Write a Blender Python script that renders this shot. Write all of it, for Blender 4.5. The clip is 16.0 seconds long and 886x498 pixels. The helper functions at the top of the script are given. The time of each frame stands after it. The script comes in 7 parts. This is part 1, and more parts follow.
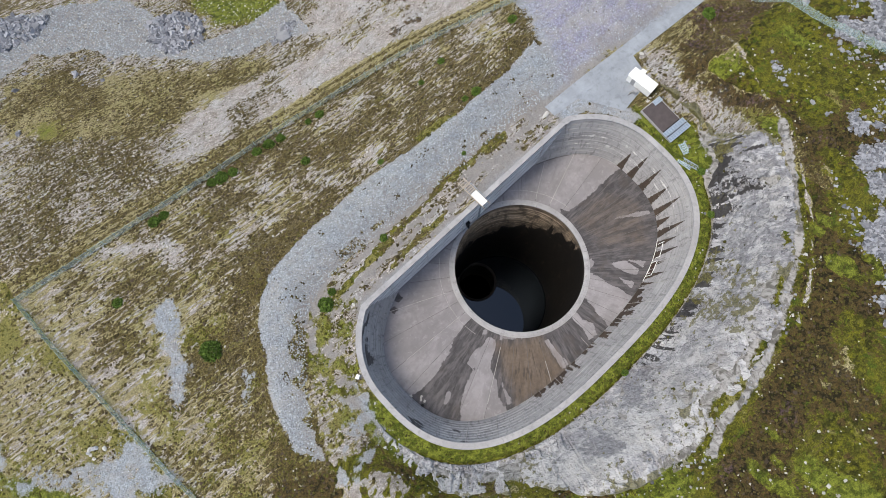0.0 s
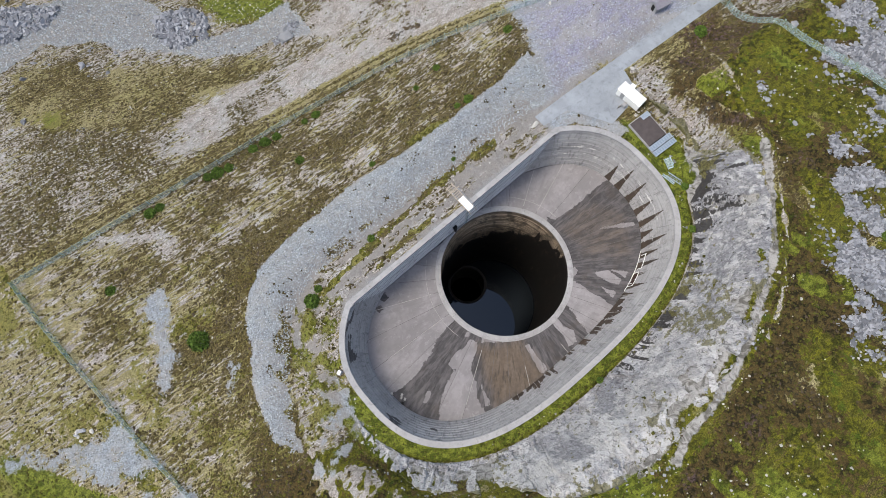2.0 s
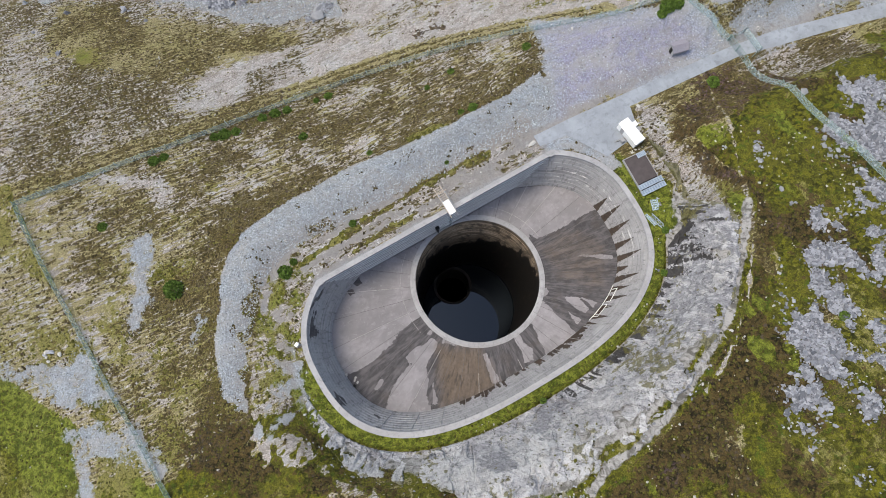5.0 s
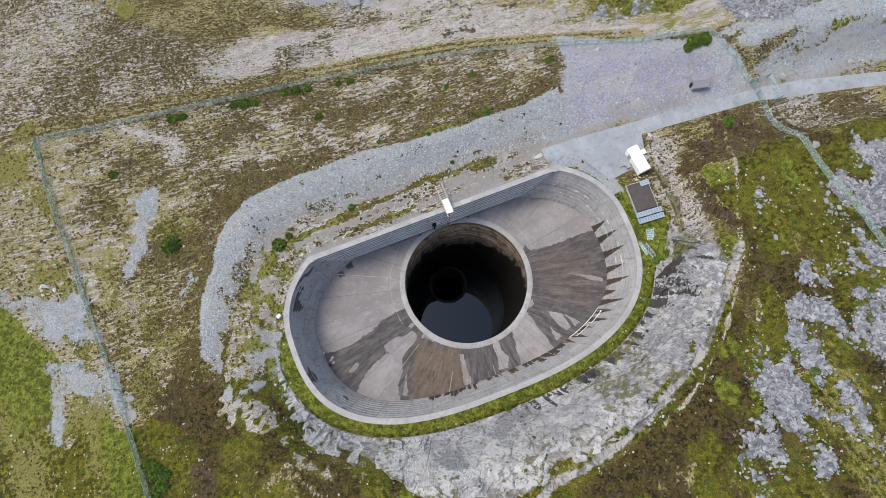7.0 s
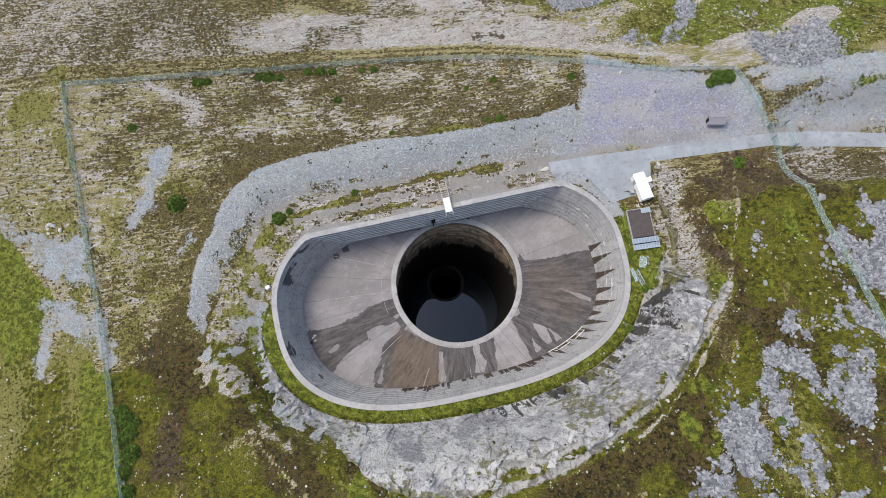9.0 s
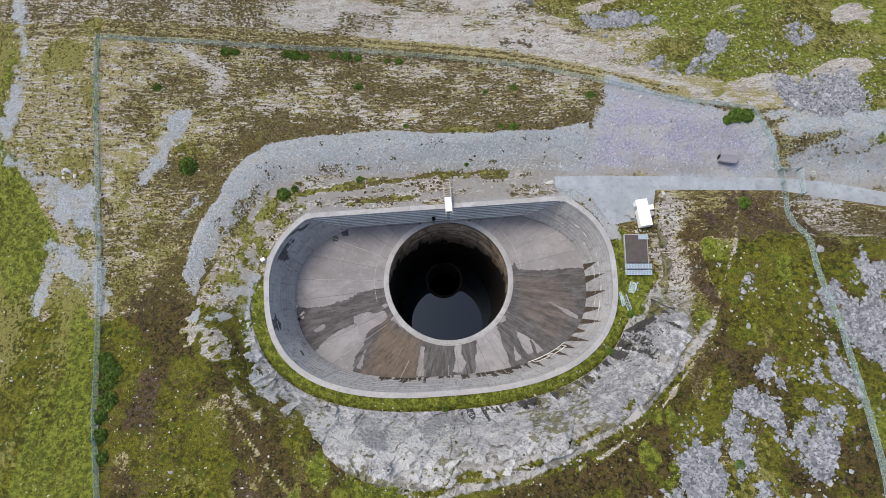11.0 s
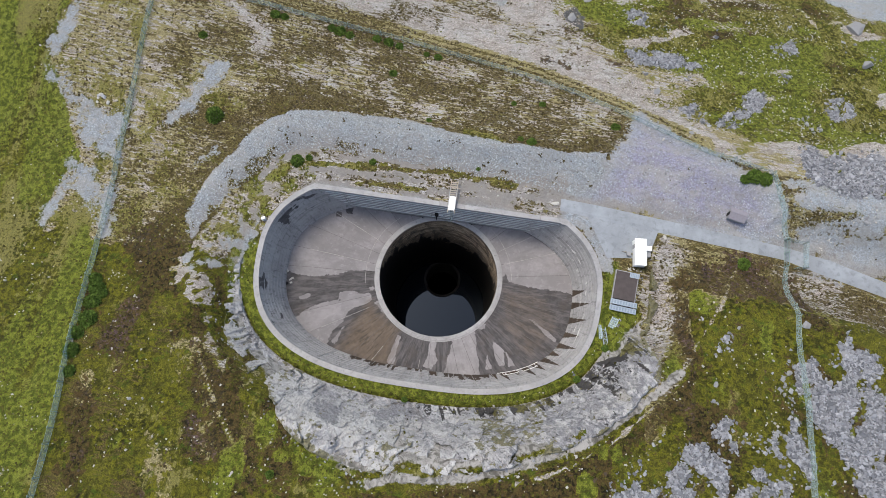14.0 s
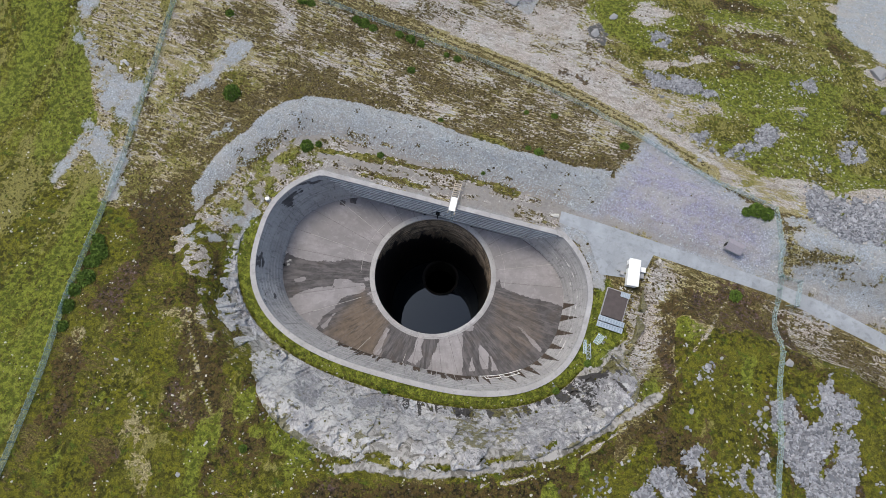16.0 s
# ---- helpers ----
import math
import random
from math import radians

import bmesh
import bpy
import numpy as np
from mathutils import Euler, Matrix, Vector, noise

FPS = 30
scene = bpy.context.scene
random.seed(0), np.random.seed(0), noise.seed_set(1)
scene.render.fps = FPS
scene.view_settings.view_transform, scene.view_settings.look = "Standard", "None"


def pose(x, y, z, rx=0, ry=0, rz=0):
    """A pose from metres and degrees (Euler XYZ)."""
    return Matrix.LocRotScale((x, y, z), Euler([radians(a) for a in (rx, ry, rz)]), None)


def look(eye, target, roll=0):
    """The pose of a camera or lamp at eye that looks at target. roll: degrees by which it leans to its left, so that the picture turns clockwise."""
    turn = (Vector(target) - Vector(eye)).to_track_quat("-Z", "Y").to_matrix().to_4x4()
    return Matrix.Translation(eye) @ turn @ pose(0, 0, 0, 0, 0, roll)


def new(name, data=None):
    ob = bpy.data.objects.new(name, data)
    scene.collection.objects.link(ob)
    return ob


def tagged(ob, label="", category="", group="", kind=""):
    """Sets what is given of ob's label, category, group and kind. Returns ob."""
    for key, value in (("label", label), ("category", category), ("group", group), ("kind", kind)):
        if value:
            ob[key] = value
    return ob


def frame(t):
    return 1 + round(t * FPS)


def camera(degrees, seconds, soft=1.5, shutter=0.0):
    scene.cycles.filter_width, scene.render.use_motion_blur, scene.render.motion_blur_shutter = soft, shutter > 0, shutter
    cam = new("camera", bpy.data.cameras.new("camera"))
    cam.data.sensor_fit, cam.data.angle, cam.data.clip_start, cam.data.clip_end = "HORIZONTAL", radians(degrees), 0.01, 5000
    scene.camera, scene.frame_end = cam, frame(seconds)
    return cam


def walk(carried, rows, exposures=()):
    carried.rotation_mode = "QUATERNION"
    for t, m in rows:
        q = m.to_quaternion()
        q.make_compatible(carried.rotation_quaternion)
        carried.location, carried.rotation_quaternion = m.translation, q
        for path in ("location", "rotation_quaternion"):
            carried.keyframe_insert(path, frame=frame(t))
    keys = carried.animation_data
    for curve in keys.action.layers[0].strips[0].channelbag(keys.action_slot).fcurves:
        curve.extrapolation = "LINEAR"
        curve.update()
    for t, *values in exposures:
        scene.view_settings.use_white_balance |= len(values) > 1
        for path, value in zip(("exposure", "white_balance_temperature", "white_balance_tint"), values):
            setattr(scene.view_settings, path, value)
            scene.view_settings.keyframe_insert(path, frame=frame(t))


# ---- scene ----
cam = camera(69.73, 16.0, soft=0.8)
# seconds, x, y, z, tilt from straight down, lean, heading
PATH = [
    (0.0, -30.11, -24.26, 128.47, 12.87, -0.02, -43.47),
    (0.5, -29.73, -24.89, 129.28, 12.90, 0.01, -43.21),
    (1.0, -29.05, -25.58, 130.11, 12.95, 0.02, -42.88),
    (1.5, -28.08, -26.36, 130.98, 12.93, 0.01, -42.24),
    (2.0, -26.91, -27.29, 131.81, 12.86, -0.01, -41.00),
    (2.5, -25.56, -28.27, 132.60, 12.78, -0.01, -39.76),
    (3.0, -24.01, -29.35, 133.32, 12.69, -0.03, -38.34),
    (3.5, -22.43, -30.43, 133.98, 12.60, -0.03, -36.48),
    (4.0, -20.88, -31.53, 134.66, 12.51, -0.03, -34.42),
    (6.5, -13.93, -36.65, 137.55, 12.51, -0.08, -23.29),
    (7.0, -12.53, -37.58, 138.05, 12.50, -0.05, -21.09),
    (7.5, -11.08, -38.33, 138.56, 12.50, -0.02, -18.89),
    (8.0, -9.60, -39.02, 138.99, 12.48, -0.00, -16.71),
    (8.5, -8.15, -39.66, 139.40, 12.47, -0.00, -14.53),
    (9.0, -6.79, -40.22, 139.83, 12.46, 0.00, -12.42),
    (11.5, 0.70, -40.86, 142.48, 11.90, 0.16, -1.99),
    (12.0, 2.06, -41.18, 142.73, 11.95, 0.16, 0.08),
    (12.5, 3.38, -41.52, 142.95, 12.03, 0.17, 2.13),
    (13.0, 4.74, -41.88, 143.23, 12.16, 0.12, 4.25),
    (13.5, 6.02, -42.26, 143.47, 12.29, 0.08, 6.35),
    (14.0, 7.18, -42.55, 143.73, 12.39, 0.02, 8.43),
    (14.5, 8.29, -42.70, 144.00, 12.44, -0.06, 10.44),
    (15.0, 9.35, -42.66, 144.39, 12.44, -0.13, 12.23),
    (15.5, 10.33, -42.40, 144.90, 12.37, -0.20, 13.61),
    (16.0, 11.01, -42.07, 145.55, 12.27, -0.20, 14.82),
]
walk(cam, [(t, pose(x, y, z, tilt, lean, heading)) for t, x, y, z, tilt, lean, heading in PATH], [(0.0, 0.89, 7100, 7), (9.0, 0.90, 7100, 7), (12.0, 0.86, 7100, 7), (16.0, 0.76, 7100, 7)])

# ---- light ----
world = bpy.data.worlds.new("sky")
scene.world = world
world.use_nodes = True
wn = world.node_tree.nodes
sky = wn.new("ShaderNodeTexSky")
sky.sky_type = "NISHITA"
sky.sun_disc = False
sky.sun_elevation = radians(65)
sky.sun_rotation = radians(-59)
sky.air_density, sky.dust_density, sky.ozone_density = 1.0, 2.2, 1.0
wn["Background"].inputs[1].default_value = 0.13
world.node_tree.links.new(sky.outputs[0], wn["Background"].inputs[0])
sun = new("sun", bpy.data.lights.new("sun", "SUN"))
sun.data.energy, sun.data.angle, sun.data.color = 1.3, radians(18), (1.0, 0.965, 0.91)
sun.matrix_world = look((-67, 41, 168), (0, 0, 0))


# ---- materials ----
class Graph:
    """A short way to write node materials."""

    def __init__(self, name, rough=0.9):
        self.mat = bpy.data.materials.new(name)
        self.mat.use_nodes = True
        self.t = self.mat.node_tree
        self.out = self.t.nodes["Principled BSDF"]
        self.out.inputs["Roughness"].default_value = rough
        self.out.inputs["Specular IOR Level"].default_value = 0.3
        self.pos = self.t.nodes.new("ShaderNodeNewGeometry").outputs["Position"]

    def set(self, socket, v):
        if isinstance(v, bpy.types.NodeSocket):
            self.t.links.new(v, socket)
        else:
            socket.default_value = v

    def noise(self, scale, detail=4.0, rough=0.55, stretch=None, distort=0.0, turn=0.0):
        n = self.t.nodes.new("ShaderNodeTexNoise")
        n.inputs["Scale"].default_value = scale
        n.inputs["Detail"].default_value = detail
        n.inputs["Roughness"].default_value = rough
        n.inputs["Distortion"].default_value = distort
        src = self.pos
        if stretch:
            m = self.t.nodes.new("ShaderNodeMapping")
            m.vector_type = "TEXTURE"
            m.inputs["Scale"].default_value = tuple(1 / v for v in stretch)
            m.inputs["Rotation"].default_value = (0, 0, radians(turn))
            self.t.links.new(src, m.inputs["Vector"])
            src = m.outputs[0]
        self.t.links.new(src, n.inputs["Vector"])
        return n.outputs["Fac"]

    def cells(self, scale, out="Color", stretch=None, feature="F1"):
        n = self.t.nodes.new("ShaderNodeTexVoronoi")
        n.feature = feature
        n.inputs["Scale"].default_value = scale
        src = self.pos
        if stretch:
            m = self.t.nodes.new("ShaderNodeMapping")
            m.inputs["Scale"].default_value = stretch
            self.t.links.new(src, m.inputs["Vector"])
            src = m.outputs[0]
        self.t.links.new(src, n.inputs["Vector"])
        return n.outputs[out]

    def attr(self, name):
        n = self.t.nodes.new("ShaderNodeAttribute")
        n.attribute_name = name
        return n.outputs["Fac"]

    def island(self):
        return self.t.nodes.new("ShaderNodeNewGeometry").outputs["Random Per Island"]

    def piece(self):
        return self.t.nodes.new("ShaderNodeObjectInfo").outputs["Random"]

    def math(self, op, a, b=0.0, c=0.0):
        n = self.t.nodes.new("ShaderNodeMath")
        n.operation = op
        for s, v in zip(n.inputs, (a, b, c)):
            self.set(s, v)
        return n.outputs[0]

    def step(self, v, lo, hi, a=0.0, b=1.0):
        n = self.t.nodes.new("ShaderNodeMapRange")
        n.interpolation_type = "SMOOTHSTEP"
        for s, x in zip(n.inputs, (v, lo, hi, a, b)):
            self.set(s, x)
        return n.outputs[0]

    def mix(self, f, a, b, mode="MIX"):
        n = self.t.nodes.new("ShaderNodeMix")
        n.data_type, n.blend_type = "RGBA", mode
        self.set(n.inputs[0], f)
        for s, v in ((n.inputs[6], a), (n.inputs[7], b)):
            self.set(s, (*v, 1) if isinstance(v, tuple) and len(v) == 3 else v)
        return n.outputs[2]

    def height(self):
        n = self.t.nodes.new("ShaderNodeSeparateXYZ")
        self.t.links.new(self.pos, n.inputs[0])
        return n.outputs[2]

    def done(self, color, bump=None, strength=0.5, distance=0.1, rough=None, metal=None):
        self.set(self.out.inputs["Base Color"], (*color, 1) if isinstance(color, tuple) else color)
        if bump is not None:
            b = self.t.nodes.new("ShaderNodeBump")
            b.inputs["Strength"].default_value = strength
            b.inputs["Distance"].default_value = distance
            self.t.links.new(bump, b.inputs["Height"])
            self.t.links.new(b.outputs[0], self.out.inputs["Normal"])
        if rough is not None:
            self.set(self.out.inputs["Roughness"], rough)
        if metal is not None:
            self.set(self.out.inputs["Metallic"], metal)
        return self.mat


def plain(name, color, rough=0.6, metal=0.0, vary=0.18, scale=1.5):
    g = Graph(name, rough)
    n = g.noise(scale, 5)
    dark = tuple(c * (1 - vary) for c in color)
    light = tuple(min(c * (1 + vary), 0.95) for c in color)
    return g.done(g.mix(n, dark, light), n, 0.15, 0.02, metal=metal)


def ground_material():
    g = Graph("moorland", 0.95)
    n1, n2, n3 = g.noise(0.95, 5, 0.6), g.noise(0.16, 4), g.noise(4.5, 3)
    fleck = g.noise(7.0, 4, 0.7)
    streak = g.noise(1.15, 5, 0.60, (0.22, 1.35, 1.0), 0.7, -6)
    blot = g.noise(0.30, 3)
    worm = g.noise(1.3, 3.0, 0.52, (0.34, 1.35, 1.0), 0.8, -6)
    # bare soil and dead grass
    straw = g.mix(g.step(n3, 0.36, 0.64), (0.130, 0.110, 0.052), (0.315, 0.278, 0.155))
    straw = g.mix(g.step(n2, 0.46, 0.62, 0.0, 0.7), straw, g.mix(n3, (0.130, 0.118, 0.042), (0.310, 0.284, 0.130)))
    stony = g.mix(g.step(n3, 0.36, 0.64), (0.19, 0.170, 0.158), (0.44, 0.402, 0.382))
    stony = g.mix(g.step(n2, 0.4, 0.65), stony, g.mix(n3, (0.25, 0.243, 0.24), (0.45, 0.44, 0.44)))
    stony = g.mix(g.step(g.noise(0.55, 6, 0.68, (0.5, 1.2, 1.0), 0.8, 4), 0.47, 0.60, 0.0, 0.7), stony, g.mix(n3, (0.115, 0.102, 0.084), (0.270, 0.246, 0.218)))
    stony = g.mix(g.step(g.noise(2.1, 5, 0.7), 0.54, 0.66, 0.0, 0.5), stony, (0.085, 0.072, 0.046))
    spale = g.math("ADD", g.attr("pale"), g.math("ADD", g.math("MULTIPLY_ADD", streak, 3.8, -1.9), g.math("MULTIPLY_ADD", blot, 1.1, -0.55)))
    cover = g.mix(g.step(spale, -0.07, 0.10), straw, stony)
    # grass
    grass = g.mix(g.step(n1, 0.40, 0.60), (0.018, 0.019, 0.001), (0.108, 0.106, 0.007))
    grass = g.mix(g.step(n2, 0.35, 0.7, 0.0, 0.7), grass, g.mix(g.step(n3, 0.3, 0.7), (0.042, 0.042, 0.003), (0.155, 0.150, 0.020)))
    grass = g.mix(g.step(g.noise(0.5, 5, 0.65), 0.55, 0.66, 0.0, 0.7), grass, (0.040, 0.070, 0.006))
    sdry = g.math("ADD", g.attr("dry"), g.math("ADD", g.math("MULTIPLY_ADD", n2, 1.6, -0.8), g.math("MULTIPLY_ADD", n1, 2.6, -1.3)))
    comb = g.noise(0.9, 5, 0.65, (0.2, 1.6, 1.0), 0.3, -80)
    sdry = g.math("ADD", sdry, g.math("MULTIPLY_ADD", comb, 2.4, -1.2))
    grass = g.mix(g.step(sdry, -0.12, 0.2, 0.0, 0.75), grass, g.mix(n3, (0.105, 0.096, 0.026), (0.25, 0.228, 0.085)))
    lush = g.math("MULTIPLY", g.step(g.math("ADD", g.attr("lush"), g.math("MULTIPLY_ADD", n1, 1.0, -0.5)), 0.2, 0.6), 0.85)
    grass = g.mix(lush, grass, g.mix(g.step(n1, 0.38, 0.62), (0.050, 0.066, 0.006), (0.142, 0.164, 0.022)))
    sgreen = g.math("ADD", g.attr("green"), g.math("ADD", g.math("MULTIPLY_ADD", n2, 1.8, -0.9), g.math("MULTIPLY_ADD", n1, 2.2, -1.1)))
    cover = g.mix(g.step(sgreen, -0.10, 0.12), cover, grass)
    # heather clumps, each dark at its foot and olive on top
    clump = g.mix(g.step(n3, 0.34, 0.66), (0.024, 0.018, 0.006), (0.128, 0.098, 0.036))
    clump = g.mix(g.step(blot, 0.48, 0.60, 0.0, 0.75), clump, g.mix(n3, (0.028, 0.023, 0.006), (0.150, 0.122, 0.040)))
    thick = g.math("ADD", worm, g.math("MULTIPLY_ADD", g.attr("dens"), 0.62, -0.31))
    clump = g.mix(g.step(g.noise(0.42, 5, 0.62, (0.5, 1.1, 1.0), 0.8, 4), 0.55, 0.66, 0.0, 0.65), clump, g.mix(g.step(n3, 0.34, 0.66), (0.040, 0.040, 0.006), (0.158, 0.150, 0.030)))
    cover = g.mix(g.step(thick, 0.46, 0.54, 0.0, 0.93), cover, clump)
    # thick dark heath with faded purple flower
    mosaic = g.noise(0.38, 6, 0.68, None, 0.6)
    splum = g.math("ADD", g.attr("plum"), g.math("ADD", g.math("MULTIPLY_ADD", n1, 2.2, -1.1), g.math("MULTIPLY_ADD", mosaic, 3.2, -1.6)))
    heath = g.mix(g.step(n1, 0.40, 0.60), (0.008, 0.0055, 0.002), (0.066, 0.042, 0.015))
    heath = g.mix(g.math("MULTIPLY", g.step(g.attr("bloom"), 0.0, 0.5), g.step(g.noise(1.7, 5, 0.66), 0.47, 0.58, 0.0, 0.8)), heath, g.mix(n3, (0.050, 0.028, 0.036), (0.150, 0.098, 0.118)))
    cover = g.mix(g.step(splum, -0.10, 0.14, 0.0, 0.92), cover, heath)
    cover = g.mix(1.0, cover, g.mix(g.step(fleck, 0.34, 0.66), (0.44, 0.44, 0.45), (1.62, 1.62, 1.62)), "MULTIPLY")
    cell = g.t.nodes.new("ShaderNodeSeparateColor")
    g.t.links.new(g.cells(4.2), cell.inputs[0])
    edge = g.cells(4.2, "Distance")
    grit = g.mix(cell.outputs[0], (0.205, 0.232, 0.262), (0.385, 0.43, 0.485))
    grit = g.mix(g.step(edge, 0.30, 0.55, 0.0, 0.35), grit, (0.15, 0.15, 0.15))
    lilac = g.mix(g.attr("lilac"), (1.0, 1.0, 1.0), (0.96, 0.86, 1.02))
    grit = g.mix(1.0, grit, lilac, "MULTIPLY")
    grit = g.mix(g.step(blot, 0.42, 0.66, 0.0, 0.55), grit, g.mix(n3, (0.20, 0.195, 0.185), (0.35, 0.345, 0.335)))
    grit = g.mix(g.step(g.noise(0.14, 6, 0.65, (0.5, 1.5, 1.0), 0.4, -9), 0.46, 0.62, 0.0, 0.5), grit, g.mix(n3, (0.24, 0.232, 0.225), (0.40, 0.39, 0.38)))
    grit = g.mix(g.math("MULTIPLY", g.attr("dirt"), 0.75), grit, g.mix(n3, (0.125, 0.109, 0.096), (0.31, 0.280, 0.255)))
    grit = g.mix(g.step(n1, 0.52, 0.70, 0.0, 0.55), grit, (0.165, 0.155, 0.15))
    # shade in the gaps between scree blocks, painted into the ground colour
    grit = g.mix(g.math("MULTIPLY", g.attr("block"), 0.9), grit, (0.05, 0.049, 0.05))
    sgrav = g.math("ADD", g.attr("gravel"), g.math("ADD", g.math("MULTIPLY_ADD", n1, 1.3, -0.65), g.math("MULTIPLY_ADD", n3, 0.5, -0.25)))
    cover = g.mix(g.step(sgrav, -0.12, 0.12), cover, grit)
    crack = g.noise(0.5, 7, 0.68, (1.0, 1.0, 1.0), 1.2)
    rock = g.mix(g.step(crack, 0.38, 0.58), (0.12, 0.114, 0.104), (0.34, 0.328, 0.318))
    srock = g.math("ADD", g.attr("rock"), g.math("MULTIPLY_ADD", n1, 1.2, -0.6))
    cover = g.mix(g.step(srock, -0.1, 0.15), cover, rock)
    hump = g.math("ADD", g.math("MULTIPLY", n1, 1.0), g.math("MULTIPLY", n3, 0.35))
    return g.done(cover, hump, 0.9, 0.5)


def rock_material():
    g = Graph("cut_rock", 0.85)
    big, mid, fine = g.noise(0.10, 4), g.noise(0.55, 8, 0.68, (0.8, 1.2, 1.6), 0.6, -53), g.noise(3.6, 6, 0.68)
    grain = g.noise(1.6, 7, 0.7, (0.38, 1.7, 1.0), 0.5, -53)
    slab = g.noise(0.20, 6, 0.60, (0.6, 1.7, 1.0), 1.0, -50)
    joint = g.noise(0.42, 5, 0.6, (0.45, 1.7, 1.0), 1.0, -58)
    c = g.mix(g.step(mid, 0.32, 0.66), (0.25, 0.25, 0.270), (0.52, 0.516, 0.538))
    c = g.mix(g.step(slab, 0.40, 0.50, 0.45, 0.0), c, (0.19, 0.19, 0.205))
    c = g.mix(g.step(big, 0.47, 0.56, 0.0, 0.6), c, (0.56, 0.546, 0.54))
    c = g.mix(g.step(g.noise(0.085, 6, 0.62, (0.7, 1.6, 1.0), 1.2, -48), 0.50, 0.40, 0.0, 0.45), c, (0.205, 0.20, 0.222))
    c = g.mix(g.step(grain, 0.40, 0.52, 0.30, 0.0), c, (0.16, 0.16, 0.17))
    c = g.mix(g.step(grain, 0.55, 0.64, 0.0, 0.38), c, (0.62, 0.62, 0.645))
    c = g.mix(g.step(fine, 0.38, 0.52, 0.25, 0.0), c, (0.12, 0.12, 0.125))
    lime = g.noise(0.16, 7, 0.7, None, 1.4)
    c = g.mix(g.step(lime, 0.53, 0.60, 0.0, 0.6), c, (0.60, 0.60, 0.615))
    gap = g.math("ABSOLUTE", g.math("SUBTRACT", slab, 0.5))
    c = g.mix(g.math("MULTIPLY", g.step(gap, 0.0, 0.020, 0.8, 0.0), g.step(mid, 0.58, 0.44)), c, (0.050, 0.049, 0.058))
    gap2 = g.math("ABSOLUTE", g.math("SUBTRACT", joint, 0.5))
    c = g.mix(g.math("MULTIPLY", g.step(gap2, 0.0, 0.013, 0.8, 0.0), g.step(mid, 0.56, 0.42)), c, (0.050, 0.049, 0.056))
    c = g.mix(g.math("MULTIPLY", g.attr("limy"), g.step(g.noise(0.22, 6, 0.62, None, 1.0), 0.42, 0.55, 0.15, 0.65)), c, g.mix(fine, (0.48, 0.472, 0.465), (0.68, 0.672, 0.668)))
    slaty = g.math("ADD", g.attr("slaty"), g.math("MULTIPLY_ADD", g.noise(0.38, 6, 0.62, (0.45, 1.6, 1.0), 1.0, -53), 4.0, -2.0))
    c = g.mix(g.step(slaty, 0.0, 0.30, 0.0, 0.75), c, g.mix(g.step(grain, 0.38, 0.62), (0.13, 0.132, 0.150), (0.30, 0.300, 0.325)))
    seep = g.math("ADD", g.attr("seep"), g.math("MULTIPLY_ADD", g.noise(1.3, 6, 0.66, None, 0.6), 3.0, -1.5))
    c = g.mix(g.step(seep, 0.40, 0.54, 0.0, 0.93), c, (0.036, 0.033, 0.033))
    moss = g.math("ADD", g.attr("moss"), g.math("MULTIPLY_ADD", g.noise(0.7, 5, 0.6), 2.2, -1.1))
    c = g.mix(g.step(moss, 0.24, 0.36, 0.0, 0.8), c, g.mix(g.step(fine, 0.36, 0.6), (0.060, 0.054, 0.020), (0.19, 0.175, 0.060)))
    h = g.math("ADD", mid, g.math("ADD", g.math("MULTIPLY", fine, 0.25), g.math("MULTIPLY", grain, 0.45)))
    return g.done(c, h, 1.0, 0.6)


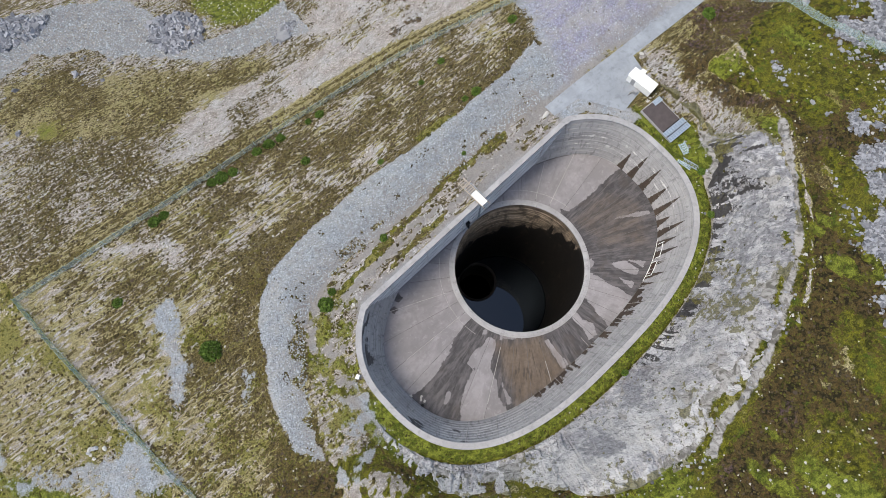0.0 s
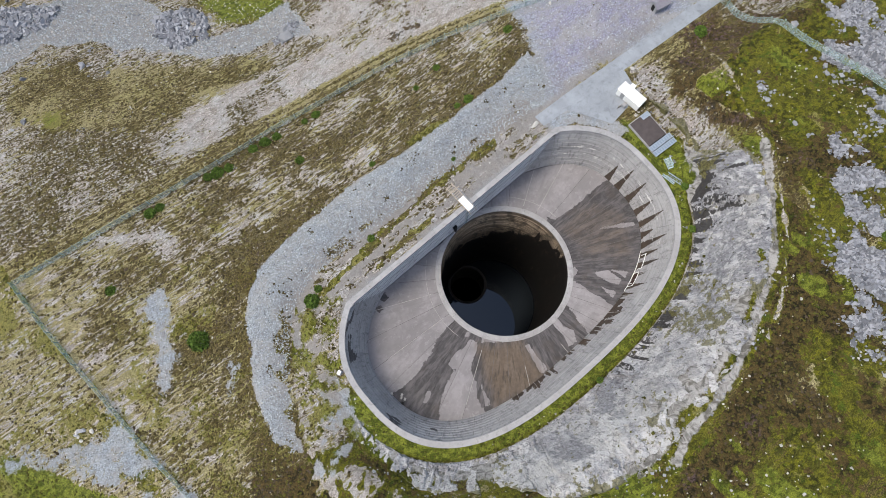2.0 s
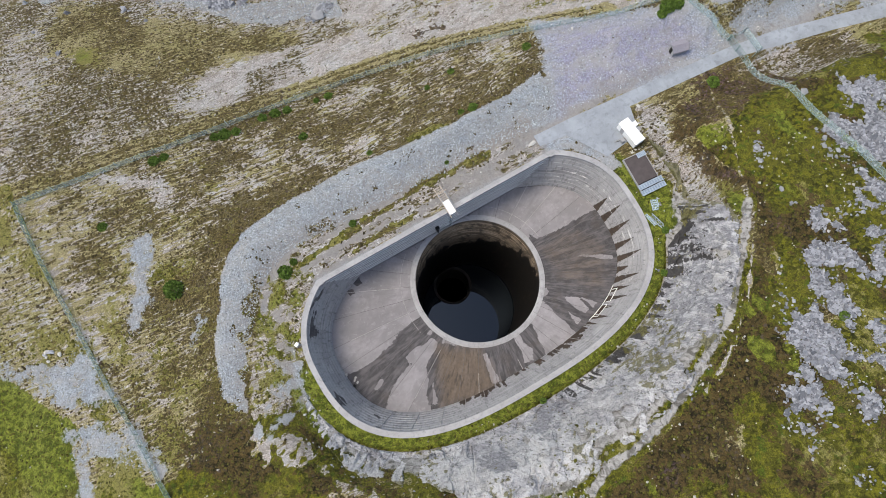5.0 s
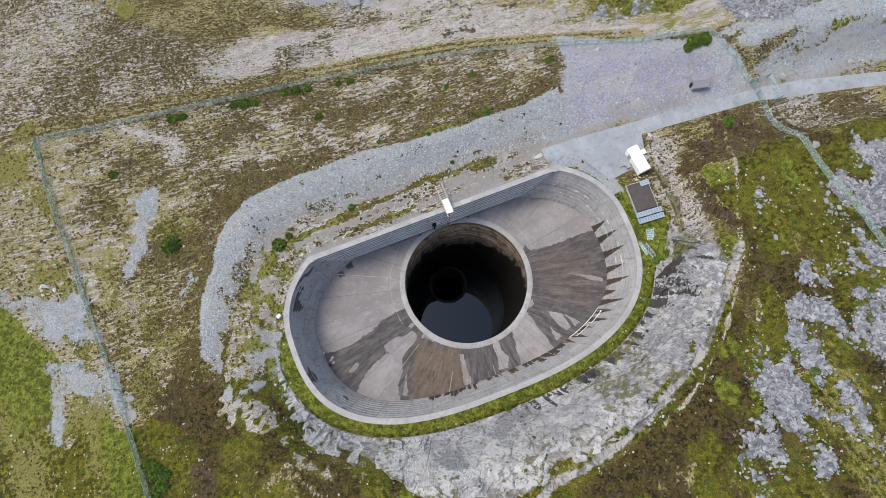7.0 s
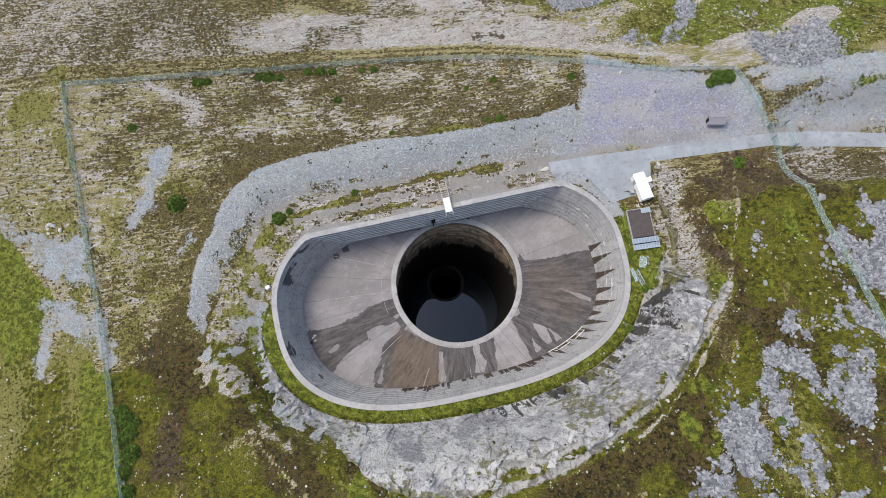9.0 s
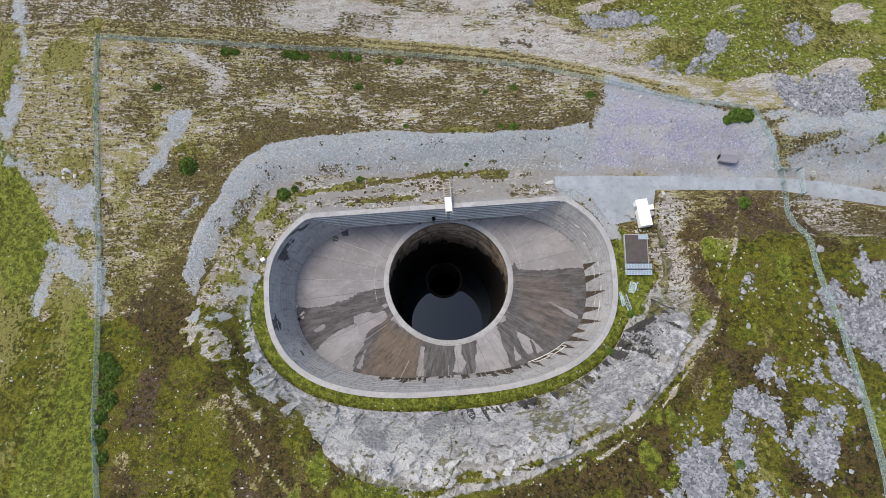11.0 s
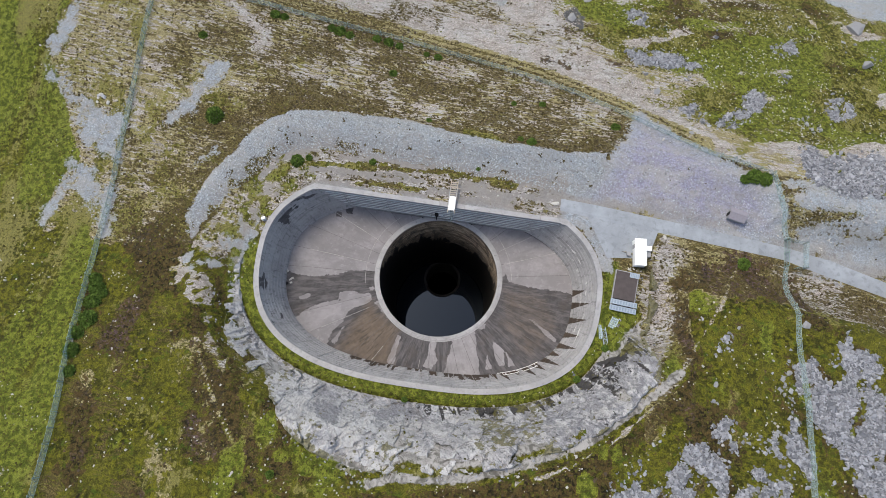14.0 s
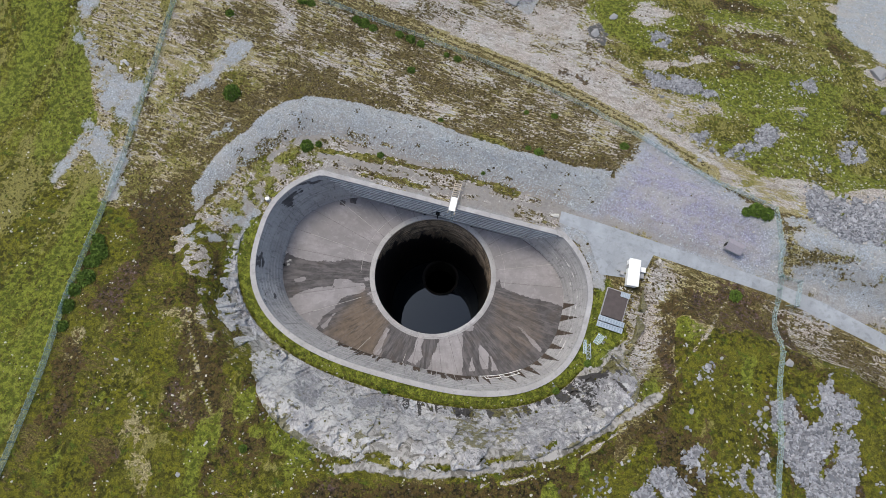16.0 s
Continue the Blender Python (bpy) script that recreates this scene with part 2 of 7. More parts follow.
def concrete_material(name, base, wall=False, stained=True):
    g = Graph(name, 0.8)
    big, mid, fine = g.noise(0.22, 5), g.noise(1.4, 5, 0.6), g.noise(9.0, 3)
    c = g.mix(g.step(big, 0.35, 0.68), tuple(v * 0.87 for v in base), tuple(v * 1.08 for v in base))
    c = g.mix(g.math("MULTIPLY", g.step(mid, 0.45, 0.72), 0.22), c, tuple(v * 0.55 for v in base))
    c = g.mix(g.math("MULTIPLY", g.piece(), 0.30), c, tuple(v * 0.62 for v in base))
    if not stained:
        c = g.mix(g.step(g.noise(0.7, 7, 0.72, None, 0.6), 0.50, 0.66, 0.0, 0.5), c, tuple(v * 0.55 for v in base))
        c = g.mix(g.step(fine, 0.56, 0.68, 0.0, 0.3), c, tuple(min(v * 1.35, 0.8) for v in base))
        return g.done(c, g.math("ADD", mid, g.math("MULTIPLY", fine, 0.4)), 0.25, 0.05, rough=0.85)
    edge = g.math("MULTIPLY_ADD", g.noise(0.38, 6, 0.66, None, 0.8), 1.7, -0.85)
    tiny = g.math("MULTIPLY_ADD", mid, 0.5, -0.25)
    if wall:
        edge = g.math("MULTIPLY_ADD", g.noise(0.55, 6, 0.66, (0.35, 0.35, 2.6), 0.6), 1.7, -0.85)
    if not wall:
        polar = g.t.nodes.new("ShaderNodeCombineXYZ")
        g.t.links.new(g.attr("ua"), polar.inputs[0])
        g.t.links.new(g.attr("ur"), polar.inputs[1])
        ray = g.t.nodes.new("ShaderNodeTexNoise")
        ray.inputs["Scale"].default_value, ray.inputs["Detail"].default_value, ray.inputs["Roughness"].default_value = 1.0, 6.0, 0.65
        g.t.links.new(polar.outputs[0], ray.inputs["Vector"])
        rays = ray.outputs["Fac"]
        thin = g.t.nodes.new("ShaderNodeTexNoise")
        thin.inputs["Scale"].default_value, thin.inputs["Detail"].default_value, thin.inputs["Roughness"].default_value = 1.7, 5.0, 0.6
        g.t.links.new(polar.outputs[0], thin.inputs["Vector"])
        lines = thin.outputs["Fac"]
        c = g.mix(g.step(rays, 0.48, 0.68, 0.0, 0.36), c, tuple(v * 0.6 for v in base))
        c = g.mix(g.step(g.noise(0.13, 6, 0.62, None, 0.9), 0.47, 0.56, 0.0, 0.32), c, tuple(v * 0.62 for v in base))
        c = g.mix(g.step(g.noise(0.9, 6, 0.7, None, 0.5), 0.55, 0.66, 0.0, 0.35), c, tuple(v * 1.3 for v in base))
        c = g.mix(g.step(lines, 0.52, 0.68, 0.0, 0.14), c, tuple(v * 0.55 for v in base))
        edge = g.math("MULTIPLY_ADD", rays, 0.55, -0.275)
        tiny = g.math("MULTIPLY_ADD", g.noise(0.55, 7, 0.68, None, 0.8), 1.0, -0.5)
    wet = g.math("ADD", g.attr("wet"), g.math("ADD", edge, tiny))
    wetmask = g.step(wet, -0.04, 0.05)
    damp = g.mix(g.step(g.noise(0.5, 6, 0.62, None, 0.8), 0.36, 0.64), (0.034, 0.0318, 0.0345), (0.066, 0.061, 0.065))
    if not wall:
        damp = g.mix(g.step(rays, 0.44, 0.62, 0.0, 0.85), damp, (0.118, 0.110, 0.114))
        damp = g.mix(g.step(lines, 0.48, 0.64, 0.0, 0.5), damp, (0.022, 0.020, 0.022))
    damp = g.mix(g.step(g.noise(0.3, 4), 0.5, 0.7, 0.0, 0.6), damp, (0.058, 0.047, 0.043))
    c = g.mix(g.math("MULTIPLY", wetmask, 0.93), c, damp)
    rust = g.math("ADD", g.attr("rust"), g.math("MULTIPLY", edge, 2.2))
    c = g.mix(g.math("MULTIPLY", g.step(rust, -0.35, 0.6), 0.66), c, g.mix(mid, (0.050, 0.035, 0.025), (0.225, 0.162, 0.105)))
    if not wall:
        c = g.mix(g.math("MULTIPLY", g.step(lines, 0.54, 0.66), g.step(g.attr("rust"), -0.2, 0.3, 0.0, 0.6)), c, (0.040, 0.033, 0.030))
    if wall:
        band = g.noise(0.9, 5, 0.6, (0.10, 0.10, 3.2))
        c = g.mix(g.step(band, 0.50, 0.72, 0.0, 0.45), c, (0.10, 0.098, 0.096))
        c = g.mix(g.step(band, 0.42, 0.26, 0.0, 0.40), c, (0.50, 0.49, 0.475))
        runs = g.noise(1.5, 5, 0.65, (1.0, 1.0, 0.10), 0.3)
        c = g.mix(g.step(runs, 0.52, 0.66, 0.0, 0.45), c, (0.085, 0.082, 0.083))
        c = g.mix(g.step(runs, 0.44, 0.30, 0.0, 0.35), c, (0.46, 0.452, 0.44))
        drip = g.math("ADD", g.attr("drip"), g.math("MULTIPLY_ADD", mid, 0.7, -0.35))
        c = g.mix(g.step(drip, 0.34, 0.50, 0.0, 0.95), c, g.mix(g.noise(0.35, 3), (0.016, 0.014, 0.012), (0.082, 0.050, 0.030)))
        lime = g.math("ADD", g.attr("lime"), g.math("MULTIPLY_ADD", g.noise(0.9, 6, 0.66, (0.6, 0.6, 1.6)), 1.8, -0.9))
        c = g.mix(g.step(lime, 0.42, 0.62, 0.0, 0.8), c, (0.66, 0.65, 0.63))
    r = g.math("MULTIPLY_ADD", wetmask, -0.16, 0.88)
    return g.done(c, g.math("ADD", mid, g.math("MULTIPLY", fine, 0.4)), 0.22, 0.05, rough=r)


def shaft_material():
    g = Graph("shaft_lining", 0.7)
    z = g.height()
    ragged = g.noise(0.32, 7, 0.68, (1, 1, 0.22), 1.0)
    rings = g.noise(1.1, 5, 0.65, (0.05, 0.05, 3.0))
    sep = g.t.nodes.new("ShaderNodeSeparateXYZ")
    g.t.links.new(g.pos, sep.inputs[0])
    # pale reaches deeper towards +y; the rest and everything lower is near black
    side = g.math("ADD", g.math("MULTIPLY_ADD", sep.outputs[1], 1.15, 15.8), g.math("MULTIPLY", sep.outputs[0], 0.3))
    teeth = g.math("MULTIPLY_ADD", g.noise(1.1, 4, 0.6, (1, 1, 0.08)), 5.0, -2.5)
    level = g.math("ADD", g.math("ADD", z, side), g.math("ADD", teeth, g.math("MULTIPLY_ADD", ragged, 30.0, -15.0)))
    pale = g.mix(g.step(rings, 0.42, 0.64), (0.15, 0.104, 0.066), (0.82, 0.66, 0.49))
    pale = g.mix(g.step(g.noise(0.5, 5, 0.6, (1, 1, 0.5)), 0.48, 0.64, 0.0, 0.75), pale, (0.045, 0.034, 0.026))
    blackish = g.mix(g.noise(0.6, 6, 0.65, (1, 1, 0.25)), (0.002, 0.0017, 0.0015), (0.011, 0.0085, 0.0075))
    blackish = g.mix(g.step(g.noise(0.55, 6, 0.68, (1, 1, 0.3), 0.8), 0.54, 0.68, 0.0, 0.8), blackish, (0.040, 0.028, 0.022))
    c = g.mix(g.step(level, -21.3, -20.8), blackish, g.mix(g.step(level, -21.0, -11.0), g.mix(0.5, pale, (0.06, 0.05, 0.042)), pale))
    # a darker band just below the kerb
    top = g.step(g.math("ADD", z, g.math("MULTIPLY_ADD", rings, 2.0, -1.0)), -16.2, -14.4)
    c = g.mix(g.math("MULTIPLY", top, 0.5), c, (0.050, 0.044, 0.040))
    return g.done(c, rings, 0.3, 0.1)


def stuff_material(name, dark, light, rough=0.92, hue=None):
    g = Graph(name, rough)
    i = g.island()
    n = g.noise(5.0, 3)
    c = g.mix(i, dark, light)
    if hue:
        c = g.mix(g.step(g.math("FRACT", g.math("MULTIPLY", i, 37.3)), 0.80, 0.9, 0.0, 0.8), c, hue)
    c = g.mix(g.math("MULTIPLY", n, 0.45), c, tuple(v * 0.55 for v in dark))
    return g.done(c, n, 0.4, 0.05)


def water_material():
    m = bpy.data.materials.new("still_water")
    m.use_nodes = True
    t = m.node_tree
    t.nodes.remove(t.nodes["Principled BSDF"])
    body = t.nodes.new("ShaderNodeBsdfTransparent")
    body.inputs[0].default_value = (0.028, 0.031, 0.034, 1)
    gloss = t.nodes.new("ShaderNodeBsdfGlossy")
    gloss.inputs["Roughness"].default_value = 0.01
    gloss.inputs["Color"].default_value = (0.026, 0.033, 0.043, 1)
    both = t.nodes.new("ShaderNodeAddShader")
    t.links.new(body.outputs[0], both.inputs[0])
    t.links.new(gloss.outputs[0], both.inputs[1])
    t.links.new(both.outputs[0], t.nodes["Material Output"].inputs[0])
    return m


def mesh_wire_material():
    m = bpy.data.materials.new("green_wire_mesh")
    m.use_nodes = True
    t = m.node_tree
    p = t.nodes["Principled BSDF"]
    p.inputs["Base Color"].default_value = (0.56, 0.70, 0.69, 1)
    p.inputs["Roughness"].default_value = 0.5
    clear = t.nodes.new("ShaderNodeBsdfTransparent")
    mixer = t.nodes.new("ShaderNodeMixShader")
    mixer.inputs[0].default_value = 0.24
    t.links.new(clear.outputs[0], mixer.inputs[1])
    t.links.new(p.outputs[0], mixer.inputs[2])
    t.links.new(mixer.outputs[0], t.nodes["Material Output"].inputs[0])
    return m


M_GROUND, M_ROCK = ground_material(), rock_material()
M_FLOOR = concrete_material("basin_floor_concrete", (0.276, 0.261, 0.272))
M_WALL = concrete_material("basin_wall_concrete", (0.395, 0.386, 0.388), True)
M_WALL_STRAIGHT = concrete_material("straight_wall_concrete", (0.31, 0.312, 0.316), stained=False)
M_COPING = concrete_material("coping_concrete", (0.36, 0.354, 0.362), stained=False)
M_ROAD = concrete_material("road_concrete", (0.285, 0.308, 0.34), stained=False)
M_LIME = plain("lime_crust", (0.60, 0.60, 0.59), 0.85, 0.0, 0.35, 0.7)
M_JOINT = plain("joint_filler", (0.10, 0.095, 0.09), 0.9)
M_SHAFT, M_WATER, M_MESH = shaft_material(), water_material(), mesh_wire_material()
M_SCREE = stuff_material("scree_blocks", (0.12, 0.126, 0.146), (0.445, 0.458, 0.50))
M_BOULDER = stuff_material("weathered_boulder", (0.20, 0.204, 0.215), (0.30, 0.305, 0.32))
M_CHIP = stuff_material("bund_stone", (0.155, 0.170, 0.188), (0.56, 0.605, 0.645))
M_PALE_STONE = stuff_material("pale_stone", (0.32, 0.308, 0.29), (0.58, 0.562, 0.535))
M_HEATHER = stuff_material("heather_clump", (0.026, 0.020, 0.006), (0.105, 0.080, 0.024), hue=(0.085, 0.062, 0.050))
M_TUSSOCK = stuff_material("grass_tussock", (0.034, 0.034, 0.004), (0.115, 0.110, 0.018))
M_LEAF = stuff_material("bush_leaf", (0.040, 0.075, 0.011), (0.155, 0.245, 0.042))
M_TWIG = plain("twig_bark", (0.07, 0.05, 0.035), 0.9)
M_GALV = plain("galvanised_steel", (0.34, 0.40, 0.47), 0.45, 0.3)
M_GRATE = plain("grating_mesh", (0.22, 0.28, 0.34), 0.5, 0.2)
M_WHITE = plain("white_sheet", (0.80, 0.80, 0.79), 0.5, 0.0, 0.05)
M_GREY = plain("grey_paint", (0.30, 0.30, 0.31), 0.6)
M_TANK = plain("dark_deck", (0.075, 0.062, 0.062), 0.8, 0.0, 0.35, 0.8)
M_DARK = plain("flat_black", (0.012, 0.012, 0.012), 0.9)
M_POST = plain("fence_post_green", (0.22, 0.30, 0.28), 0.6)
M_SEAL = plain("joint_seal", (0.36, 0.35, 0.337), 0.8, 0.0, 0.45, 0.6)
M_BED = plain("joint_bed", (0.11, 0.104, 0.103), 0.9)
M_SILT = plain("black_silt", (0.045, 0.042, 0.039), 0.9)
M_SLATE = plain("slate_roof", (0.25, 0.235, 0.27), 0.7, 0.0, 0.25, 3.0)
M_WOOD = plain("weathered_timber", (0.42, 0.36, 0.30), 0.85, 0.0, 0.3, 4.0)
M_RUSTY = plain("rusty_steel", (0.055, 0.032, 0.024), 0.8, 0.0, 0.4, 3.0)


# ---- mesh helpers ----
def part(name, bm, material, parent=None, label=""):
    me = bpy.data.meshes.new(name)
    bm.to_mesh(me)
    bm.free()
    me.materials.append(material)
    ob = new(name, me)
    ob.parent = parent
    if label:
        ob["label"] = label
    return ob


def solid(name, verts, faces, material, parent=None, label="", smooth_faces=False, fields=None):
    me = bpy.data.meshes.new(name)
    me.from_pydata([tuple(map(float, v)) for v in verts], [], faces)
    me.materials.append(material)
    for key, vals in (fields or {}).items():
        me.attributes.new(key, "FLOAT", "POINT").data.foreach_set("value", np.asarray(vals, np.float32))
    if smooth_faces:
        me.polygons.foreach_set("use_smooth", [True] * len(me.polygons))
    me.update()
    ob = new(name, me)
    ob.parent = parent
    if label:
        ob["label"] = label
    return ob


def big_mesh(name, verts, quads, material, fields=None, smooth_faces=True):
    """A large sheet or heap from arrays of corners and of faces (all of one size)."""
    me = bpy.data.meshes.new(name)
    k = quads.shape[1]
    me.vertices.add(len(verts))
    me.vertices.foreach_set("co", np.ascontiguousarray(verts, np.float32).ravel())
    me.loops.add(quads.size)
    me.loops.foreach_set("vertex_index", np.ascontiguousarray(quads, np.int32).ravel())
    me.polygons.add(len(quads))
    me.polygons.foreach_set("loop_start", np.arange(0, quads.size, k, dtype=np.int32))
    me.polygons.foreach_set("use_smooth", np.full(len(quads), smooth_faces))
    for key, vals in (fields or {}).items():
        me.attributes.new(key, "FLOAT", "POINT").data.foreach_set("value", np.ascontiguousarray(vals, np.float32))
    me.materials.append(material)
    me.update(calc_edges=True)
    return new(name, me)


def empty(name, m=None):
    ob = new(name)
    if m is not None:
        ob.matrix_basis = m
    return ob


def box(bm, x0, y0, z0, x1, y1, z1, bevel=0.0):
    r = bmesh.ops.create_cube(bm, size=1, matrix=Matrix.Translation(((x0 + x1) / 2, (y0 + y1) / 2, (z0 + z1) / 2)) @ Matrix.Diagonal((x1 - x0, y1 - y0, z1 - z0, 1)))
    if bevel:
        edges = list({e for v in r["verts"] for e in v.link_edges})
        bmesh.ops.bevel(bm, geom=edges, offset=bevel, segments=1, affect="EDGES")
    return bm


def boxed(x0, y0, z0, x1, y1, z1, bevel=0.0):
    return box(bmesh.new(), x0, y0, z0, x1, y1, z1, bevel)


def bar(bm, a, b, r=0.03, sides=5):
    a, b = Vector(a), Vector(b)
    d = b - a
    m = Matrix.Translation((a + b) / 2) @ d.to_track_quat("Z", "Y").to_matrix().to_4x4()
    bmesh.ops.create_cone(bm, cap_ends=True, segments=sides, radius1=r, radius2=r, depth=d.length, matrix=m)
    return bm


def lattice(ix, iy, seed):
    h = np.sin(ix * 127.1 + iy * 311.7 + seed * 74.7) * 43758.5453
    return h - np.floor(h)


def value_noise(x, y, size, seed=0):
    x, y = np.asarray(x, float) / size, np.asarray(y, float) / size
    ix, iy = np.floor(x), np.floor(y)
    fx, fy = x - ix, y - iy
    fx, fy = fx * fx * (3 - 2 * fx), fy * fy * (3 - 2 * fy)
    a, b = lattice(ix, iy, seed), lattice(ix + 1, iy, seed)
    c, d = lattice(ix, iy + 1, seed), lattice(ix + 1, iy + 1, seed)
    return (a + (b - a) * fx) * (1 - fy) + (c + (d - c) * fx) * fy


def fractal(x, y, size, octaves=4, seed=0):
    total, amp, norm = 0, 1.0, 0
    for k in range(octaves):
        total = total + amp * value_noise(x + 13.7 * k, y - 7.1 * k, size / 2 ** k, seed + k)
        norm += amp
        amp *= 0.55
    return total / norm


def inside(x, y, poly):
    """Signed distance to a polygon, positive inside."""
    sign = np.zeros(np.shape(x), bool)
    for (x0, y0), (x1, y1) in zip(poly, poly[1:] + poly[:1]):
        cross = ((y0 > y) != (y1 > y)) & (x < (x1 - x0) * (y - y0) / (y1 - y0 + 1e-12) + x0)
        sign ^= cross
    d = segment_distance(x, y, poly + poly[:1])
    return np.where(sign, d, -d)




# ---- landform ----
def smooth(a, b, v):
    u = np.clip((v - a) / (b - a), 0.0, 1.0)
    return u * u * (3 - 2 * u)


def rim_radius(x, y):
    """1 on the outer edge of the basin's coping, less inside."""
    up = y > -17.0
    n = np.where(up, 2.3, 2.7)
    b = np.where(up, 23.3, 26.4)
    return (np.abs(x / 40.0) ** n + np.abs((y + 17.0) / b) ** n) ** (1 / n)


def rim_distance(x, y):
    """Metres outside the coping of the D-shaped basin (negative inside), nearly."""
    r = np.hypot(x, y + 17.0)
    f = rim_radius(x, y)
    return np.maximum(r * (1 - 1 / np.maximum(f, 0.05)), y - 0.0)


def segment_distance(x, y, pts):
    best = np.full(np.shape(x), 1e9)
    for (x0, y0), (x1, y1) in zip(pts, pts[1:]):
        dx, dy = x1 - x0, y1 - y0
        u = np.clip(((x - x0) * dx + (y - y0) * dy) / (dx * dx + dy * dy), 0, 1)
        best = np.minimum(best, np.hypot(x - x0 - u * dx, y - y0 - u * dy))
    return best


def box_distance(x, y, x0, y0, x1, y1):
    return np.hypot(np.maximum(np.maximum(x0 - x, x - x1), 0), np.maximum(np.maximum(y0 - y, y - y1), 0))


BUND = [(34, 13.5), (5, 13.8), (-25, 15.0), (-38, 13.5), (-46.5, 6.5), (-53, -5), (-56, -14)]
ROAD_LINE = [(28, 3.2), (45, 2.2), (72, -0.5), (92, -3.5), (130, -11), (220, -30)]


def land(x, y):
    """Height of the ground before small relief."""
    x, y = np.asarray(x, float), np.asarray(y, float)
    fade = 1 - smooth(10, 42, y)
    tilt = 0.05 * x * fade
    soft = 4.0
    south = 0.31 * soft * np.log1p(np.exp(np.clip((-y - 3) / soft, -30, 30)))
    fall = 0.42 - 0.30 * smooth(10, -92, x)
    north = fall * soft * np.log1p(np.exp(np.clip((y - 14) / soft, -30, 30)))
    north = north + 0.9 * (0.42 - fall) * soft * np.log1p(np.exp(np.clip((y - 60) / soft, -30, 30)))
    wild = south - north + tilt
    wild = np.where(y < -62, wild - 0.31 * 0.35 * (-y - 62), wild)
    d = np.minimum(rim_distance(x, y), box_distance(x, y, 28, -20, 50, 12))
    d = np.minimum(d, box_distance(x, y, -34, -2, 72, 8))
    d = np.minimum(d, segment_distance(x, y, ROAD_LINE) - 3.0)
    cut = smooth(2.4, 12.0, d)
    z = -0.35 + (wild + 0.35) * cut
    b = segment_distance(x, y, BUND)
    return z + 1.7 * (1 - smooth(0.8, 8.5, b)) * smooth(1.5, 8.5, d + 0 * x) * smooth(34, 22, x) * smooth(-16, -2, y + 0 * x)

# ---- the lie of the land: what covers it ----
GRAVEL_BAND = [(-58.5, -13.7), (-57.5, -9.9), (-56.2, -3.7), (-53.9, 1.1), (-50.7, 5.8), (-48.4, 10.8), (-44.7, 15.5), (-39.4, 18.7), (-31.2, 19.7), (-22.9, 20.1), (-11.9, 20.1), (-0.9, 18.5), (9.8, 16.9), (20.5, 16.3), (31.5, 17.3), (38.4, 18.2), (36.6, 5.1), (25.4, 6.5), (14.7, 7.1), (4.1, 7.5), (-6.5, 8.2), (-17.2, 8.5), (-25.2, 9), (-31.8, 8.5), (-36.4, 7.7), (-40.7, 4.6), (-44.3, 1.2), (-47.9, -4.3), (-51.4, -9.6), (-53.6, -14.2), (-54.8, -18.8)]
YARD = [(36, 12), (41, 24.5), (46, 33), (58, 25), (70, 18.5), (77, 16.5), (81, 1.5), (66, 1.0), (54, 2.4), (30, 3.6)]
TONGUE = [(-58.8, 29.2), (-61.1, 22), (-63.5, 16.2), (-66.1, 13.4), (-68.5, 8.5), (-71.4, 10.1), (-71, 14.4), (-66.4, 18.5), (-64.6, 23.6), (-61.5, 28.8)]
WEST_GRAVEL = [(-105.6, 69.6), (-98.6, 49.7), (-99.8, 39.7), (-101.2, 32.2), (-103.1, 25.9), (-104.5, 23.1), (-105.3, 28.1), (-102.1, 35.2), (-101.3, 44.7), (-107.4, 69.7)]
WEST_TRIANGLE = [(-103.8, 22.4), (-98.1, 20.7), (-95.6, 14.9), (-92.1, 15.4), (-84.8, 12.2), (-82.1, 17.1), (-80.7, 19.9), (-78.8, -1.7), (-83.5, 0.2), (-88.1, 3.7), (-91.5, 8.9), (-97.8, 15), (-103.7, 19.3)]
WEST_GRAVEL_LOW = [(-92.3, -1), (-85.8, -2.8), (-80.1, -7.3), (-77.5, -8.9), (-74, -16), (-75.5, -19.7), (-79.8, -17.1), (-83.9, -11.4), (-88.1, -10.5), (-90.4, -14.5), (-89.7, -21.3), (-91, -19.2), (-91.8, -6.8)]
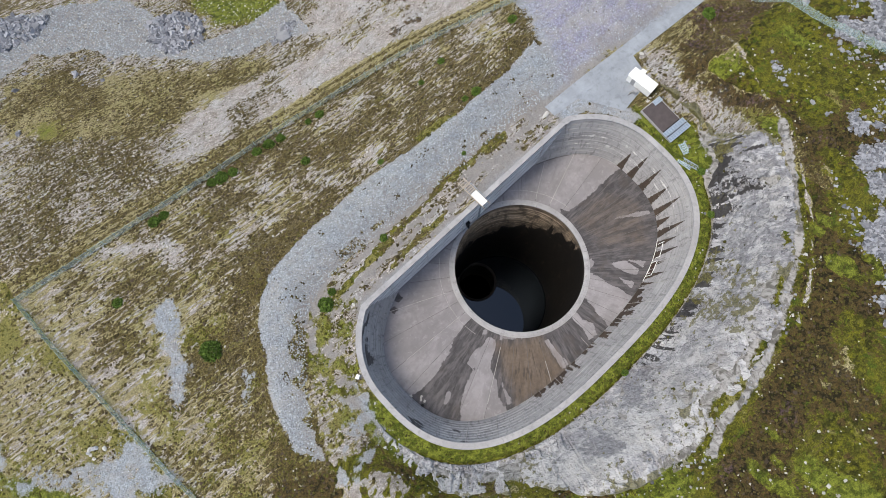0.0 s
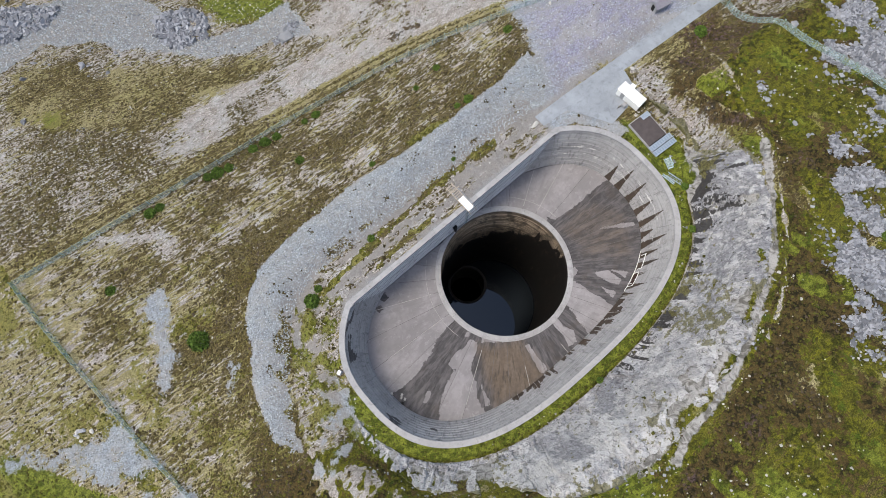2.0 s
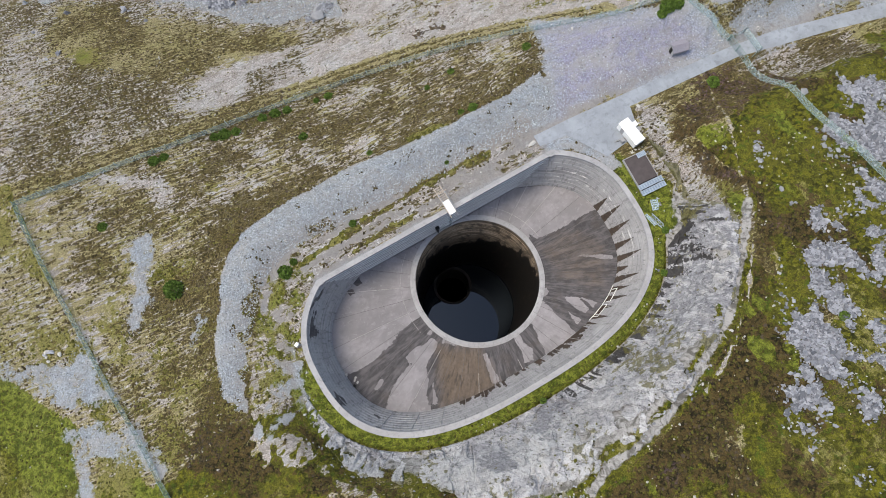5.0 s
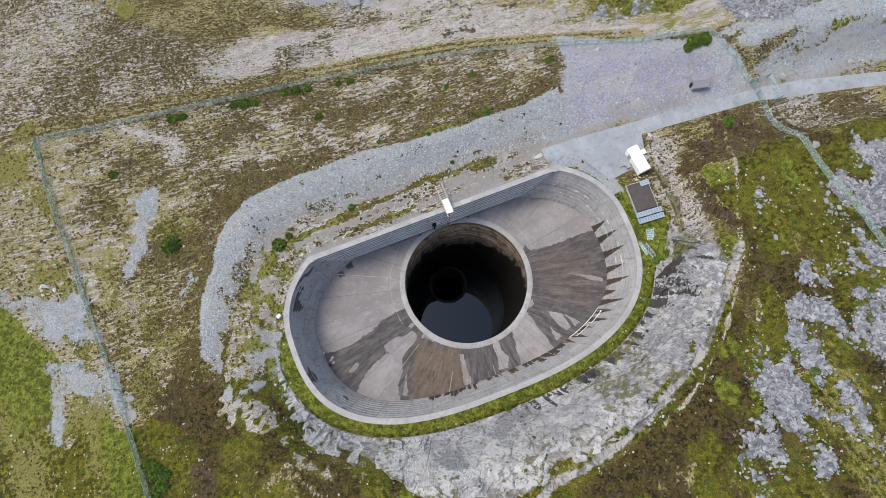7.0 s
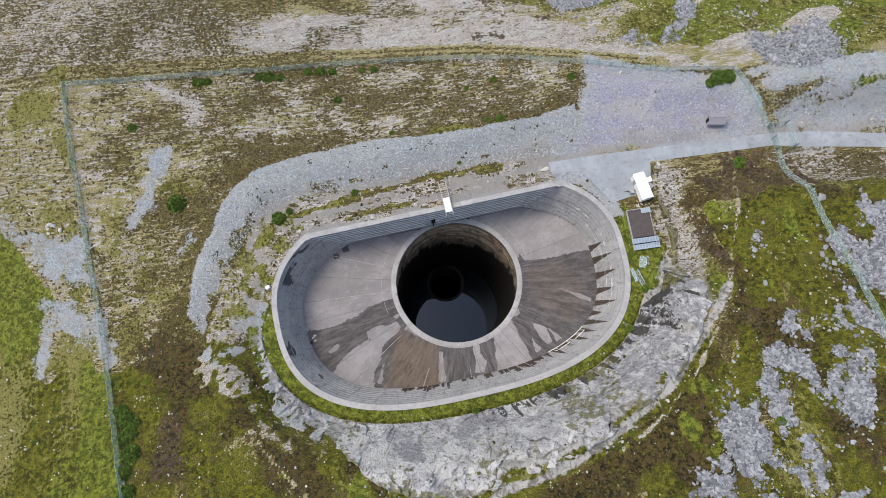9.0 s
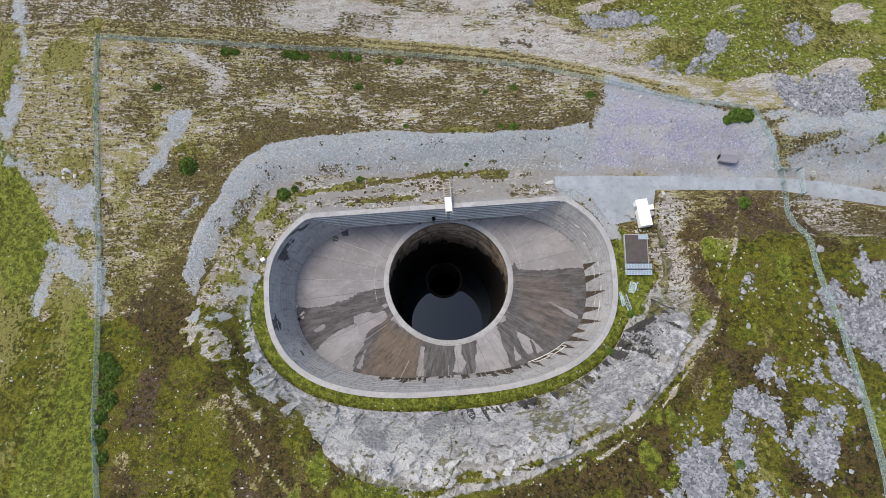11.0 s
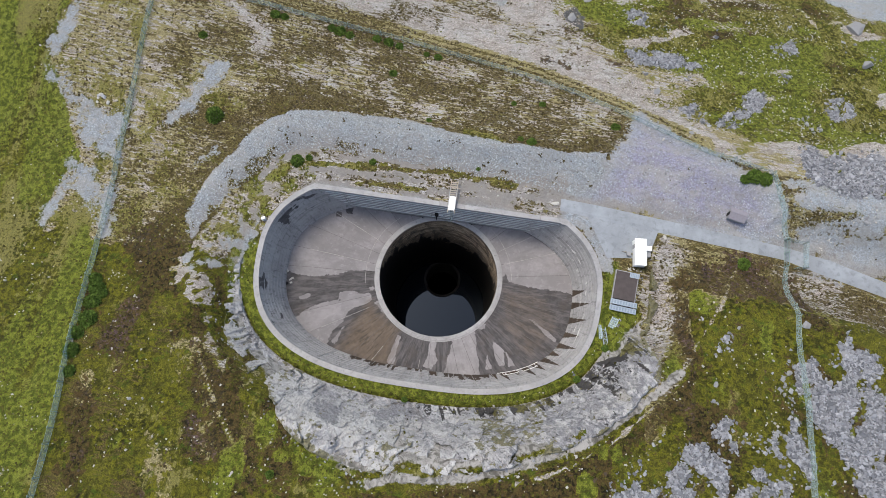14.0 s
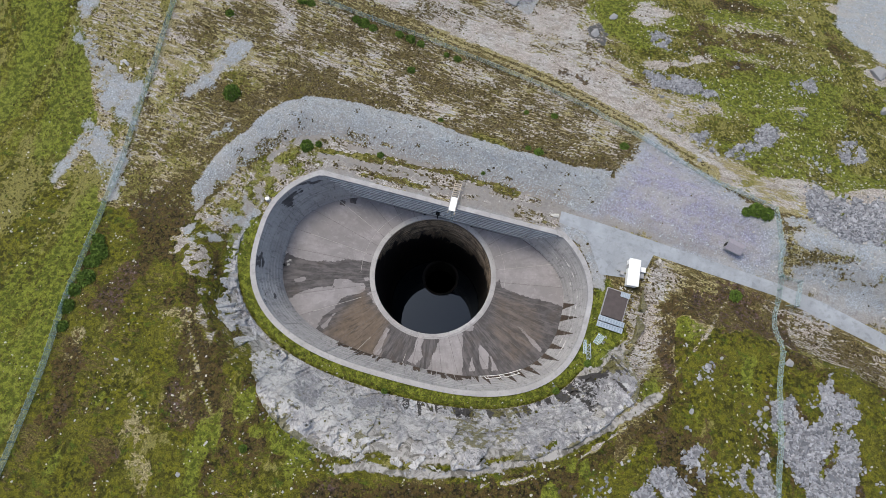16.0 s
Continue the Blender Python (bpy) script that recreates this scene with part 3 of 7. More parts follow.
SCREES = [
    [(54.4, -46.0), (58.3, -46.1), (61.3, -47.8), (62.3, -50.8), (62.7, -55.4), (64.7, -59.0), (64.3, -61.4), (62.2, -57.9), (60.4, -55.5), (59.5, -51.6), (56.4, -49.3), (54.2, -48.3)],
    [(65.3, -52.3), (68.8, -51.1), (72.1, -50.4), (74.9, -50.1), (66.3, -62.8), (65.1, -60.9), (63.4, -57.7), (63.0, -54.9)],
    [(60.1, -43.1), (63.3, -40.2), (64.0, -40.9), (62.8, -42.9), (65.0, -44.9), (64.2, -45.9), (61.6, -44.5)],
    [(51.5, -51.9), (55.5, -49.2), (54.0, -53.8), (55.4, -54.8), (54.5, -57.2), (55.7, -59.6), (55.3, -61.1), (51.3, -61.4), (51.1, -58.3), (52.2, -55.4), (51.9, -53.2)],
] + [
    [(41.5, -57.5), (45.6, -54.5), (47.0, -56.0), (49.4, -54.6), (48.0, -58.4), (49.8, -60.5), (48.7, -62.2), (51.2, -65.5), (53.0, -67.9), (49.8, -68.0), (46.9, -65.7), (46.0, -64.4), (46.2, -66.9), (46.0, -70.8), (43.7, -70.6), (42.8, -67.4), (41.6, -65.6), (41.6, -62.6), (40.7, -61.4)],
    [(54.1, -62.3), (56.4, -61.9), (56.7, -65.1), (56.6, -68.0), (55.2, -70.5), (56.9, -72.0), (60.4, -72.8), (57.4, -77.7), (55.0, -75.2), (52.4, -72.6), (50.9, -69.8), (50.3, -67.2), (53.2, -67.5), (53.3, -64.6)],
    [(36.9, -62.5), (40.3, -62.0), (41.4, -64.1), (39.9, -64.8), (37.4, -63.6)],
] + [
    [(34.7, -63.6), (36.8, -64.7), (39.6, -66.5), (39.0, -67.8), (36.0, -68.4), (34.2, -67.9), (33.2, -71.1), (30.4, -70.3), (31.5, -67.6), (33.2, -66.1)],
    [(38.1, -68.0), (40.6, -69.7), (38.3, -72.5), (37.5, -70.7)],
    [(43.1, -71.8), (46.7, -71.7), (46.7, -73.8), (44.7, -74.6), (42.5, -74.0)],
    [(66.6, -49.3), (68.6, -47.9), (70.6, -50.2), (68.8, -51.9)],
    [(70.6, -44.0), (72.5, -43.7), (72.3, -45.8), (71.0, -45.1)],
] + [
    [(-19.8, 112.1), (-12.2, 107.8), (-8.9, 98.5), (-13.2, 90.8), (-20.7, 92.3), (-23.2, 102.6)],
    [(-0, 72.6), (6, 78), (8, 75), (3, 71)],
    [(-55.7, 149.4), (-47.2, 143.2), (-40.5, 138), (-46.5, 133), (-55.2, 133.1), (-63.4, 136)],
]
SCREES += [
    [(78.5, -28.2), (81.6, -26.0), (83.9, -32.5), (87.8, -28.8), (92.0, -30.2), (94.9, -30.9), (91.0, -49.9), (86.2, -49.7), (84.1, -44.1), (81.8, -39.3), (79.2, -35.4)],
    [(74.1, -32.8), (75.9, -29.4), (77.5, -33.4), (76.0, -36.7)],
    [(87.6, -23.7), (89.3, -20.5), (93.1, -24.3), (96.0, -25.0), (94.7, -27.3), (90.4, -27.0)],
]
SCREES += [
    [(61.7, -27.2), (64.2, -21.1), (65.1, -23.7), (63.4, -26.9)],
    [(68.3, -45.4), (70.6, -44.1), (72.2, -39.1), (73.7, -40.5), (71.7, -44.9)],
    [(77.2, -26.7), (82.4, -28.3), (83.6, -34), (90.7, -34.9), (86.8, -47.7), (83.3, -42.7), (79.7, -36.4), (77, -34.3)],
]
SCREES += [
    [(87.2, -20.9), (94.3, -23.1), (92.1, -30.3), (88.2, -29.3)],
    [(76, -33.9), (77.2, -42.2), (79.8, -45.1), (77.4, -49.1), (74, -43.8)],
]
SCREES += [
    [(85, 27.6), (87.9, 29.5), (91, 24.9), (96.2, 29.3), (99.3, 25.7), (105.3, 28.5), (101.6, 14), (96.8, 14.2), (91.8, 14.3), (88.1, 16.4), (84.4, 17.7)],
    [(96.2, 45.9), (100, 49.1), (104.1, 46.4), (104.2, 42.6), (98.6, 39.4), (96, 41.9)],
    [(74.4, 43.9), (78.4, 46.8), (80.9, 43), (77.8, 38.6), (75, 40)],
    [(66.4, 33.5), (70.4, 38.1), (75.6, 38.6), (75.7, 35.3), (69.8, 31.3), (66.1, 30.1)],
    [(57.2, 36.2), (61.5, 38.6), (64.6, 35.6), (63.8, 31.3), (59.8, 32.5)],
    [(43.9, 56.4), (53.5, 58.1), (63.4, 55.1), (65, 53), (56.8, 51.1), (47.3, 51.9)],
    [(25.9, 68.4), (29.3, 72.3), (33.1, 68.4), (31.1, 63.2), (27.7, 63.5)],
    [(45, 72.2), (47.9, 75.1), (51.1, 71.9), (49.9, 67.4), (46.5, 67.7)],
    [(86, 65.1), (93, 69.8), (92.8, 65.1), (87.2, 60.5)],
]
WET_ROCK = [
    [(43.0, -27.9), (44.3, -33.1), (42.0, -43.5), (39.5, -44.8), (41.2, -38.1), (36.0, -38.7), (28.1, -42.7), (36.0, -34.8)],
    [(18.0, -41.3), (22.7, -42.5), (21.6, -44.8), (15.7, -46.6), (13.9, -44.7)],
]
SLATY_ROCK = [
    [(-19.8, -48.1), (-16.2, -48.9), (-12.6, -48.5), (-12.8, -51.9), (-14.0, -53.4), (-17.4, -51.3)],
    [(0.7, -44.1), (2.1, -48.6), (-4.6, -51.1), (-7.3, -50.1), (-4.3, -47.1)],
]
ROCK_OUTER = [(-43.2, -24.6), (-45.1, -23.8), (-44.7, -29.1), (-43, -34.1), (-40.3, -38.9), (-36.8, -42.1), (-32.7, -45.1), (-27.1, -49.5), (-24.4, -52.9), (-20.9, -55.4), (-17.4, -57.7), (-12.4, -59.9), (-8.8, -61.4), (-4.5, -61.2), (-0.4, -59.8), (2.6, -58.4), (7, -58.8), (11.2, -58.5), (17.5, -57), (22.6, -54.8), (27.8, -52.5), (32, -50.4), (35.1, -48.3), (39.4, -45.6), (42.7, -43), (46, -39.8), (49.4, -36.5), (50.8, -33.8), (50.3, -30.6), (50.3, -26.6), (51, -22.6), (53, -17), (52, -11), (49.8, -12), (49, -19.5), (44, -24), (42.7, -27.5)]
FENCE_NORTH = [(-82, 51.3), (-67.5, 49.9), (-40.8, 48.1), (-14, 46.4), (4.5, 43.3), (17, 40.6), (29.5, 36.9), (43, 31.1), (55.5, 24.9), (62, 21.8), (76.5, 17.5)]
FENCE_WEST = [(-82, 51.3), (-81.2, 33.9), (-80.5, 18), (-79.4, 1.5), (-77.4, -9.8), (-75, -24), (-72, -41), (-67.2, -61), (-65.8, -73), (-64, -95)]
FENCE_EAST_NORTH = [(76.5, 17.5), (79.3, 8.5), (80.6, 2.4)]
FENCE_EAST = [(80.9, -4), (79.6, -14), (78.6, -24.5), (78.6, -36), (78, -46), (77.3, -53), (75.5, -66), (74, -78)]
STONE_LINE = [(54.8, -32.3), (51.7, -35.3), (46, -40.5), (40.5, -45.1), (35.2, -49), (29.9, -51.8), (21.6, -55.6), (14.4, -58.1), (7.1, -59.7), (0.7, -60), (-4.3, -62)]


PATH_NORTH = [(54.8, -32.3), (59.3, -24.5), (63, -17.8), (67.3, -10), (71.1, -5)]
PATH_SOUTH = [(-45.8, -39.8), (-42.5, -45.4), (-36.9, -52.7), (-32, -58.1), (-26.7, -63.2)]
WEST_ROUGH = [(-109.1, 74.5), (-82.7, 52.7), (-80.4, 22.7), (-79.1, -1.7), (-75.5, -19.9), (-77.6, -20.5), (-84.2, -15.5), (-89.5, -21.9), (-92.8, -5.3), (-88.5, -2.7), (-92.6, 6.1), (-98.5, 15.1), (-104.5, 23.1), (-104, 30.9), (-102.3, 46.4)]
WEST_SAND = [(-104.5, 22.4), (-98.5, 15.1), (-92.8, 7.6), (-89.2, 1.7), (-83.2, -1.5), (-78.2, -5.3)]
TONGUE_SMALL = [(-59.6, 0.9), (-57.2, 5), (-55.6, 7.4), (-56.4, 3.6), (-59.7, -2)]
VERGE = [(-36.5, 8.1), (-31.1, 6.1), (-29.8, 1), (-35.6, -4), (-39.3, -11.8), (-40.2, -17), (-42.8, -24.7), (-47.3, -22.2), (-54.1, -19.5), (-53, -14.2), (-47.3, -4.3), (-42.4, 3.1)]
WEED_STRIP = [(-32.7, 5.1), (-28.7, 5.4), (-18.1, 6), (0.6, 7.1), (17.3, 6.3)]
WALL_WEEDS = [(-26.4, 1.3), (-17.8, 1.7), (-9.8, 2.1), (-0.5, 2.3)]
SAND_SOUTH = [(-58.3, -23.5), (-54.8, -22.1), (-51.6, -24), (-47.7, -24.9), (-45.8, -28.6), (-45.2, -33.7), (-42.5, -38.5), (-37, -44.1), (-37.1, -47.4), (-41.6, -44.2), (-45.6, -38.6), (-47.5, -32.7), (-50, -34), (-52.7, -30.4), (-55.6, -29.2)]
BELT_EAST = [(57.3, -25.3), (56.9, -30.4), (52.7, -37.4), (47.1, -42), (39.8, -48.6), (30.9, -53), (22.2, -56.3), (11.7, -59.2), (1.2, -60.8), (11.7, -63.4), (32.2, -61.6), (37.9, -56.1), (42.5, -52), (48, -46.7), (53.3, -40.7), (57.6, -32.7)]
BELT_SOUTH = [(52.5, -36.5), (46.4, -42.6), (37.5, -48.5), (30.2, -53.5), (23.1, -56.8), (15.2, -58.8), (7.2, -60.5), (0.5, -61.9), (-6.4, -64.2), (-11.1, -67), (-0.8, -76), (5.8, -70.4), (11.4, -68.2), (16.1, -66.2), (19.9, -69.8), (26.2, -64), (33.4, -56.8), (41.8, -49.8), (49.9, -43)]
BOG = [(70.5, -14.3), (79.1, -18.4), (74.5, -33.9), (71.8, -43.4), (49.5, -58), (43.6, -55), (44.3, -49.1), (50.9, -42.2), (55, -33.4), (58.3, -26.4), (63.7, -18)]
YELLOW_MOSS = [(55.9, -24.9), (55.4, -31.9), (51.1, -35.3), (49.8, -31.2)]
SOIL_EAST = [(58.5, -3), (52.7, -0.5), (50.9, -7.4), (48.8, -12.8), (49, -17.7), (49.7, -22.9), (46.7, -29.1), (45.7, -35.2), (50.2, -35.7), (52.9, -30.8), (55.4, -25.3), (56.9, -21.5), (55.3, -16.2), (54.9, -11.8)]
HEATH_EAST = [(60.4, -4.7), (68.6, -6.7), (63.2, -15), (59.5, -20.6), (56.4, -22.7), (56.1, -16.7), (54.9, -11.8)]
NORTH_PALE = [(-64.7, 51.6), (-54.1, 47.4), (-45.8, 40), (-50.2, 31.9), (-40.5, 32.6), (-31.7, 29.8), (-20, 27), (-0.1, 25.3), (0, 22.6), (-14.2, 24.7), (-31.2, 26.4), (-43.1, 30.7), (-50, 30.2), (-57.4, 33), (-55.6, 39.9), (-63.7, 46.1)]
MOSS_NORTH = [(2.9, 19.7), (9.7, 18.8), (13.7, 16.9), (11, 15.2), (3, 16.6)]
STRAW_FAR = [(-62.1, 120.3), (-47.7, 114.4), (-31.2, 93), (-12.4, 78.1), (0.4, 68.8), (-6.4, 64.3), (-20, 65.1), (-36, 65.8), (-50.1, 75.3), (-62.3, 90.8), (-68.4, 100.1)]
GREEN_FAR = [(-7.5, 122.6), (12.5, 102.2), (10.7, 83.8), (4.6, 80.9), (-3, 87.6), (-8.6, 91.1), (-7, 104.6)]
TOP_GRAVEL = [(-64.6, 123), (-50.8, 124.8), (-38.9, 115.4), (-26.9, 98.4), (-14.6, 80.7), (-0.4, 73.3), (8.1, 68.8), (10.7, 83.8), (-1.9, 86.1), (-15.5, 92.3), (-17.7, 118.2), (-25.3, 135.3), (-37.8, 139.5), (-52.5, 146.2)]
BROWN_FAR = [(52.8, 83.6), (68.5, 81.2), (79.8, 70.1), (92, 60.3), (84.9, 51.5), (74, 52.1), (68.1, 66), (54.8, 71.2)]
PALE_FAR = [(77.7, 62.3), (93, 69.8), (92.4, 63.8), (83.6, 55.3), (77.3, 55.4)]
LINE_FAR = [(91.5, 97.8), (99.5, 83.2), (103, 70.9), (106.3, 60.7), (111.4, 56)]
LILAC_FAR = [(-45, 108.2), (-38.7, 103), (-40.3, 95), (-45.7, 97.7)]
MOSS_FAR = [(-62.7, 94), (-58.2, 96.1), (-54.8, 92.5), (-57.2, 88.1), (-61.5, 88.7)]
GREENS = [
    [(16.1, -66.2), (19.9, -69.8), (15.3, -74.2), (10.9, -78.5), (4.2, -80.4), (-0.2, -76.6), (0.7, -71.7), (6.8, -70.1), (11.7, -68.5)],
    [(31.8, -61.1), (32, -64.1), (22.4, -72.1), (20.5, -70.4), (26.2, -64), (34, -57.4), (42.4, -50.5), (41.5, -52.7)],
]
BARE = [
    [(-45, 58.6), (-21.2, 66.6), (0.4, 61.4), (14.9, 54.5), (27.9, 54.4), (41.1, 49.8), (50.9, 41.3), (62.7, 32.9), (71.9, 25.2), (77.3, 18.1), (67.4, 20.2), (53.9, 25.1), (42.2, 32.2), (31.6, 35.8), (17.5, 38.5), (-1.2, 46.2), (-16.4, 49.1)],
    [(-2.2, 73.6), (18.4, 76.3), (28.2, 66.7), (40.2, 63.5), (53.5, 58.6), (64.7, 54.5), (63.1, 50.6), (45.8, 51.4), (29.5, 54.9), (12.2, 60.9)],
    [(-36, 65.8), (-34.5, 56.8), (-22, 61.6), (-8.7, 60.8), (1.5, 54.4), (17.4, 55.4), (28.3, 49.9), (49.5, 35.2), (61.9, 28.8), (55.5, 41.1), (30.7, 57.2), (6.3, 61), (-6.3, 67.3), (-20, 71), (-31.4, 71.8)],
]
HEATHS = [
    [(-71, -17.8), (-64.6, -14.8), (-55.7, -18.7), (-51.2, -29.1), (-56.1, -31.8), (-62.9, -30.1)],
    [(-49.7, -32.8), (-45.8, -33.7), (-38.9, -44.1), (-31.2, -53.5), (-24.1, -63.1), (-33.7, -63.5), (-40.5, -51.8), (-45.1, -44.4)],
    [(-25.1, -59.8), (-18.8, -58), (-15, -62.9), (-24, -63.3)],
]
BLOOMS = [
    [(-66.3, -45.2), (-64.2, -32), (-59.4, -31.3), (-57.8, -39.1), (-60, -46)],
    [(-42.3, -53.9), (-38.7, -54.8), (-35.8, -62.6), (-40.3, -62.8)],
]


def scree_field(x, y):
    """Above 0 where blocks lie."""
    best = np.full(x.shape, -1.0)
    for poly in SCREES:
        best = np.maximum(best, np.clip(inside(x, y, poly) / 1.6 + 0.15, -1, 0.45))
    thin = [(36, -66), (48, -50), (56, -43), (64, -48), (72, -36), (78, -26), (82, -8), (120, -18), (130, -100), (30, -100)]
    best = np.maximum(best, np.clip(inside(x, y, thin) / 4.0, -1, -0.72))
    north = [(60, 27), (86, 14), (150, 12), (170, 130), (70, 110), (50, 50)]
    best = np.maximum(best, np.clip(inside(x, y, north) / 4.0, -1, -0.75))
    return best + 2.0 * (fractal(0.8 * x - 0.6 * y, 0.5 * (0.6 * x + 0.8 * y), 3.2, 4, 121) - 0.5) + 0.9 * (fractal(x, y, 1.3, 2, 122) - 0.5)


def zone_fields(x, y):
    """What covers the ground: fields near +1 where a cover lies, near -1 where it does not."""
    wob = 6.0 * (fractal(x, y, 7, 3, 21) - 0.5)
    fine = 3.0 * (fractal(x, y, 2.4, 3, 25) - 0.5)
    north = np.interp(x, [p[0] for p in FENCE_NORTH], [p[1] for p in FENCE_NORTH])
    west = np.interp(-y, [-p[1] for p in FENCE_WEST], [p[0] for p in FENCE_WEST]) - x
    beyond = y - north

    def zone(poly, soft, sway=1.0, grain=0.0):
        return np.clip((inside(x, y, poly) + sway * wob + grain * fine) / soft, -5, 1)

    def lane(pts, wide, sway=0.3):
        return np.clip(1.2 - (segment_distance(x, y, pts) + sway * fine) / wide, -1, 1)

    # gravel
    gravel = zone(GRAVEL_BAND, 1.4, 0.18, 0.35)
    inner = segment_distance(x, y, [(-54, -17), (-51, -10), (-44.3, 1.2), (-36.4, 7.7), (-25, 9), (4, 7.5), (25, 6.5)])
    weedy = np.clip(1.25 - inner / np.where(x < -36, 5.5, 4.2), 0, 1)
    gravel = gravel - weedy * np.clip(0.85 + 5.0 * (fractal(x, y, 3.2, 3, 14) - 0.5), 0, 1.6) * (gravel > -0.6)
    gravel = np.maximum(gravel, zone(YARD, 5.0, 1.1))
    for poly, most in ((TONGUE, 0.20), (TONGUE_SMALL, 0.03), (WEST_TRIANGLE, 0.26), (WEST_GRAVEL_LOW, 0.16), (WEST_GRAVEL, 0.14)):
        thin = most if poly is TONGUE else most + 1.4 * (0.5 - fractal(x, 0.6 * y, 4.5, 4, 63))
        gravel = np.maximum(gravel, np.minimum(zone(poly, 4.5, 0.8, 1.6), thin))
    gravel = np.maximum(gravel, np.minimum(scree_field(x, y) * 1.5 - 0.42, 0.16))
    top = zone(TOP_GRAVEL, 3.0, 0.9)
    gravel = np.maximum(gravel, np.minimum(top, 0.30))
    gravel = np.maximum(gravel, zone([(77, 18), (81, 2), (104, -2), (150, -12), (150, 10), (104, 14), (90, 22)], 4) * 0.35 + 1.6 * (fractal(x * 0.3 + y * 0.06, y - 0.1 * x, 3.5, 3, 15) - 0.5))
    gravel = np.maximum(gravel, zone([(103, 98), (110, 90), (115, 84), (121, 83), (150, 80), (170, 130), (110, 130)], 4))
    court = inside(x, y, [(-40, 9), (30, 10), (29, 0), (-30, 0), (-40, -8), (-46, -20), (-43, -22), (-46, -8)])
    gravel = np.maximum(gravel, np.minimum(np.clip(court / 1.5 + 0.3, -1, 1), 0.02 + 1.5 * (0.52 - fractal(0.2 * x, y, 1.4, 3, 34))))
    gravel = np.maximum(gravel, zone([(28, 5), (36, 2), (41.5, -8.5), (42, -11), (39.5, -11), (37, -6), (34, -2), (29, -0.5)], 1.5, 0.4) * 0.7)
    gravel = np.maximum(gravel, np.minimum(zone([(-54.9, -22.4), (-51.7, -19.3), (-45, -11), (-40.5, -14), (-43.5, -21.5), (-48.3, -23.5), (-52.3, -24.9)], 2.0, 0.4, 0.8), 0.06 + 1.6 * (0.5 - fractal(x, y, 2.6, 3, 62))))
    verge = inside(x, y, VERGE)
    patch = 0.45 * fractal(x, y, 4.5, 3, 61) + 0.55 * fractal(x, y, 1.7, 3, 161)
    gravel = np.where(verge > 0, np.minimum(gravel, 0.02 + 2.2 * (0.50 - patch)), gravel)
    weeds = np.minimum(segment_distance(x, y, WALL_WEEDS) / 0.9, segment_distance(x, y, WEED_STRIP) / 1.0)
    weeds = weeds + 3.2 * (fractal(0.22 * x, y, 1.1, 3, 33) - 0.42)
    gravel = np.where(weeds < 1, gravel - 0.9, gravel)
    lilac = np.clip(inside(x, y, YARD) / 6, 0, 1)

    # grass
    strip = rim_distance(x, y)
    field = np.clip(west / 2.0, -1, 1) * np.where((inside(x, y, WEST_ROUGH) + 0.6 * wob > 0) | (y + wob > 58) & (x > -112), 0, 1)
    green = np.where(field > 0, 0.62, -0.7)
    moor = (y + 2.0 * wob + fine < np.where(x < 47, -20, -16)) & (west < 0) & ((x < 47) | (x > 58))
    olive = fractal(x + 0.3 * y, y * 0.6 - 0.2 * x, 9, 3, 91)
    green = np.where(moor, np.clip(6.0 * (olive - 0.30), np.where(x > 40, 0.35, 0.05), 0.8), green)
    nearer = (west < 0) & (beyond < 0) & (x < -40) & (y > -32) & ~moor
    green = np.where(nearer, np.clip(-0.12 - 0.012 * (y - 5) + 1.6 * (fractal(x, y, 6, 3, 94) - 0.5), -0.6, 0.09), green)
    rough = (west > 0) & (field <= 0) & (beyond < 6)
    green = np.where(rough, np.clip(-0.10 + 2.4 * (fractal(x, y * 0.6, 7, 3, 95) - 0.5), -0.6, 0.3), green)
    green = np.where(verge > 0, np.clip(2.4 * (patch - 0.46), -0.6, 0.5), green)
    green = np.maximum(green, zone(BOG, 4, 1.0, 0.6) * 0.9)
    for poly in GREENS:
        green = np.maximum(green, zone(poly, 2.0, 0.6, 0.6) * 0.9)
    east = zone([(79, -14), (100, -20), (140, -20), (140, -90), (24, -90), (36, -66), (44, -56), (52, -58), (72, -43), (76, -30)], 5)
    green = np.maximum(green, east * 0.8)
    far = np.clip(fractal(x * 0.45 + y * 0.2, y, 12, 3, 88) - 0.5, -0.5, 0.5)
    ne = zone([(40, 58), (52, 41), (62, 33), (72, 25), (85, 16), (150, 12), (170, 130), (60, 130), (20, 76)], 6, 1.2)
    green = np.maximum(green, ne * 0.75 + 2.4 * far)
    scab = np.clip(7.0 * (fractal(0.35 * x + 0.25 * y, y - 0.35 * x, 9, 4, 110) - 0.62), 0, 1) * np.clip(ne, 0, 1)
    green = green - 1.6 * scab
    green = np.maximum(green, zone(GREEN_FAR, 3) * 0.9)
    green = np.maximum(green, zone(MOSS_NORTH, 1.5, 0.5) * 0.8)
    green = np.where(weeds < 1, np.maximum(green, 0.3), green)
    lush = np.clip(1 - np.abs(strip - 1.3) / 2.4, 0, 1) * smooth(-12, -18, y) + np.clip(zone([(39, -8), (43, -8), (50, -20), (45, -30), (40, -30)], 2, 0.3), 0, 1) * 0.8
    green = np.maximum(green, np.where(lush > 0.1, 1.2, -1))
    lush = np.maximum(lush, 0.8 * np.clip(zone(YELLOW_MOSS, 2, 0.5), 0, 1))
    lush = np.maximum(lush, 0.7 * np.clip(zone(MOSS_FAR, 4, 0.8), 0, 1))
    green = np.maximum(green, np.maximum(zone(YELLOW_MOSS, 2, 0.5), zone(MOSS_FAR, 4, 0.8) * 0.6))
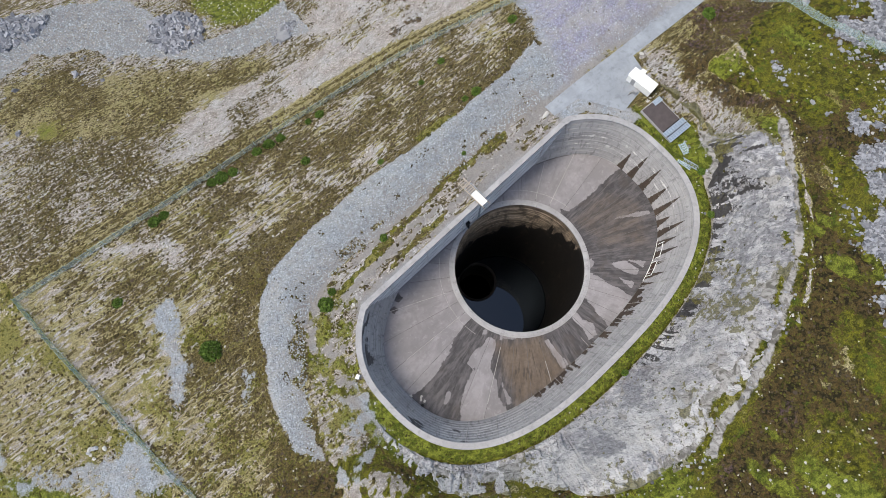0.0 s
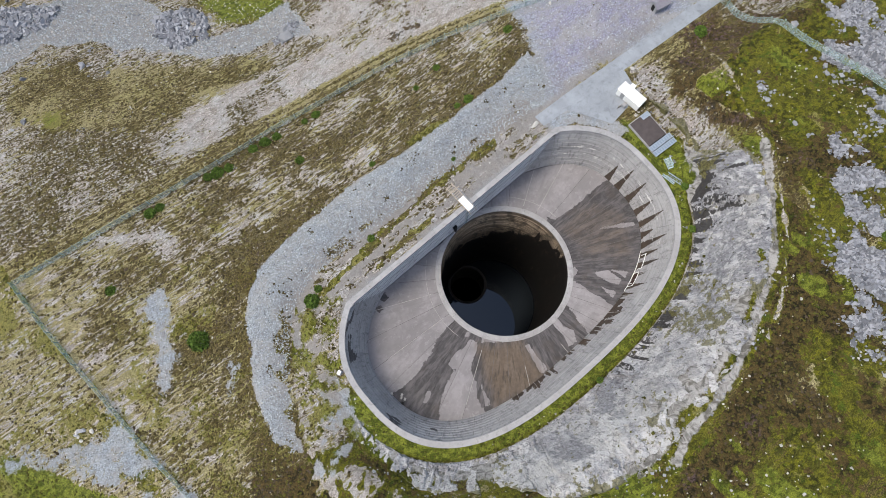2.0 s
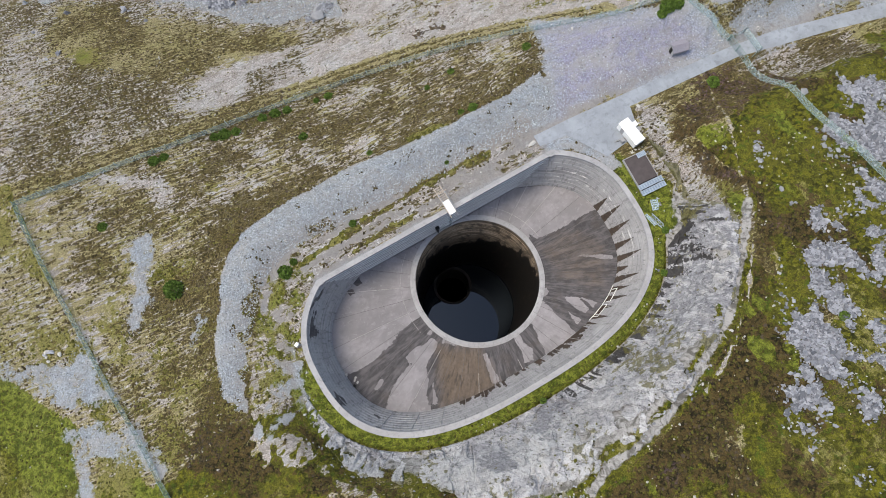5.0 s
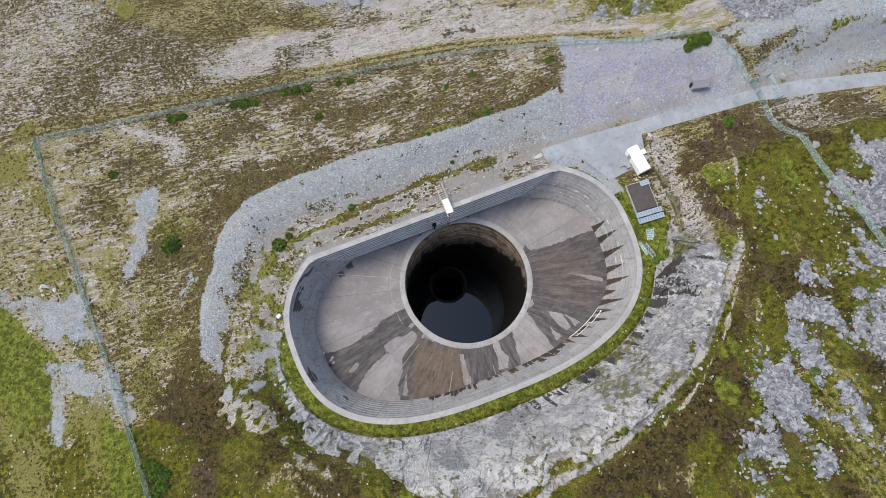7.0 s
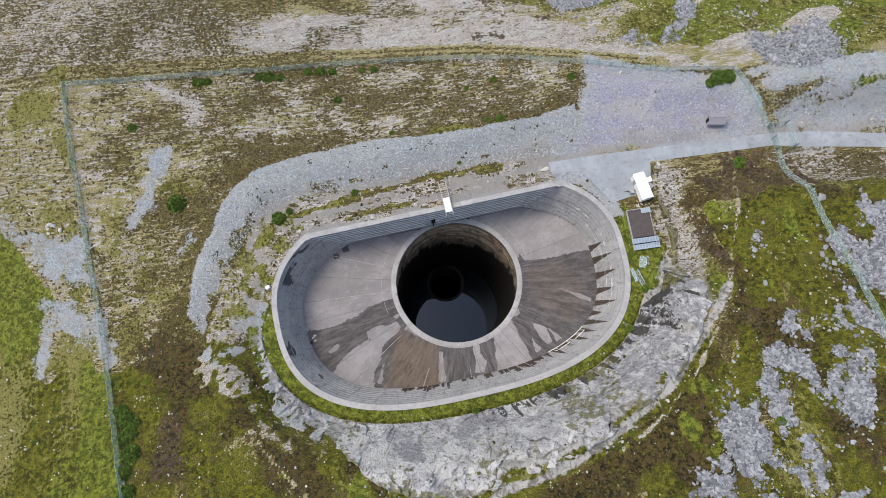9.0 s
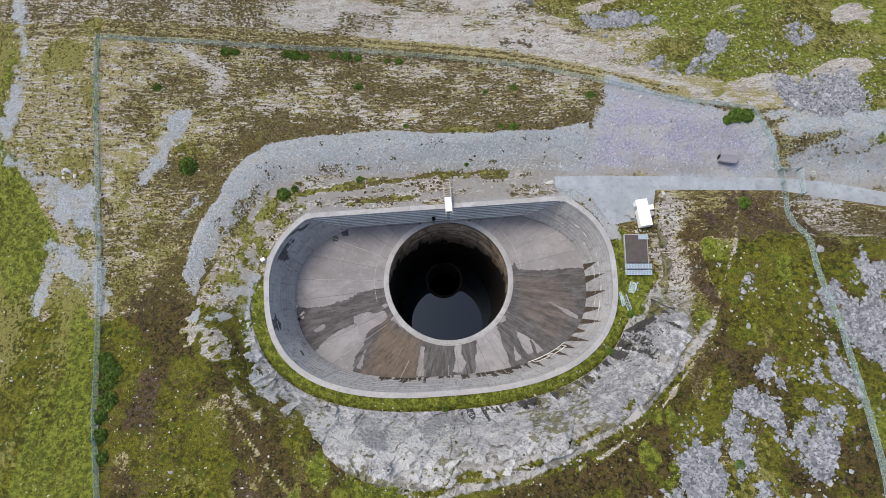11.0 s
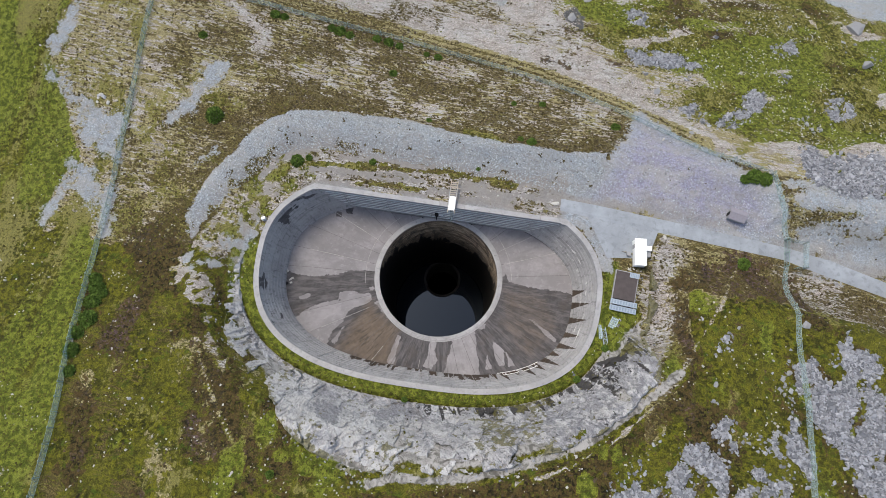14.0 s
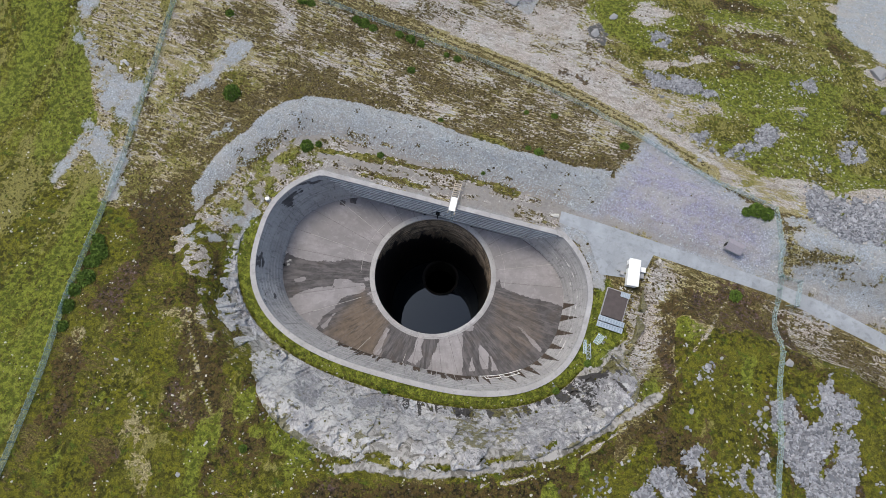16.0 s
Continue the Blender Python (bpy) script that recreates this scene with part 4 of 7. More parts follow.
    lush = np.maximum(lush, 0.7 * np.clip(zone(GREEN_FAR, 3), 0, 1))
    lush = np.maximum(lush, np.where(moor, np.clip(5.0 * (fractal(x * 1.3, y * 0.6, 8, 3, 96) - 0.60), 0, 0.7), 0))
    lush = np.maximum(lush, np.where(field > 0, np.clip(0.38 + 3.0 * (fractal(x * 1.4, y * 0.35, 10, 3, 97) - 0.5), 0, 0.8), 0))
    lush = np.maximum(lush, np.clip(ne, 0, 1) * np.clip(0.42 + 3.0 * (fractal(x * 0.6, y, 8, 3, 99) - 0.5), 0, 0.8))
    lush = np.maximum(lush, np.where((verge > 0) & (patch > 0.56), 0.35, 0))
    green = np.maximum(green, zone([(81, 12), (95, 10), (112, 2), (130, 0), (130, 8), (100, 17), (88, 22)], 2.0, 0.8) * 0.8)
    lush = np.maximum(lush, np.clip(1.3 * zone([(81, 12), (95, 10), (112, 2), (130, 0), (130, 8), (100, 17), (88, 22)], 2.0, 0.8), 0, 0.6))

    # bare pale soil between the plants
    pale = np.full(x.shape, -0.9)
    pale = np.where((west < 0) & (beyond < 0) & (y > -25) & (x < 42), 0.06, pale)
    pale = np.where(beyond > 0, 0.20, pale)
    away = smooth(22, 52, x + 1.5 * wob)
    pale = np.where(beyond > 0, pale + (-0.30 - 1.6 * far - pale) * away, pale)
    pale = np.maximum(pale, 0.7 * scab - 0.35 * (scab == 0) - 0.6 * (scab == 0))
    pale = np.where(field > 0, -0.75, pale)
    pale = np.where(rough, -0.15, pale)
    pale = np.where((west < 0) & (beyond < 0) & (x < -44) & (y > -32), -0.12, pale)
    pale = np.where(moor, -0.80, pale)
    pale = np.where(verge > 0, 0.25, pale)
    pale = np.maximum(pale, zone(NORTH_PALE, 3, 0.8, 0.8) * 0.42)
    for poly in BARE:
        pale = np.maximum(pale, zone(poly, 4, 1.0, 0.6) * 0.75)
    pale = pale - 0.8 * np.clip(zone(STRAW_FAR, 4), 0, 1) + 0.9 * np.clip(zone(LILAC_FAR, 3), 0, 1)
    pale = np.maximum(pale, zone(PALE_FAR, 3) * 0.6)
    pale = np.maximum(pale, zone(SOIL_EAST, 3, 0.6, 1.0) * 0.65)
    pale = np.maximum(pale, zone([(80, -5), (90, -4), (106, -11), (98, -22), (82, -16)], 3) * 0.55)
    pale = np.maximum(pale, np.clip(court / 2, -1, 0.5))
    track = np.abs(beyond - 3.0 - 0.2 * fine)
    rut = np.where((beyond > 0) & (beyond < 9) & (x < 62), 1.0 - np.minimum(np.abs(beyond - 2.2), np.abs(beyond - 4.2)) / 0.6, -1)
    pale = np.where((beyond > 0) & (track < 2.8) & (x < 64) & (x > -84), -0.5, pale)

    bare = np.maximum(0.72 * zone(SAND_SOUTH, 1.6, 0.15, 0.9), 0.55 * lane(PATH_NORTH, 0.42))
    for pts, wide in ((PATH_SOUTH, 0.36), (LINE_FAR, 0.8), ([(57, -29), (51, -38), (41, -48), (30, -55), (23, -58)], 0.4)):
        bare = np.maximum(bare, 0.65 * lane(pts, wide))
    bare = np.clip(bare, 0, 1) * np.clip(0.55 + 5.0 * (fractal(x, y, 1.5, 3, 29) - 0.42), 0, 1)
    pale = np.where(bare > 0, np.maximum(pale, 1.2 * bare - 0.3), pale)
    green = green - 2.0 * bare * (lush < 0.2)

    # straw-coloured dry grass
    dry = np.where((beyond > 0) & (track < 2.8) & (x < 64) & (x > -84), 0.8, 0.0)
    dry = np.where(field > 0, 0.05 + 2.8 * (fractal(x - y * 0.19, (y + 0.19 * x) * 0.25, 6, 3, 57) - 0.5), dry)
    dry = np.maximum(dry, 0.9 * lane(WEST_SAND, 2.4))
    dry = np.where(rough | nearer, 0.30 + 2.0 * (fractal(x, y, 5, 3, 53) - 0.5), dry)
    dry = np.where(moor, -0.80 + 3.0 * (fractal(x, y * 0.7, 5, 3, 58) - 0.5), dry)
    dry = np.maximum(dry, zone(STRAW_FAR, 4) * 0.5)
    dry = np.where((inside(x, y, BOG) > -2) | (x > 58) & moor, -0.95 + 2.6 * (fractal(x, y, 6, 3, 59) - 0.5), dry)

    # how thick the heather clumps stand
    dens = np.full(x.shape, 0.52)
    dens = np.where((x < -46) & (y > -30) & (west < 0) & (beyond < 0), 0.35 + 0.14 * smooth(2, 18, -west), dens)
    dens = dens + 0.7 * (fractal(x, y * 1.4, 9, 3, 66) - 0.5) * (beyond < 0)
    dens = np.where(beyond > 0, 0.50 + 0.5 * (fractal(x, y, 12, 3, 67) - 0.5), dens)
    away = smooth(22, 52, x + 1.5 * wob)
    dens = np.where(beyond > 0, dens + (0.20 - dens) * away, dens)
    dens = np.where(west > 0, np.where(field > 0, 0.10, np.where(beyond > 6, dens, 0.36)), dens)
    for poly in BARE:
        dens = dens - (0.30 - 0.9 * (fractal(0.5 * x, y, 5, 3, 64) - 0.5)) * np.clip(zone(poly, 4, 1.0, 0.6), 0, 1)
    dens = dens - 0.20 * np.clip(zone(NORTH_PALE, 3, 0.6, 0.8), 0, 1)
    skirt = -inside(x, y, GRAVEL_BAND)
    outside = (segment_distance(x, y, BUND) > 3) & (strip > 14) & (x < 36)
    dens = np.where(outside, dens + 0.20 * np.clip(1.3 - skirt / 5.0, 0, 1), dens)
    dens = np.where(moor, np.where(x > 40, 0.12, 0.26) + 1.2 * (fractal(x, y, 7, 3, 68) - 0.5), dens)
    dens = np.where(verge > 0, 0.34, np.where(court > 0, 0.42, dens))
    dens = np.where((green > 0.15) & (~moor | (x > 47)) & (verge < 0), 0.06, dens)
    dens = np.maximum(dens, np.where(rut > 0, 0.48 + 0.12 * rut, 0))
    dens = np.where((weeds < 1) & (x > -20), 0.50, dens)
    dens = np.where(lush > 0.3, np.minimum(dens, 0.1), dens)
    heath = (x > 48) & (x < 84) & (y < 0) & ~moor & (green < 0.1)
    dens = np.where(heath, 0.60 + 0.9 * (fractal(x, y, 6, 3, 69) - 0.5), dens)
    dens = np.where(zone(SOIL_EAST, 3, 0.6, 1.0) > 0, 0.36, dens)
    dens = np.where(bare > 0.1, np.minimum(dens, 0.45), dens)

    # thick dark heath, and where it flowers
    plum = np.full(x.shape, -1.5)
    mottle = 3.4 * (fractal(x + 0.35 * y, y * 0.55 - 0.2 * x, 6, 4, 93) - 0.55)
    plum = np.where(moor | (green > 0.2) & (x > 20) & (y < -10), np.clip(mottle - 0.25 + 0.22 * smooth(-10, 25, x), -1.2, 0.5), plum)
    for poly in HEATHS + BLOOMS:
        plum = np.maximum(plum, zone(poly, 2.5, 0.6, 0.6) * 0.55)
    glade = np.maximum(zone(GREENS[0], 2.0, 0.6, 0.6), zone(GREENS[1], 2.0, 0.6, 0.6))
    plum = np.where(heath & (x > 56), np.clip(mottle + 0.15, -1.2, 0.5), plum)
    for poly in (BELT_EAST, BELT_SOUTH, HEATH_EAST):
        plum = np.maximum(plum, np.where(glade > 0, -1, zone(poly, 2.5, 0.5, 0.8) * 0.6 + 0.35 * mottle))
    plum = np.maximum(plum, zone(BROWN_FAR, 4) * 0.2 + 0.4 * mottle)
    plum = np.maximum(plum, np.where((beyond > 6) & (x > 20), np.clip(5.0 * (fractal(x * 0.45 + y * 0.25, y * 1.2, 9, 4, 92) - 0.70), -1.5, 0.4), -1.5))
    bloom = np.clip(2.2 * (fractal(x, y, 5, 3, 98) - 0.62), 0, 1) + 0.5 * (heath & (x > 62))
    for poly in BLOOMS:
        bloom = np.maximum(bloom, zone(poly, 2.5, 0.5, 0.6))
    edge = segment_distance(x, y, STONE_LINE)
    plum = np.where((edge < 1.6) | (strip < 4.5) | (lush > 0.35), -1.5, plum)
    plum = plum - 3.0 * bare
    rock = np.minimum(np.clip((inside(x, y, ROCK_OUTER) - 1.5) / 2.0, -5, 1), np.clip((strip - 3.0) / 0.5, -5, 1))
    rock = np.maximum(rock, 0.60 - (edge + 0.35 * fine) / 1.4)
    dirt = np.clip(court / 2.0 + 0.5, 0, 1)
    dirt = np.maximum(dirt, 0.8 * np.clip(1.2 - inner / 4.5, 0, 1))
    dirt = np.maximum(dirt, 0.6 * np.clip(top + 0.3, 0, 1))
    roadside = segment_distance(x, y, ROAD_LINE) + 0.5 * wob
    dirt = np.maximum(dirt, 0.85 * np.clip(1.3 - roadside / 6.5, 0, 1) * (y > -4) * np.clip(0.5 + 5.0 * (fractal(0.3 * x, y, 2.2, 3, 65) - 0.42), 0, 1))
    # block is the mask for the painted shade beneath the scree
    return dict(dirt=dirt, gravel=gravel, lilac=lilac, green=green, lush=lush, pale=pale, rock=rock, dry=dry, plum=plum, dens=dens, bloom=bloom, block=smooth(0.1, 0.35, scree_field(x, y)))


def relief(x, y):
    """Height with the small unevenness of the moor."""
    rough = smooth(1.5, 6.0, np.minimum(rim_distance(x, y), box_distance(x, y, 28, -20, 50, 8)))
    rough = rough * smooth(2.5, 5.0, segment_distance(x, y, ROAD_LINE))
    return land(x, y) + rough * (1.1 * (fractal(x, y, 11, 4, 3) - 0.5) + 0.35 * (fractal(x, y, 2.2, 3, 9) - 0.5))


def axis(lo, hi, step, mid_lo, mid_hi, mid_step, far):
    a = list(np.arange(lo, hi + 1e-6, step))
    b = list(np.arange(hi + mid_step, mid_hi, mid_step))
    c = list(np.arange(lo - mid_step, mid_lo, -mid_step))[::-1]
    grow = mid_step
    up, down = [mid_hi], [mid_lo]
    while up[-1] < far:
        grow *= 1.35
        up.append(up[-1] + grow)
        down.append(down[-1] - grow)
    return np.array(down[::-1] + c + a + b + up)


def make_ground():
    xs = axis(-100.0, 104.0, 0.55, -142, 146, 1.1, 1800)
    ys = axis(-68.0, 70.0, 0.55, -100, 172, 1.1, 1800)
    gx, gy = np.meshgrid(xs, ys)
    x, y = gx.ravel(), gy.ravel()
    z = relief(x, y)
    under = inside(x, y, ROCK_OUTER)
    z = np.where((under > 1.0) & (rim_distance(x, y) > 2.5), z - 0.9 * smooth(2.2, 4.0, under), z)
    nx, ny = len(xs), len(ys)
    i = np.arange((ny - 1) * (nx - 1))
    r, c = i // (nx - 1), i % (nx - 1)
    a = r * nx + c
    quads = np.stack([a, a + 1, a + nx + 1, a + nx], 1)
    cx, cy = x[quads].mean(1), y[quads].mean(1)
    keep = rim_distance(cx, cy) > -0.75
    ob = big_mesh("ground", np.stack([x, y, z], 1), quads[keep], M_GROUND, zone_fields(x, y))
    return tagged(ob, "open moorland of brown heather, grass and pale gravel", "ground", kind="structure")


ground = make_ground()


def make_rock_face():
    """The blasted rock slope that half rings the basin."""
    n, rows = 620, 74
    ang = np.radians(np.linspace(183, 375, n))
    ca, sa = np.cos(ang), np.sin(ang)
    reach = np.linspace(0, 1, rows)
    out = ROCK_OUTER
    # how far the rock goes in each direction from the basin's middle
    rr = np.linspace(20, 80, 241)
    px, py = rr[None] * ca[:, None], -17 + rr[None] * sa[:, None]
    taken = (rim_distance(px, py) < 2.9) | (inside(px, py, [(38, -5), (50.3, -7), (50.3, -20.5), (46.5, -24), (43.5, -30), (38, -33)]) > 0)
    r0 = np.array([rr[np.nonzero(k)[0][-1]] for k in taken]) + 0.3
    ins = inside(px, py, out) > 0
    r1 = np.array([rr[np.nonzero(k)[0][-1]] if k.any() else 0 for k in ins])
    r1 = np.maximum(r1, r0 + 0.4)
    r1 = np.convolve(np.pad(r1, 6, "edge"), np.ones(13) / 13, "valid")
    r1 = np.maximum(r1 + 2.2 * (fractal(np.degrees(ang) * 0.8, 0 * ang, 5.0, 4, 17) - 0.4), r0 + 0.4)
    R = r0[:, None] + (r1 - r0)[:, None] * reach[None]
    X, Y = R * ca[:, None], -17 + R * sa[:, None]
    edge = np.minimum(smooth(0, 0.07, reach), smooth(1.0, 0.95, reach))[None] * np.minimum(smooth(0, 6, np.arange(n)), smooth(n - 1, n - 7, np.arange(n)))[:, None]
    lump = fractal(X, Y, 7, 4, 40) - 0.5
    slab = fractal(X * 0.8 + Y * 0.6, (Y * 0.8 - X * 0.6) * 3.0, 4.5, 5, 51)
    ridge = 1 - np.abs(2 * slab - 1)
    step = np.floor(fractal(X, Y, 3.5, 3, 60) * 7) / 7
    def facets(size, count, seed):
        """Tilted planes with sharp steps between, as blasting leaves them."""
        rng = np.random.default_rng(seed)
        fx, fy = rng.uniform(-62, 62, count), rng.uniform(-66, 2, count)
        tx, ty, tz = rng.normal(0, 0.30, count), rng.normal(0, 0.30, count), rng.normal(0, 0.16 * size, count)
        wx, wy = X + 1.5 * size * (fractal(X, Y, size, 3, seed) - 0.5), Y + 1.5 * size * (fractal(X, Y, size, 3, seed + 9) - 0.5)
        h = np.zeros_like(X)
        for r in range(0, len(X), 40):
            a, b = wx[r:r + 40, :, None] - fx, wy[r:r + 40, :, None] - fy
            p, q = 0.80 * a + 0.6 * b, 0.8 * b - 0.6 * a
            k = np.argmin(p * p + 4.0 * q * q, axis=2)
            ax, ay = X[r:r + 40] - fx[k], Y[r:r + 40] - fy[k]
            h[r:r + 40] = np.clip(tx[k] * ax + ty[k] * ay, -0.5 * size, 0.5 * size) + tz[k]
        return h

    lump = lump + 0.20 * facets(4.5, 420, 5) + 0.26 * facets(1.7, 2600, 6)
    Z = land(X, Y) + edge * (0.3 + 2.1 * lump + 0.6 * (ridge - 0.6) + 1.0 * (step - 0.5)) - 0.12 * (1 - edge)
    deg = np.degrees(ang)[:, None]
    east = smooth(322, 336, deg) * smooth(372, 356, deg)
    foot = np.exp(-(np.degrees(ang)[:, None] - 300) ** 2 / 900)
    vein = fractal((0.6 * X - 0.8 * Y) * 0.2, 0.8 * X + 0.6 * Y, 1.1, 3, 71)
    seep = -0.95 + (1.25 + 0.4 * foot) * smooth(0.50, 0.66, vein) * smooth(0.34, 0.0, reach)[None] + 1.9 * smooth(0.52, 0.62, vein) * east * smooth(0.95, 0.6, reach)[None]
    tooth = fractal(deg * 0.9 + 3.0 * vein, 0 * deg, 1.3, 2, 83)
    length = 0.12 + 0.40 * fractal(deg, 0 * deg, 2.3, 2, 84)
    seep = np.maximum(seep, -0.6 + 1.6 * smooth(0.46, 0.58, tooth) * smooth(length, 0.35 * length, reach[None]) * smooth(262, 285, deg))
    for poly in WET_ROCK:
        seep = np.maximum(seep, np.clip(inside(X, Y, poly) / 2.0 + 0.3, -1, 0.75) + 1.6 * (vein - 0.62))
    slaty = -1.0 + 1.12 * smooth(-2, 32, X)
    for poly in SLATY_ROCK:
        slaty = np.maximum(slaty, np.clip(inside(X, Y, poly) / 1.5, -1, 0.8))
    moss = np.clip(-0.04 + 0.9 * (fractal(X, Y, 9, 2, 77) - 0.5) + 0.35 * smooth(0.8, 1.0, reach)[None] + 0.9 * (fractal(X, Y, 2.2, 3, 79) - 0.42) * smooth(-8, 14, X) + 0.45 * smooth(-32, -22, Y) * (X > 30), -1, 1)
    v = np.stack([X, Y, Z], 2).reshape(-1, 3)
    i = np.arange((n - 1) * (rows - 1))
    a = (i // (rows - 1)) * rows + i % (rows - 1)
    quads = np.stack([a, a + rows, a + rows + 1, a + 1], 1)
    ob = big_mesh("rock_face", v, quads, M_ROCK, dict(seep=(seep + 0 * X).ravel(), moss=moss.ravel(), slaty=slaty.ravel(), limy=(smooth(20, -12, X) * smooth(0.15, 0.5, reach)[None]).ravel()), False)
    return tagged(ob, "blasted grey rock slope with wet seeps and moss", "rock face", kind="structure")


make_rock_face()

# ---- the surge basin ----
WALL_Y, CENTRE, R_IN, R_OUT, RING_Z = -0.9, Vector((2.0, -15.8, 0)), 14.75, 15.75, -13.3
FOOT_Z = -12.2


def basin_curve(inset, n, y_stop=None):
    """Points of the D's curved side, inset from the coping's outer edge, from the east end by the south to the west end."""
    a, bu, bl = 40.0 - inset, 23.3 - inset, 26.4 - inset
    y_stop = -inset if y_stop is None else y_stop
    x_end = a * (1 - ((y_stop + 17) / bu) ** 2.3) ** (1 / 2.3)
    t0 = math.atan2(y_stop + 17, x_end)
    ang = np.linspace(t0, -math.pi - t0, n)
    c, s = np.cos(ang), np.sin(ang)
    e = np.where(s > 0, 2.3, 2.7)
    b = np.where(s > 0, bu, bl)
    r = (np.abs(c / a) ** e + np.abs(s / b) ** e) ** (-1 / e)
    return np.stack([r * c, -17 + r * s], 1)


def strip_faces(rows, cols):
    return [(j * cols + i, j * cols + i + 1, (j + 1) * cols + i + 1, (j + 1) * cols + i) for j in range(rows - 1) for i in range(cols - 1)]


PROFILE = [(1.15, -0.45)] + [(1.15 + 3.35 * (k + s) / 9, -0.45 - 11.85 * (k + 1) / 9) for k in range(9) for s in (0.86, 1.0)]
PROFILE[-1] = (4.5, FOOT_Z - 0.1)


# stains on the basin's floor, in plan
WET = [
    [(18.5, -12.3), (19.6, -14.4), (23.6, -14.9), (27.3, -15.1), (31.7, -15.0), (35.2, -15.3), (37.0, -19.1), (37.0, -22.5), (36.0, -26.5), (33.5, -29.3), (28.0, -36.4), (23.5, -38.7), (15.7, -39.7), (13.2, -28.8), (12.3, -27.1), (15.5, -21.9)],
    [(-13.5, -23.7), (-11.0, -25.9), (-5.8, -29.6), (2.1, -30.0), (8.1, -29.5), (6.4, -40.9), (-5.8, -41.3), (-20.2, -39.0), (-23.0, -37.1), (-21.7, -33.1), (-19.8, -30.5), (-18.8, -27.4)],
    [(-12.0, -16.0), (-20.7, -17.5), (-22.8, -18.8), (-26.5, -19.6), (-28.7, -20.3), (-32.4, -20.2), (-37.8, -19.6), (-38.2, -22.5), (-35.9, -27.3), (-31.4, -31.3), (-29.1, -28.7), (-26.3, -26.8), (-21.7, -24.9), (-16.6, -26.4), (-13.4, -25.2), (-10.9, -22.7)],
]
WET += [[(-24.5, -1.2), (-21.8, -1.2), (-22, -3), (-23.5, -3)], [(-26, -3), (-24.8, -3), (-24.8, -4.3), (-26, -4.3)]]
DRY = [
    [(25.4, -22.8), (26.9, -23.1), (32.8, -26.8), (32.5, -27.6), (30.8, -26.9), (28.3, -24.7)],
    [(17.4, -29.2), (20.4, -31.3), (21.1, -35.0), (19.8, -35.6), (18.4, -33.0), (17.7, -30.7)],
    [(21.0, -31.7), (23.6, -34.6), (22.0, -35.2), (21.6, -33.8)],
    [(16.6, -32.9), (18.2, -36.2), (16.7, -36.5), (16.4, -34.7)],
    [(13.3, -26.2), (15.3, -25.4), (15.3, -26.8), (13.5, -27.2)],
    [(-21.8, -23.1), (-19.2, -22.4), (-17.0, -22.7), (-14.3, -22.2), (-13.6, -23.8), (-14.9, -25.1), (-18.6, -26.8), (-21.7, -24.7)],
    [(-14.8, -20.9), (-13.8, -20.5), (-13.2, -20.9), (-14.1, -21.6)],
] + [
    [(2.3, -30.9), (4.1, -31.4), (3.7, -33.9), (4.8, -36.1), (3.7, -38.5), (1.5, -38.0), (2.3, -35.3), (2.3, -32.5)],
    [(-5.8, -31.5), (-5.1, -31.7), (-5.6, -38.6), (-7.5, -38.4)],
    [(-18.0, -29.2), (-21.6, -35.4), (-20.3, -36.0), (-19.6, -32.7)],
    [(-31.5, -25.7), (-28.7, -24.5), (-28.6, -25.2), (-30.8, -26.6)],
]
RUST = [(-14.0, -24.2), (-11.0, -26.9), (-5.8, -29.6), (-6.6, -39.2), (-13.3, -39.4), (-19.7, -37.0), (-17.4, -31.1)]
FADED_RUST = [(17, -15), (30, -16), (34, -24), (27, -34), (19, -27)]


def wall_point(deg, z, off=0.0):
    """A point on the curved wall's face at a bearing and height, off metres into the basin."""
    i = 1.15 + 3.35 * (-0.45 - z) / 11.85 + off
    c, s = math.cos(radians(deg)), math.sin(radians(deg))
    e, b = (2.3, 23.3) if s > 0 else (2.7, 26.4)
    r = (abs(c / (40 - i)) ** e + abs(s / (b - i)) ** e) ** (-1 / e)
    return Vector((r * c, -17 + r * s, z))


